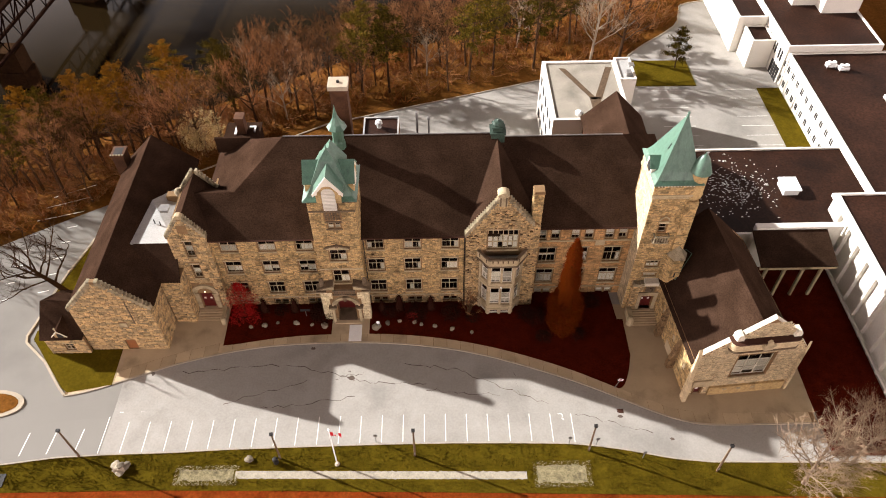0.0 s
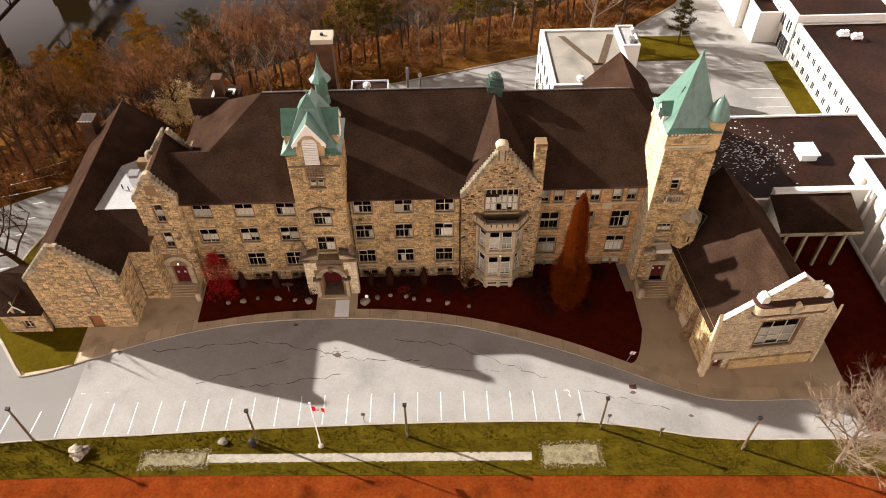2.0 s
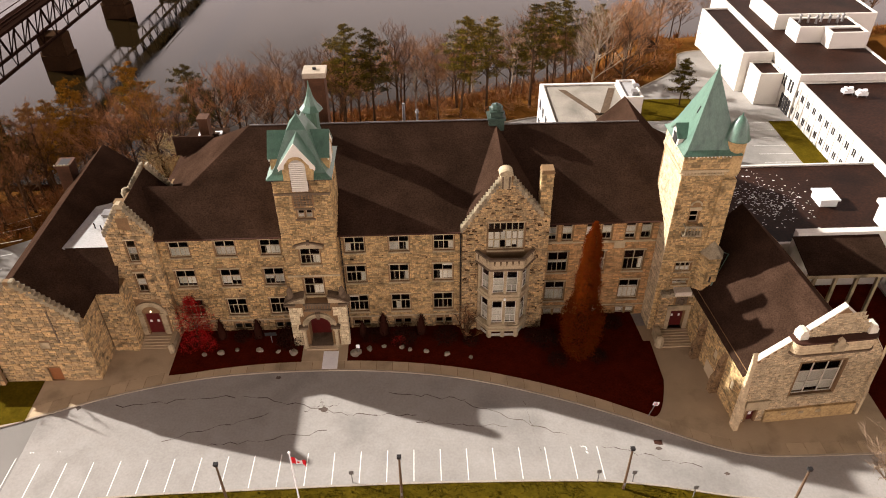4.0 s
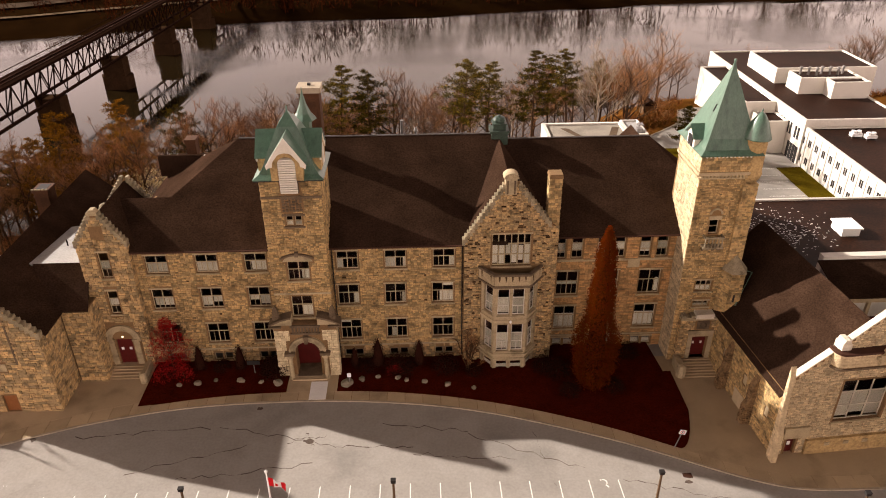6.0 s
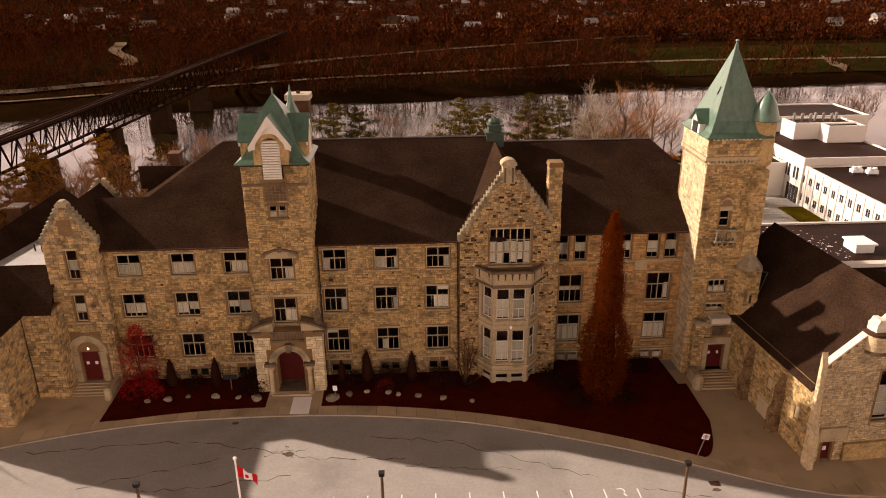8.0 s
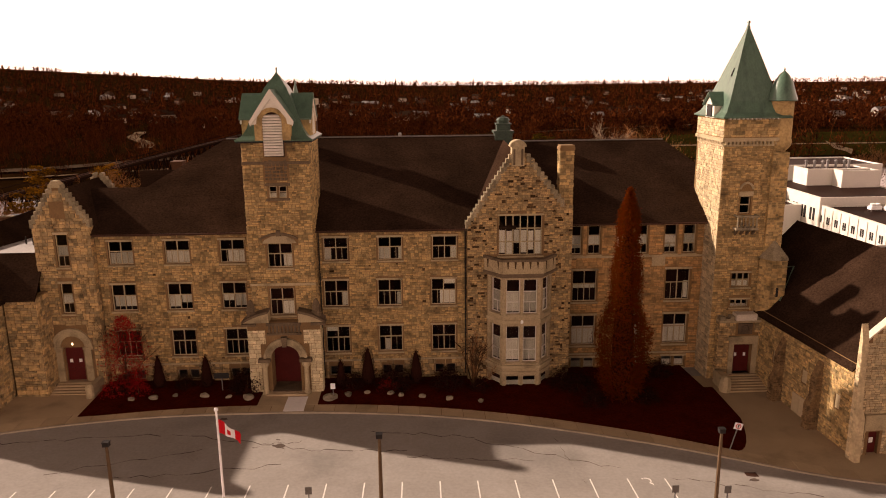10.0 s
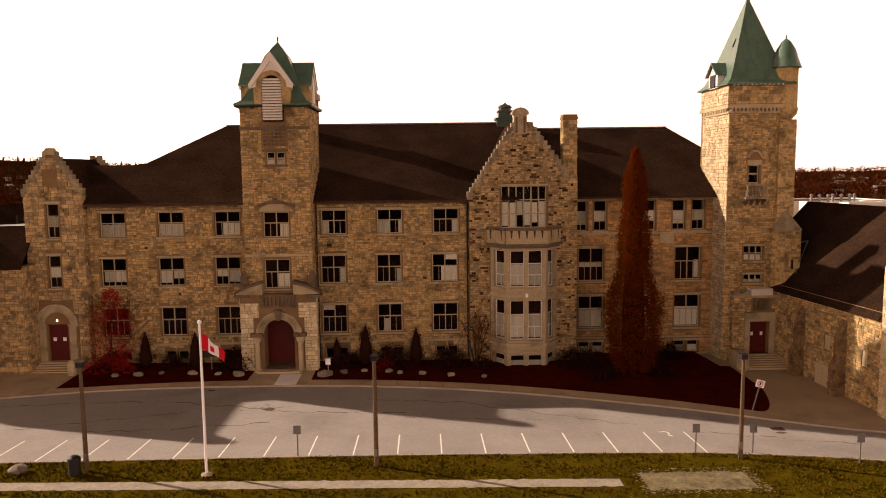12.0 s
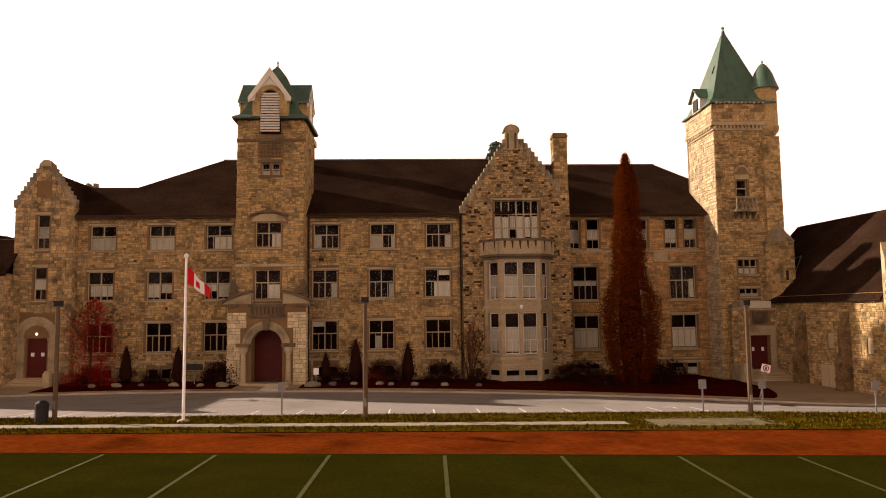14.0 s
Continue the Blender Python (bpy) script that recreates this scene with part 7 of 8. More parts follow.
part("roof_vent", Shape().box(30.5, 31.3, 96.5, 97.5, 9.7, 10.3), METAL, rear)
part("roof_vent", Shape().lathe(20.5, 84.4, [(0.5, 9.7), (0.5, 10.3), (0.6, 10.4), (0.3, 10.6)], 10), WHITE_METAL, rear)
RY = 9.98
for pts in ([(23.0, 88.2), (24.0, 88.0), (20.0, 96.4), (18.9, 96.6)], [(23.6, 88.4), (24.6, 88.0), (27.6, 96.6), (26.6, 96.8)], [(22.9, 84.2), (24.3, 84.2), (24.5, 88.6), (22.8, 88.6)]):
    part("rain_stain", Shape().slab([(x, y, RY) for x, y in pts], 0.01), ROOF_STAIN, rear, "brown rain stain on the gravel roof")
for i in range(5):
    for z in (0.5, 3.8, 7.0):
        part("window", Shape().box(16.34, 16.42, 84.5 + 2.8 * i, 85.7 + 2.8 * i, z, z + 1.5), BLACK, rear)
hut = thing("park_hut", "small dark hut at the edge of the woods", "hut")
part("wall", Shape().box(45, 47.5, 140, 142.5, land(46, 141) - 1, land(46, 141) + 2.6), WOOD_POLE, hut)
part("roof", Shape().prism([(44.6, land(46, 141) + 2.5), (47.9, land(46, 141) + 2.5), (46.2, land(46, 141) + 3.6)], 139.6, 142.9), SHINGLE, hut)


# ---- trees ----
def grow(r, wood, twigs, p, d, length, radius, depth, sprays, lean=0.25, split=3):
    """One limb and its branches; thin ends go into the twigs."""
    d = d.normalized()
    mid = p + d * length * 0.5 + Vector((r.uniform(-1, 1), r.uniform(-1, 1), r.uniform(-0.3, 0.6))) * length * 0.06
    end = p + d * length + Vector((r.uniform(-1, 1), r.uniform(-1, 1), 0.4)) * length * 0.08
    if depth == 0:
        twigs.tube([p, end], [radius, radius * 0.3], 3)
        for _ in range(sprays):
            q = p + (end - p) * r.uniform(0.15, 0.95)
            e = q + (d * 0.8 + Vector((r.uniform(-1, 1), r.uniform(-1, 1), r.uniform(-0.5, 1))) * 0.9) * length * r.uniform(0.35, 0.75)
            w = (e - q).orthogonal().normalized() * radius * 0.8
            twigs.add([q - w, q + w, e], [(0, 1, 2)])
        return
    wood.tube([p, mid, end], [radius, radius * 0.8, radius * 0.55], 5 if depth > 1 else 4)
    for i in range(split + (1 if depth == 1 else 0)):
        f = r.uniform(0.35, 1.0) if i else 1.0
        q = p + (mid - p) * f * 2 if f < 0.5 else mid + (end - mid) * (f - 0.5) * 2
        side = Vector((r.uniform(-1, 1), r.uniform(-1, 1), r.uniform(-0.2, 0.7)))
        grow(r, wood, twigs, q, d * 0.75 + side.normalized() * 0.85 + Vector((0, 0, lean)), length * r.uniform(0.5, 0.72), max(radius * (0.6 if i == 0 else 0.42), 0.012), depth - 1, sprays, lean, split)


def bare_tree(seed, height, spread=0.8, limbs=7, bark=None, twig=None, label="bare grey-brown deciduous tree on the wooded bank", fork=0.35, lean=0.25, name="bare_tree", thick=1.0, sprays=5, split=3):
    r = random.Random(seed)
    wood, twigs = Shape(), Shape()
    rad = height * 0.0125 * thick
    top = Vector((r.uniform(-0.05, 0.05) * height, r.uniform(-0.05, 0.05) * height, height * 0.7))
    path = [Vector((0, 0, -0.8)), top * 0.33 + Vector((r.uniform(-0.15, 0.15), r.uniform(-0.15, 0.15), 0)), top * 0.68, top]
    wood.tube(path, [rad * 1.25, rad, rad * 0.7, rad * 0.35], 7)
    for i in range(limbs):
        f = fork + (1 - fork) * (i + 0.5) / limbs
        q = path[1] + (path[2] - path[1]) * (f - 0.33) / 0.35 if f < 0.68 else path[2] + (path[3] - path[2]) * (f - 0.68) / 0.32
        if f < 0.33:
            q = path[0] + (path[1] - path[0]) * f / 0.33
        a = i * 2.4 + r.uniform(-0.5, 0.5)
        out = Vector((math.cos(a), math.sin(a), r.uniform(0.5, 1.0) + 0.4 * f))
        grow(r, wood, twigs, q, out, height * spread * (0.42 - 0.2 * f), rad * (0.6 - 0.3 * f), 2, sprays, lean, split)
    ob = thing(name, label, "tree")
    part("trunk", wood, bark or BARK, ob, "bare trunk and limbs")
    part("crown", twigs, twig or TWIG, ob, "crown of fine bare twigs")
    return ob


def clump(s, r, c, size, n, flat=0.6):
    """A loose tuft of small blades about a point."""
    for _ in range(n):
        p = c + Vector((r.gauss(0, 1), r.gauss(0, 1), r.gauss(0, flat))) * size * 0.55
        a, b = (Vector((r.uniform(-1, 1), r.uniform(-1, 1), r.uniform(-0.7, 0.9))).normalized() * size * r.uniform(0.28, 0.6) for _ in range(2))
        s.add([p, p + a, p + b], [(0, 1, 2)])


def pine_tree(seed, height, boughs=30, name="pine_tree", label="tall pine with dark olive layered boughs", low=0.42, leaf_mat=None):
    r = random.Random(seed)
    wood, leaf = Shape(), Shape()
    rad = height * 0.012
    lean = Vector((r.uniform(-0.09, 0.09), r.uniform(-0.06, 0.06), 1)) * height
    wood.tube([Vector((0, 0, -0.8)), lean * 0.5, lean * 0.98], [rad * 1.2, rad * 0.8, rad * 0.15], 6)
    for i in range(boughs):
        f = low + (1 - low) * ((i + r.uniform(0, 1)) / boughs)
        q = lean * f
        a = i * 2.39 + r.uniform(-0.4, 0.4)
        L = height * (0.29 * (1 - f) ** 0.6 + 0.03) * r.uniform(0.5, 1.25)
        d = Vector((math.cos(a), math.sin(a), r.uniform(-0.05, 0.4)))
        e = q + d * L
        wood.tube([q, (q + e) / 2 + Vector((0, 0, -0.05 * L)), e], [rad * 0.3, rad * 0.2, rad * 0.06], 4)
        for k in range(6):
            c = q + (e - q) * (0.4 + 0.13 * k) + Vector((r.uniform(-1, 1), r.uniform(-1, 1), r.uniform(0, 0.35))) * L * 0.18
            clump(leaf, r, c, 0.32 + 0.08 * L, 30, 0.4)
    ob = thing(name, label, "tree")
    part("trunk", wood, BARK, ob, "straight dark trunk")
    part("crown", leaf, leaf_mat or NEEDLE, ob, "layered tufts of needles")
    return ob


def planted(proto, spots, seed, group, low=0.8, high=1.25):
    """The prototype moves to the first spot; copies stand at the rest."""
    r = random.Random(seed)
    for i, (x, y) in enumerate(spots):
        k = r.uniform(low, high)
        m = pose(x, y, land(x, y), r.uniform(-3, 3), r.uniform(-3, 3), r.uniform(0, 360)) @ Matrix.Diagonal((k, k, k, 1))
        if i == 0:
            proto.matrix_world = m
            tagged(proto, group=group)
        else:
            ob = copy_thing(proto, Matrix())
            ob.matrix_basis = m


rs = random.Random(77)
spots = []
tries = 0
while len(spots) < 180 and tries < 30000:
    tries += 1
    x, y = rs.uniform(-135, 135), rs.uniform(66, 165)
    e = forest_edge(x)
    if not (e + 1.5 < y < e + 38):
        continue
    if x > 55 and y < 152 or (8 < x < 55 and y < e + 11):
        continue
    if any((x - a) ** 2 + (y - b) ** 2 < 20 for a, b in ((5, 109.5), (9.5, 111), (17.3, 112.5), (-44.3, 98.4), (-59, 98), (-9.6, 106))):
        continue
    if -100 < x < -86:
        continue
    if all((x - a) ** 2 + (y - b) ** 2 > 3.6 ** 2 for a, b in spots):
        spots.append((x, y))
kinds = [bare_tree(101, 13, 0.8, 12, split=4), bare_tree(102, 15, 0.7, 12, fork=0.4, split=4), bare_tree(103, 11, 1.0, 11, split=4), bare_tree(104, 14, 0.85, 12, fork=0.3, split=4), bare_tree(105, 13, 0.8, 11, PALE_BARK, PALE_BARK, "pale bare birch-like tree on the wooded bank")]
share = [[], [], [], [], []]
for i, p in enumerate(spots):
    share[i % 4 if i % 13 else 4].append(p)
for k, sp in zip(kinds, share):
    planted(k, sp, 5, "bare trees on the river bank")
pines = [pine_tree(201, 17, 44), pine_tree(202, 16, 40), pine_tree(203, 19, 46, low=0.35), pine_tree(204, 18, 44, label="leaning pine with golden-orange boughs", low=0.38, leaf_mat=GOLD_NEEDLE)]
planted(pines[3], [(-44.3, 98.4), (-59, 98), (-53, 92), (-70, 95), (-65, 104)], 9, "golden pines on the river bank", 0.95, 1.1)
planted(pines[0], [(5, 109.5), (-66, 84), (26, 124), (-50, 108)], 6, "pines on the river bank", 0.95, 1.08)
planted(pines[1], [(9.5, 111), (-9.6, 106), (33, 132)], 7, "pines on the river bank", 0.95, 1.15)
planted(pines[2], [(17.3, 112.5), (-62, 90), (-14.8, 107), (-38, 105), (24, 133)], 8, "pines on the river bank", 0.9, 1.02)
birch = bare_tree(140, 21, 0.62, 15, PALE_BARK, PALE_BARK, "tall white-barked birch behind the school", 0.3, 0.4, "bare_tree", 0.9, 6, 4)
birch.matrix_world = pose(27.8, 112.5, land(27.8, 112.5))
oak = bare_tree(141, 19, 0.85, 15, BARK, TWIG, "broad bare brown tree behind the school", 0.25, 0.3, "bare_tree", 1.2, 6, 4)
oak.matrix_world = pose(34, 115.5, land(34, 115.5))
park_tree = pine_tree(210, 8.5, 30, "pine_tree", "small dense pine on the car park island", 0.25)
park_tree.matrix_world = pose(43.8, 111.5, land(43.8, 111.5))
blossom = bare_tree(120, 7.5, 1.1, 9, PALE_BARK, PALE_TWIG, "pale golden dry-leaved tree behind the school", 0.15, 0.4)
r = random.Random(121)
s = Shape()
for _ in range(650):
    v = Vector((r.gauss(0, 1), r.gauss(0, 1), r.gauss(0, 1))).normalized() * r.uniform(0.5, 1.08)
    clump(s, r, Vector((v.x * 3.4, v.y * 3.4, 4.6 + v.z * 3.4)), 0.4, 9, 0.8)
part("foliage", s, DRY_LEAF, blossom, "dry pale golden leaves")
blossom.matrix_world = pose(-39.4, 89.5, land(-39.4, 89.5))

# single trees by the drive
near = bare_tree(130, 11.5, 1.2, 11, BARK, BARK, "leaning dark bare tree on the verge", 0.3, 0.15, "bare_tree", 2.3, 6)
near.matrix_world = pose(-52.6, 59.4, land(-52.6, 59.4), 0, -20, 20)
big = bare_tree(131, 11.5, 1.1, 18, GREY_BARK, PALE_TWIG, "wide bare tree with a pale trunk beside the hall", 0.22, 0.25, "bare_tree", 1.35, 12, 5)
big.matrix_world = pose(39.6, 30.3, land(39.6, 30.3), 4, -5, 10)
big2 = bare_tree(132, 10.5, 1.1, 18, GREY_BARK, PALE_TWIG, "wide bare tree with a pale trunk beside the hall", 0.2, 0.2, "bare_tree", 1.25, 12, 5)
big2.matrix_world = pose(46.0, 32.5, land(46.0, 32.5), 0, 0, 140)

# undergrowth on the bank
s = Shape()
r = random.Random(31)
for _ in range(11000):
    x, y = r.uniform(-130, 130), r.uniform(66, 165)
    e = forest_edge(x)
    if e + 0.4 < y < e + 42 and not (x > 52 and y < 151) and r.random() < 0.25 + 0.75 * (noise.noise(Vector((x, y, 0)) * 0.06) > -0.1):
        z, h = land(x, y), r.uniform(0.6, 2.4)
        for _k in range(11):
            p = Vector((x + r.gauss(0, 0.35), y + r.gauss(0, 0.35), z))
            q = p + Vector((r.gauss(0, 0.45), r.gauss(0, 0.45), r.uniform(0.4, 1.0))) * h
            w = Vector((r.uniform(-1, 1), r.uniform(-1, 1), 0)) * 0.05 * (0.6 + h)
            s.add([p - w, p + w, q], [(0, 1, 2)])
thing("undergrowth", "rust-brown scrub and dry leaves under the trees", "undergrowth", "stuff", shape=s, mat=SCRUB)

s = Shape()
r = random.Random(34)
for _ in range(5200):
    x, y = r.uniform(-110, 50), r.uniform(66, 140)
    e = forest_edge(x)
    if not (e + 0.8 < y < e + 30) or (x > -30 and r.random() < 0.6):
        continue
    z, h = land(x, y), r.uniform(1.5, 4.5)
    for _k in range(15):
        p = Vector((x, y, z)) + Vector((r.gauss(0, 0.25), r.gauss(0, 0.25), h * r.uniform(0, 0.45)))
        q = p + Vector((r.gauss(0, 0.4), r.gauss(0, 0.4), r.uniform(0.25, 0.6))) * h
        w = (q - p).orthogonal().normalized() * 0.03
        s.add([p - w, p + w, q], [(0, 1, 2)])
thing("thicket", "pinkish-brown leafless thicket on the bank", "thicket", "stuff", shape=s, mat=THICKET)

# far woods and hills across the river
s = Shape()
r = random.Random(32)
PATH_Y = [(-300, 236), (-147, 275), (-118, 288), (-74, 305), (-39, 316), (20, 327), (96, 346), (144, 350), (400, 356)]
ROAD_Y = [(-300, 250), (-153, 290), (-107, 315), (-62, 340), (24, 393), (120, 440), (400, 520)]
for _ in range(17000):
    u = r.random()
    y = 262 + 1900 * u ** 2.3
    x = r.uniform(-1, 1) * (150 + 0.62 * y)
    f = far_shore(x)
    if y < f + 2 or -11 < y - curve_y(PATH_Y, x) < 5 or -9 < y - curve_y(ROAD_Y, x) < 9 or (y < 420 and r.random() < 0.3):
        continue
    if y < 420 and x > 105 and r.random() < 0.85 and y > f + 6:
        continue
    if 338 < y < 475 and abs(x + 131 + (y - 343) * 0.41) < 8:
        continue
    h = r.uniform(5, 12) * (1 + 0.25 * (y > 900) + 0.5 * (y < f + 14))
    z = land(x, y)
    wd = h * r.uniform(0.35, 0.55)
    for _k in range(110 if y < 450 else 46 if y < 800 else 11):
        c = Vector((x + r.gauss(0, 0.4) * wd, y + r.gauss(0, 0.4) * wd, z + h * r.uniform(0.05, 0.8)))
        a = Vector((r.uniform(-1, 1), r.uniform(-1, 1), r.uniform(0, 1.6))) * wd * (0.4 if y < 420 else 0.36 if y < 800 else 0.5)
        b = Vector((r.uniform(-1, 1), r.uniform(-1, 1), r.uniform(-0.5, 0.5))) * wd * (0.055 if y < 420 else 0.26 if y < 800 else 0.35)
        s.add([c, c + b, c + a], [(0, 1, 2)])
    s.add([(x - 0.2, y, z - 1), (x + 0.2, y, z - 1), (x, y, z + h * 0.8)], [(0, 1, 2)])
    if y > 700 and r.random() < 0.05 + 0.09 * (x < 0):
        top = h * r.uniform(0.9, 1.5)
        for k in range(5):
            w, zb = top * 0.2 * (1 - k / 5.5), z + top * k / 6
            for t0 in (0.3, 1.9, 3.5, 5.1):
                s.add([(x + w * math.cos(t0 + k), y + w * math.sin(t0 + k), zb), (x + w * math.cos(t0 + k + 1.4), y + w * math.sin(t0 + k + 1.4), zb), (x, y, zb + top * 0.34)], [(0, 1, 2)])
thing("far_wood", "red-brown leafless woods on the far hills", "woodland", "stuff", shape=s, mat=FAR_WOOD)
thing("path", "pale riverside path on the far bank", "path", "structure", shape=sheet(-300, 400, lambda x: curve_y(PATH_Y, x), lambda x: curve_y(PATH_Y, x) + 3.2, 0.5, 120, 1), mat=FAR_PATH)
thing("road", "grey riverside road on the far bank", "road", "structure", shape=sheet(-300, 400, lambda x: curve_y(ROAD_Y, x), lambda x: curve_y(ROAD_Y, x) + 7, 0.6, 120, 1), mat=FAR_ROAD)
lane = Shape()
for k in range(9):
    y = 344 + 14 * k
    x = -131 - 0.41 * (y - 343) + 3 * math.sin(k)
    lane.v += [(x - 3.5, y, land(x, y) + 0.8), (x + 3.5, y, land(x, y) + 0.8)]
    if k:
        lane.f.append((2 * k - 2, 2 * k - 1, 2 * k + 1, 2 * k))
thing("road", "pale lane that winds up the far hill", "road", "structure", shape=lane, mat=FAR_PATH)
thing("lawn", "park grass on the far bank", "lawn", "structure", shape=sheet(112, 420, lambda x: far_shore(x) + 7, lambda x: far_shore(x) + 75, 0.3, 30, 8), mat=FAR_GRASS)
thing("path", "pale path through the far park", "path", "structure", shape=sheet(196, 204, lambda x: 322 + 1.5 * (x - 196), lambda x: 335 + 3 * (x - 196), 0.7, 4, 6), mat=FAR_PATH)


def far_house(x, y, w, d, h, turn, wall, roofm):
    z = land(x, y)
    ob = thing("house", "small distant house among bare trees", "house", group="houses on the far hill")
    ob.matrix_world = pose(x, y, z, 0, 0, turn)
    part("wall", Shape().box(-w / 2, w / 2, -d / 2, d / 2, -2, h), wall, ob)
    part("roof", Shape().prism([(-d / 2 - 0.4, h - 0.1), (d / 2 + 0.4, h - 0.1), (0, h + d * 0.34)], -w / 2 - 0.4, w / 2 + 0.4, "x"), roofm, ob)
    for i in range(2):
        part("window", Shape().box(-w / 4 + i * w / 2 - 0.7, -w / 4 + i * w / 2 + 0.7, -d / 2 - 0.06, -d / 2 + 0.02, 1.2, 2.6), BLACK, ob)


r = random.Random(33)
for i in range(170):
    y = r.uniform(470, 1250)
    x = r.uniform(-0.62, 0.66) * y + 40
    far_house(x, y, r.uniform(7, 12), r.uniform(6, 9), r.uniform(3, 5.5), r.uniform(-40, 40), HOUSE_WALL if r.random() < (0.8 if x > 150 else 0.4) else BRICK, SHINGLE if r.random() < 0.8 else METAL)

# ---- railway bridge ----
bridge = thing("railway_bridge", "dark steel truss railway bridge on stone piers", "bridge", at=pose(-86.0, 203, 2.6, 0, 0, -4.1))
y0b, y1b = -150, 215
part("deck", Shape().box(-2.4, 2.4, y0b, y1b, -0.6, 0), STEEL, bridge, "dark bridge deck")
for sx in (-2.3, 2.3):
    part("railing", Shape().box(sx - 0.08, sx + 0.08, y0b, y1b, 0.9, 1.05), STEEL, bridge)
    part("bottom_chord", Shape().box(sx - 0.25, sx + 0.25, y0b, y1b, -8.2, -7.6), STEEL, bridge)
for sx in (-0.75, 0.75):
    part("rail", Shape().box(sx - 0.06, sx + 0.06, y0b, y1b, 0, 0.16), RUST, bridge)
for i in range(60):
    y = y0b + 6 * i
    for sx in (-2.3, 2.3):
        part("truss_bar", Shape().tube([(sx, y, -0.5), (sx, y + 3, -7.9), (sx, y + 6, -0.5)], [0.2, 0.2, 0.2], 4), STEEL, bridge)
    part("cross_brace", Shape().tube([(-2.3, y + 3, -7.9), (2.3, y, -0.6)], [0.14, 0.14], 4), STEEL, bridge)
for y in (-109, -73, -37, -2, 35, 72):
    part("pier", Shape().prism([(-3.2, y - 2.5), (-4.6, y), (-3.2, y + 2.5), (3.2, y + 2.5), (4.6, y), (3.2, y - 2.5)][::-1], -23, -13.0, "z").prism([(-3.0, y - 2.0), (-3.0, y + 2.0), (3.0, y + 2.0), (3.0, y - 2.0)][::-1], -13.0, -8.2, "z"), PIER, bridge, "tapered stone bridge pier")


# ---- planting by the facade ----
SPINDLE = [(0.0, 0.5), (0.08, 0.68), (0.18, 0.84), (0.30, 0.80), (0.46, 0.66), (0.6, 0.56), (0.73, 0.46), (0.88, 0.27), (1.0, 0.02)]


def spindle(seed, height, width, blades, size, mat, name, label, category, trunk=True):
    """An upright evergreen: layered tufts round a narrow cone."""
    r = random.Random(seed)
    s = Shape()
    for _ in range(blades):
        f = r.random() ** 0.85
        prof = curve_y(SPINDLE, f)
        prof *= 1 + 0.16 * math.sin(9 * f + seed) + 0.10 * math.sin(23 * f)
        a = r.uniform(0, 2 * math.pi)
        rr = width / 2 * prof * r.uniform(0.72, 1.12)
        clump(s, r, Vector((rr * math.cos(a), rr * math.sin(a), 0.1 + f * height)), size * (1 - 0.45 * f), 5, 0.8)
    ob = thing(name, label, category)
    if trunk:
        part("trunk", Shape().tube([(0, 0, -0.5), (0, 0, height * 0.9)], [width * 0.06, 0.02], 6), BARK, ob)
    part("crown", s, mat, ob)
    # Added solid core; its dark colour stands for shade between the tufts.
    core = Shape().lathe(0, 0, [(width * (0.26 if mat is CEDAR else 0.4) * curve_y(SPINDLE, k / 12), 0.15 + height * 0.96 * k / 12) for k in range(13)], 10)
    part("inner_growth", core, CEDAR_CORE_SHADE if mat is CEDAR else YEW, ob, "solid core added for the dark shade inside the foliage", True)
    return ob


def shrub(seed, width, height, blades, size, mat, label, name="shrub"):
    r = random.Random(seed)
    s = Shape()
    for _ in range(blades):
        v = Vector((r.gauss(0, 1), r.gauss(0, 1), abs(r.gauss(0, 1)))).normalized() * r.uniform(0.55, 1.05)
        clump(s, r, Vector((v.x * width / 2, v.y * width / 2, v.z * height * 0.9)), size, 5, 0.7)
    ob = thing(name, label, "shrub")
    part("foliage", s, mat, ob)
    part("stem", Shape().tube([(0, 0, -0.3), (0, 0, height * 0.5)], [0.06, 0.03], 5), BARK, ob)
    return ob


def set_down(ob, x, y, lift=0.15, turn=0.0):
    ob.matrix_world = pose(x, y, land(x, y) + lift, 0, 0, turn)
    return ob


set_down(spindle(301, 17.7, 4.3, 10000, 0.34, CEDAR, "columnar_cedar", "tall columnar orange-gold cedar in the planting bed", "tree"), 14.8, 51.9)
cone = set_down(spindle(302, 2.9, 1.5, 320, 0.24, YEW, "conical_yew", "dark clipped conical evergreen against the wall", "shrub", False), -24.8, 55.6)
tagged(cone, group="conical evergreens")
for x, k in ((-20.7, 1.0), (-6.6, 1.15), (-2.4, 1.05), (-9.0, 0.8)):
    c = copy_thing(cone, Matrix())
    c.matrix_basis = pose(x, 55.6, land(x, 55.6) + 0.15, 0, 0, 40 * x) @ Matrix.Diagonal((k, k, k, 1))
rnd = set_down(shrub(303, 2.4, 1.6, 520, 0.22, YEW, "dark rounded shrub against the wall"), -17.6, 55.6)
tagged(rnd, group="rounded shrubs")
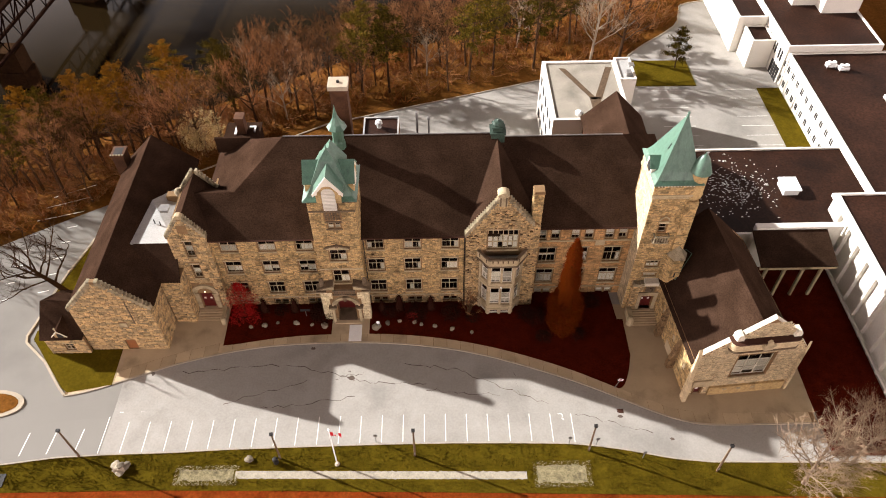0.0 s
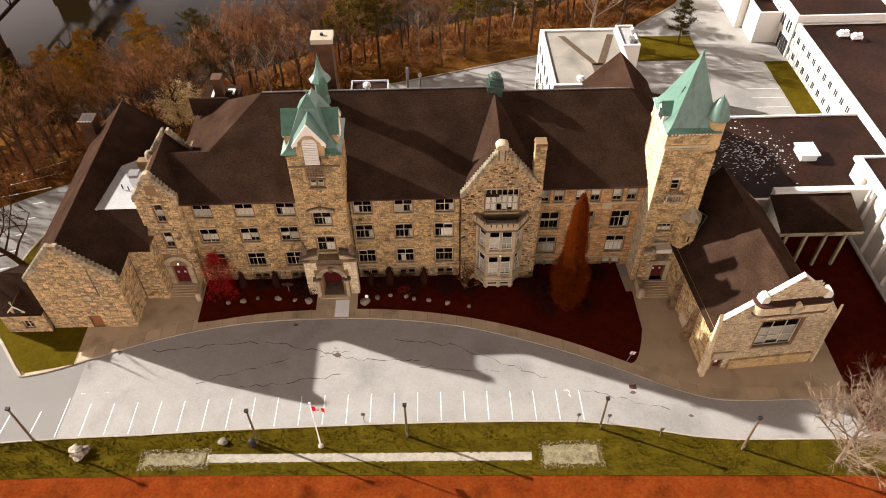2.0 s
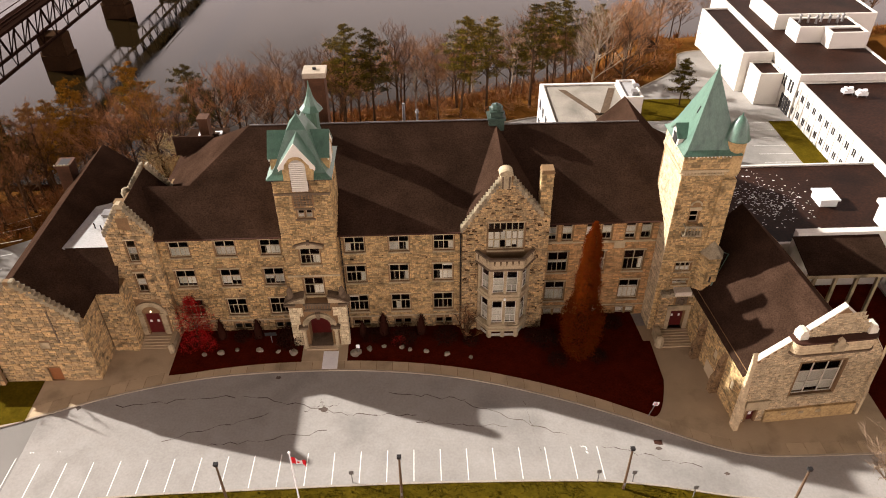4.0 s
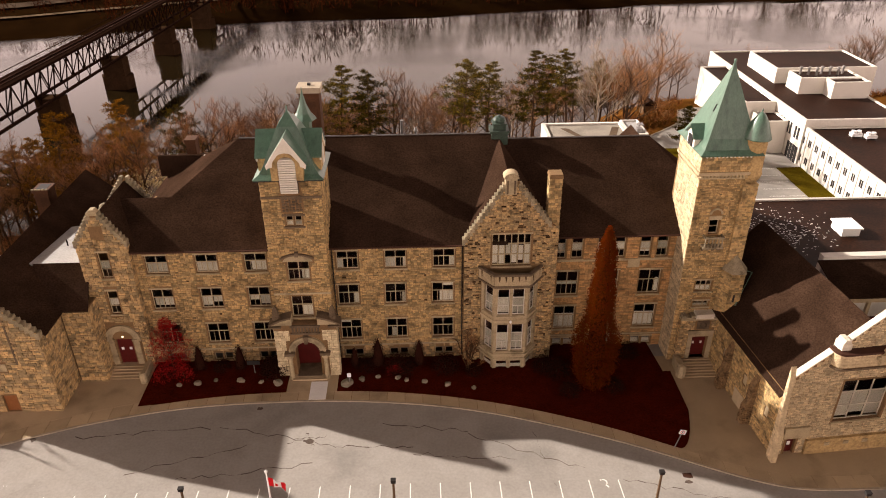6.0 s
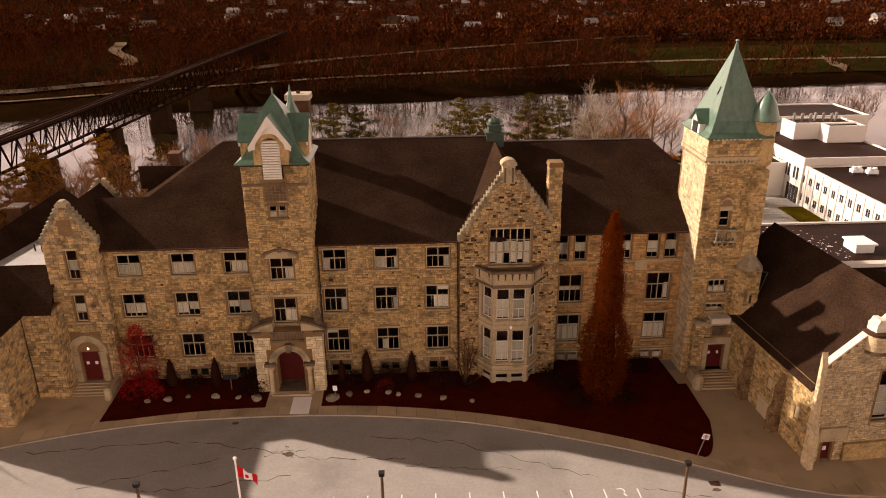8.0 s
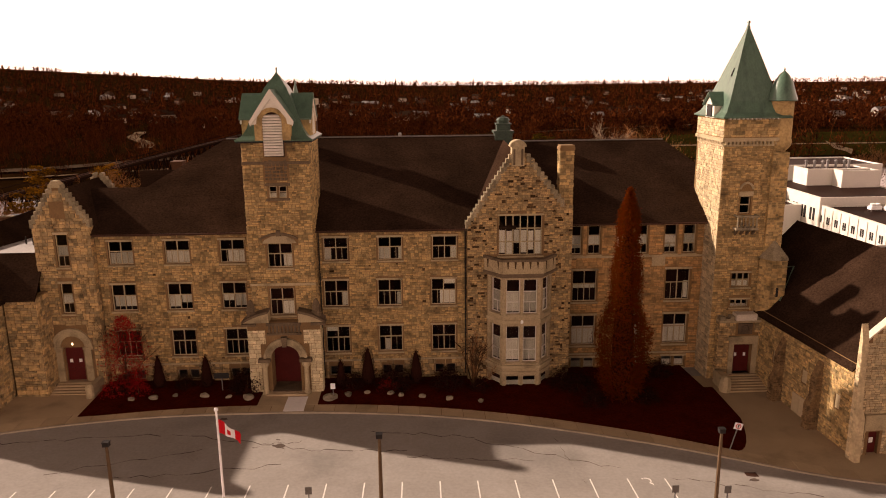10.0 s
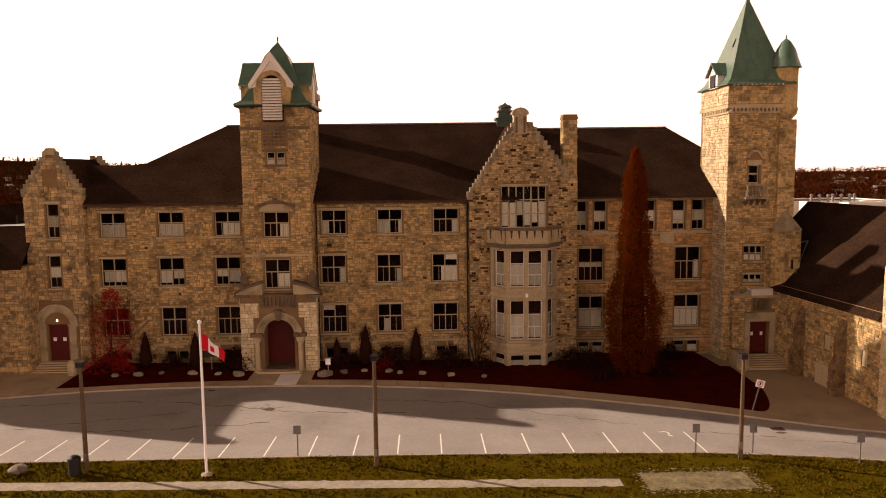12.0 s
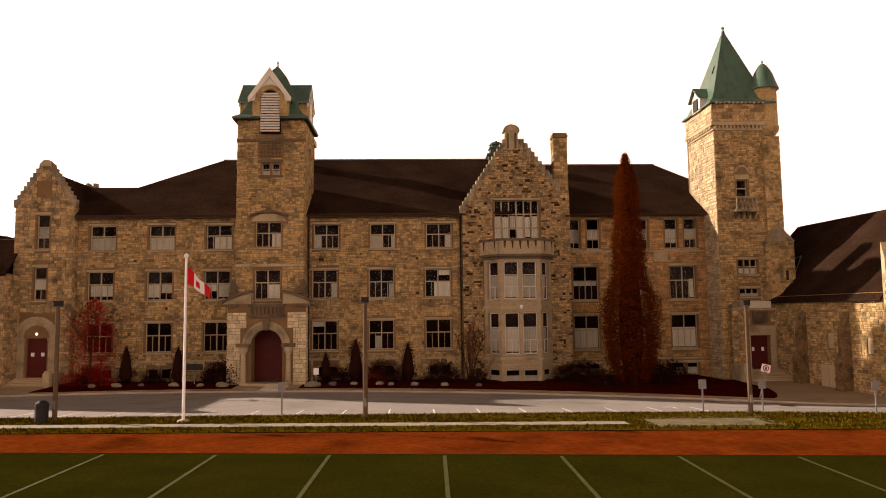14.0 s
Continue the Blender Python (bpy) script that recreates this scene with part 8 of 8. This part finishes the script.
for x, y, k in ((-27.5, 55.4, 1.0), (-22.6, 55.7, 0.8), (-8.0, 55.2, 0.9), (-4.4, 55.0, 1.3), (-17.0, 54.9, 1.35), (0.3, 55.0, 1.2), (3.2, 54.2, 0.8), (10.3, 54.6, 1.0), (11.6, 53.8, 1.2), (17.5, 55.8, 1.1), (19.5, 56.4, 1.0), (12.4, 50.8, 0.9), (16.8, 51.2, 0.9)):
    c = copy_thing(rnd, Matrix())
    c.matrix_basis = pose(x, y, land(x, y) + 0.12, 0, 0, 70 * x) @ Matrix.Diagonal((k, k, k, 1))
red = set_down(bare_tree(310, 6.4, 1.0, 8, BARK, BARK, "small crimson-leaved tree against the facade", 0.2, 0.3, "red_tree"), -27.3, 55.2)
r = random.Random(311)
s = Shape()
for _ in range(1500):
    f = r.random()
    a = r.uniform(0, 6.283)
    rr = 2.0 * math.sin(math.pi * (0.15 + 0.8 * f)) * r.uniform(0.3, 1.1)
    clump(s, r, Vector((rr * math.cos(a), 0.6 * rr * math.sin(a), 0.3 + 6.3 * f)), 0.24, 4, 0.8)
part("foliage", s, RED_LEAF, red, "sparse crimson leaves")
redb = set_down(shrub(312, 2.2, 1.6, 130, 0.24, RED_LEAF, "low crimson shrub in the planting bed"), -26.2, 54.4)
tagged(redb, group="crimson shrubs")
for x, y, k in ((-28.4, 54.3, 0.9), (-4.9, 54.4, 0.75)):
    c = copy_thing(redb, Matrix())
    c.matrix_basis = pose(x, y, land(x, y) + 0.12, 0, 0, 55 * x) @ Matrix.Diagonal((k, k, k, 1))
set_down(bare_tree(320, 5.2, 0.75, 12, TWIG, TWIG, "bare twiggy bush beside the bay window", 0.08, 0.6, "bare_bush", 0.6), 2.6, 54.6)

# boulders in the beds and on the grass
def boulder(seed, size):
    r = random.Random(seed)
    bm = bmesh.new()
    bmesh.ops.create_icosphere(bm, subdivisions=2, radius=size)
    for v in bm.verts:
        v.co *= 1 + 0.35 * noise.noise(v.co * (1.3 / size) + Vector((seed, 0, 0)))
        v.co.z *= 0.62
        v.co.x *= 1.25
    me = bpy.data.meshes.new("boulder")
    bm.to_mesh(me)
    bm.free()
    me.materials.append(ROCK)
    return me


rocks = [boulder(i, 0.42) for i in range(4)]
spots = [(-24.6, 53.4), (-22.9, 53.8), (-20.4, 53.7), (-18.3, 53.4), (-16.6, 53.2), (-9.7, 52.9), (-8.2, 53.5), (-6.6, 53.8), (-3.7, 53.2), (-1.9, 52.9), (0.4, 52.4), (-26.4, 53.2), (-4.6, 53.6), (3.0, 51.8)]
for i, (x, y) in enumerate(spots):
    k = random.Random(i).uniform(0.45, 0.85) * (1.8 if i in (4, 5) else 1)
    ob = tagged(new("boulder", rocks[i % 4]), "pale boulder edging the planting bed", "boulder", "boulders in the bed")
    ob.matrix_world = pose(x, y, land(x, y) + 0.26, 0, 0, 77 * i) @ Matrix.Diagonal((k, k, k, 1))
for i, (dx, dy, dz, k) in enumerate(((0, 0, 0.3, 1.5), (0.6, 0.3, 0.3, 1.1), (-0.55, 0.35, 0.3, 1.2), (0.1, -0.5, 0.25, 1.0), (0.15, 0.2, 0.75, 0.9))):
    ob = tagged(new("boulder", rocks[i % 4]), "pale boulder heaped on the grass strip", "boulder", "boulders heaped on the grass")
    ob.matrix_world = pose(-38.2 + dx, 33.3 + dy, land(-38, 33) + dz, 0, 0, 50 * i) @ Matrix.Diagonal((k, k, k, 1))
ob = tagged(new("boulder", rocks[2]), "pale boulder on the grass strip", "boulder")
ob.matrix_world = pose(-23.6, 34.2, land(-23, 34) + 0.25)

# ---- poles, lamps, flag and signs ----
def lamp_post(x, y, h, turn=0):
    ob = thing("lamp_post", "brown lamp post with a small dark box lamp", "lamp post", group="lamp posts along the drive")
    ob.matrix_world = pose(x, y, land(x, y) + 0.03, 0, 0, turn)
    part("pole", Shape().lathe(0, 0, [(0.15, -0.3), (0.13, 0.2), (0.12, h * 0.5), (0.09, h)], 8), WOOD_POLE, ob)
    head = part("lamp_head", Shape().box(-0.18, 0.18, -0.15, 0.15, h, h + 0.24).box(-0.2, 0.2, -0.17, 0.17, h + 0.24, h + 0.29), BLACK, ob, "dark box lamp")
    part("lens", Shape().box(-0.15, 0.15, -0.12, 0.12, h - 0.015, h), METAL, head)
    part("access_plate", Shape().box(-0.07, 0.07, -0.17, -0.13, 0.6, 1.0), METAL, ob)
    return ob


# wet glints on the tar roof, painted as pale flecks
r = random.Random(55)
s = Shape()
for _ in range(420):
    x, y = r.gauss(42, 3.2), r.gauss(73, 2.8)
    if 32 < x < 60 and 65 < y < 82:
        q = r.uniform(0.03, 0.13)
        s.poly([(x + q * r.uniform(0.5, 2) * math.cos(a), y + q * r.uniform(0.3, 1) * math.sin(a), 4.985) for a in (2 * math.pi * k / 7 for k in range(7))])
thing("roof_flecks", "pale flecks painted for wet glints on the tar roof", "stain", "stuff", shape=s, mat=PALE)

lamp_post(-43.4, 35.0, 6.1)
lamp_post(-20.0, 34.3, 5.75)
lamp_post(-4.4, 34.4, 5.9)
lamp_post(15.9, 34.7, 5.7)
lamp_post(30.2, 31.9, 6.0)
fp = thing("flagpole", "tall white flagpole with a red and white flag", "flagpole", at=(-13.35, 33.5, land(-13.35, 33.5)))
part("pole", Shape().lathe(0, 0, [(0.16, -0.3), (0.16, 0.1), (0.085, 0.12), (0.06, 8.2)], 10), WHITE_METAL, fp)
part("finial", Shape().lathe(0, 0, [(0.03, 8.2), (0.12, 8.27), (0.12, 8.38), (0.02, 8.45)], 8), WHITE_METAL, fp)
part("base", Shape().lathe(0, 0, [(0.32, -0.1), (0.3, 0.12), (0.18, 0.18)], 12), KERB, fp)


def cloth(u0, u1, v0, v1):
    """A piece of the hanging flag, with its folds."""
    s = Shape()
    n, k = 8, 8
    for i in range(n + 1):
        for j in range(k + 1):
            u, v = u0 + (u1 - u0) * i / n, v0 + (v1 - v0) * j / k
            s.v.append((0.06 + 1.08 * u + 0.04 * math.sin(9 * u), 0.3 * u + 0.14 * math.sin(9 * u + 2 * v) * u, 7.75 - (0.85 - 0.35 * u) * v - 1.15 * u ** 1.1))
    s.f = [(i * (k + 1) + j, (i + 1) * (k + 1) + j, (i + 1) * (k + 1) + j + 1, i * (k + 1) + j + 1) for i in range(n) for j in range(k)]
    return s


flag = part("flag", cloth(0.28, 0.72, 0, 1), WHITE_METAL, fp, "drooping red and white flag")
part("flag_band", cloth(0, 0.28, 0, 1), FLAG_RED, flag, "red band")
part("flag_band", cloth(0.72, 1, 0, 1), FLAG_RED, flag, "red band")
em = cloth(0.42, 0.58, 0.3, 0.75)
em.v = [(x, y - 0.02, z) for x, y, z in em.v]
part("flag_emblem", em, FLAG_RED, flag, "red emblem")


def sign_post(x, y, h, plate, mat, label):
    ob = thing("sign_post", label, "sign", at=(x, y, land(x, y) + 0.05))
    part("post", Shape().box(-0.035, 0.035, -0.03, 0.03, -0.4, h), METAL, ob)
    pl = part("plate", Shape().box(-plate / 2, plate / 2, -0.05, -0.03, h - 0.5, h), mat, ob)
    return ob, pl


for x, y in ((-9.0, 36.3), (13.7, 35.6), (16.9, 35.4), (22.0, 33.6)):
    ob, pl = sign_post(x, y, 1.75, 0.42, METAL, "small grey parking sign seen from behind")
    tagged(ob, group="parking signs")
ob, pl = sign_post(20.5, 43.1, 2.3, 0.6, WHITE_METAL, "leaning white no-parking sign with a red ring")
ob.matrix_world = pose(20.4, 43.1, land(20.4, 43.1) + 0.05, 0, 14, 0)
ring = Shape()
for i in range(16):
    a0, a1 = 2 * math.pi * i / 16, 2 * math.pi * (i + 1) / 16
    ring.prism([(q * math.cos(a), 2.05 + q * math.sin(a)) for q, a in ((0.15, a0), (0.21, a0), (0.21, a1), (0.15, a1))], -0.065, -0.05)
part("sign_ring", ring, SIGN_RED, pl, "red ring")
part("sign_bar", Shape().box(-0.06, 0.06, -0.06, -0.05, 1.95, 2.15), BLACK, pl)
ob, pl = sign_post(-9.4, 52.9, 1.5, 0.4, WHITE_METAL, "small white sign in the planting bed")
ob, pl = sign_post(-19.2, 54.9, 1.7, 1.3, BLACK, "dark notice board in the planting bed")
bn = thing("litter_bin", "dark round litter bin on the grass", "litter bin", at=(-20.4, 33.8, land(-20.4, 33.8)))
part("body", Shape().lathe(0, 0, [(0.28, -0.05), (0.31, 0.08), (0.31, 0.8), (0.33, 0.84)], 12), BLACK, bn)
part("lid", Shape().lathe(0, 0, [(0.34, 0.84), (0.31, 1.0), (0.16, 1.11), (0.02, 1.13)], 12), BLACK, bn)
gr = thing("drain_grate", "rusty iron drain grate in the asphalt", "drain", shape=Shape().box(20.2, 21.0, 39.6, 40.2, land(20.6, 39.9) - 0.05, land(20.6, 39.9) + 0.035), mat=RUST)
cv = thing("ground_hatch", "dark framed hatch in the grass", "hatch", shape=Shape().box(-52.5, -51.0, 31.4, 33.0, land(-51, 32) - 0.1, land(-51, 32) + 0.12), mat=BLACK)


def bare_bush(seed, height, width):
    """A leafless shrub: many thin stems that fan out from the ground and fork."""
    r = random.Random(seed)
    ob = thing("bare_shrub", "leafless brown shrub against the stone gable", "shrub")
    for _ in range(9):
        a, lean = r.uniform(0, 2 * math.pi), r.uniform(0.1, 0.5)
        top = Vector((math.cos(a) * lean * width, math.sin(a) * lean * width, height * r.uniform(0.7, 1.0)))
        mid = top * 0.5 + Vector((r.uniform(-0.1, 0.1), r.uniform(-0.1, 0.1), 0.2))
        s = Shape().tube([(0, 0, -0.3), tuple(mid), tuple(top)], [0.07, 0.045, 0.015], 5)
        for _ in range(16):
            p = mid.lerp(top, r.random()) if r.random() < 0.7 else mid * r.uniform(0.4, 1)
            q = p + Vector((r.gauss(0, 0.35), r.gauss(0, 0.35), r.uniform(0.3, 1.0)))
            s.tube([tuple(p), tuple(q)], [0.028, 0.009], 3)
        part("stem", s, BARK, ob)
    return ob


set_down(bare_bush(77, 4.6, 2.6), 2.6, 54.6)


# ---- the porch's squared stones, one by one ----
for k in range(0, len(PORCH_STONES.v), 8):
    quad = PORCH_STONES.v[k:k + 8]
    part("stone", Shape().add(quad, [(4, 5, 6, 7), (0, 1, 5, 4), (1, 2, 6, 5), (2, 3, 7, 6), (3, 0, 4, 7)]), PORCH_STONE, school)
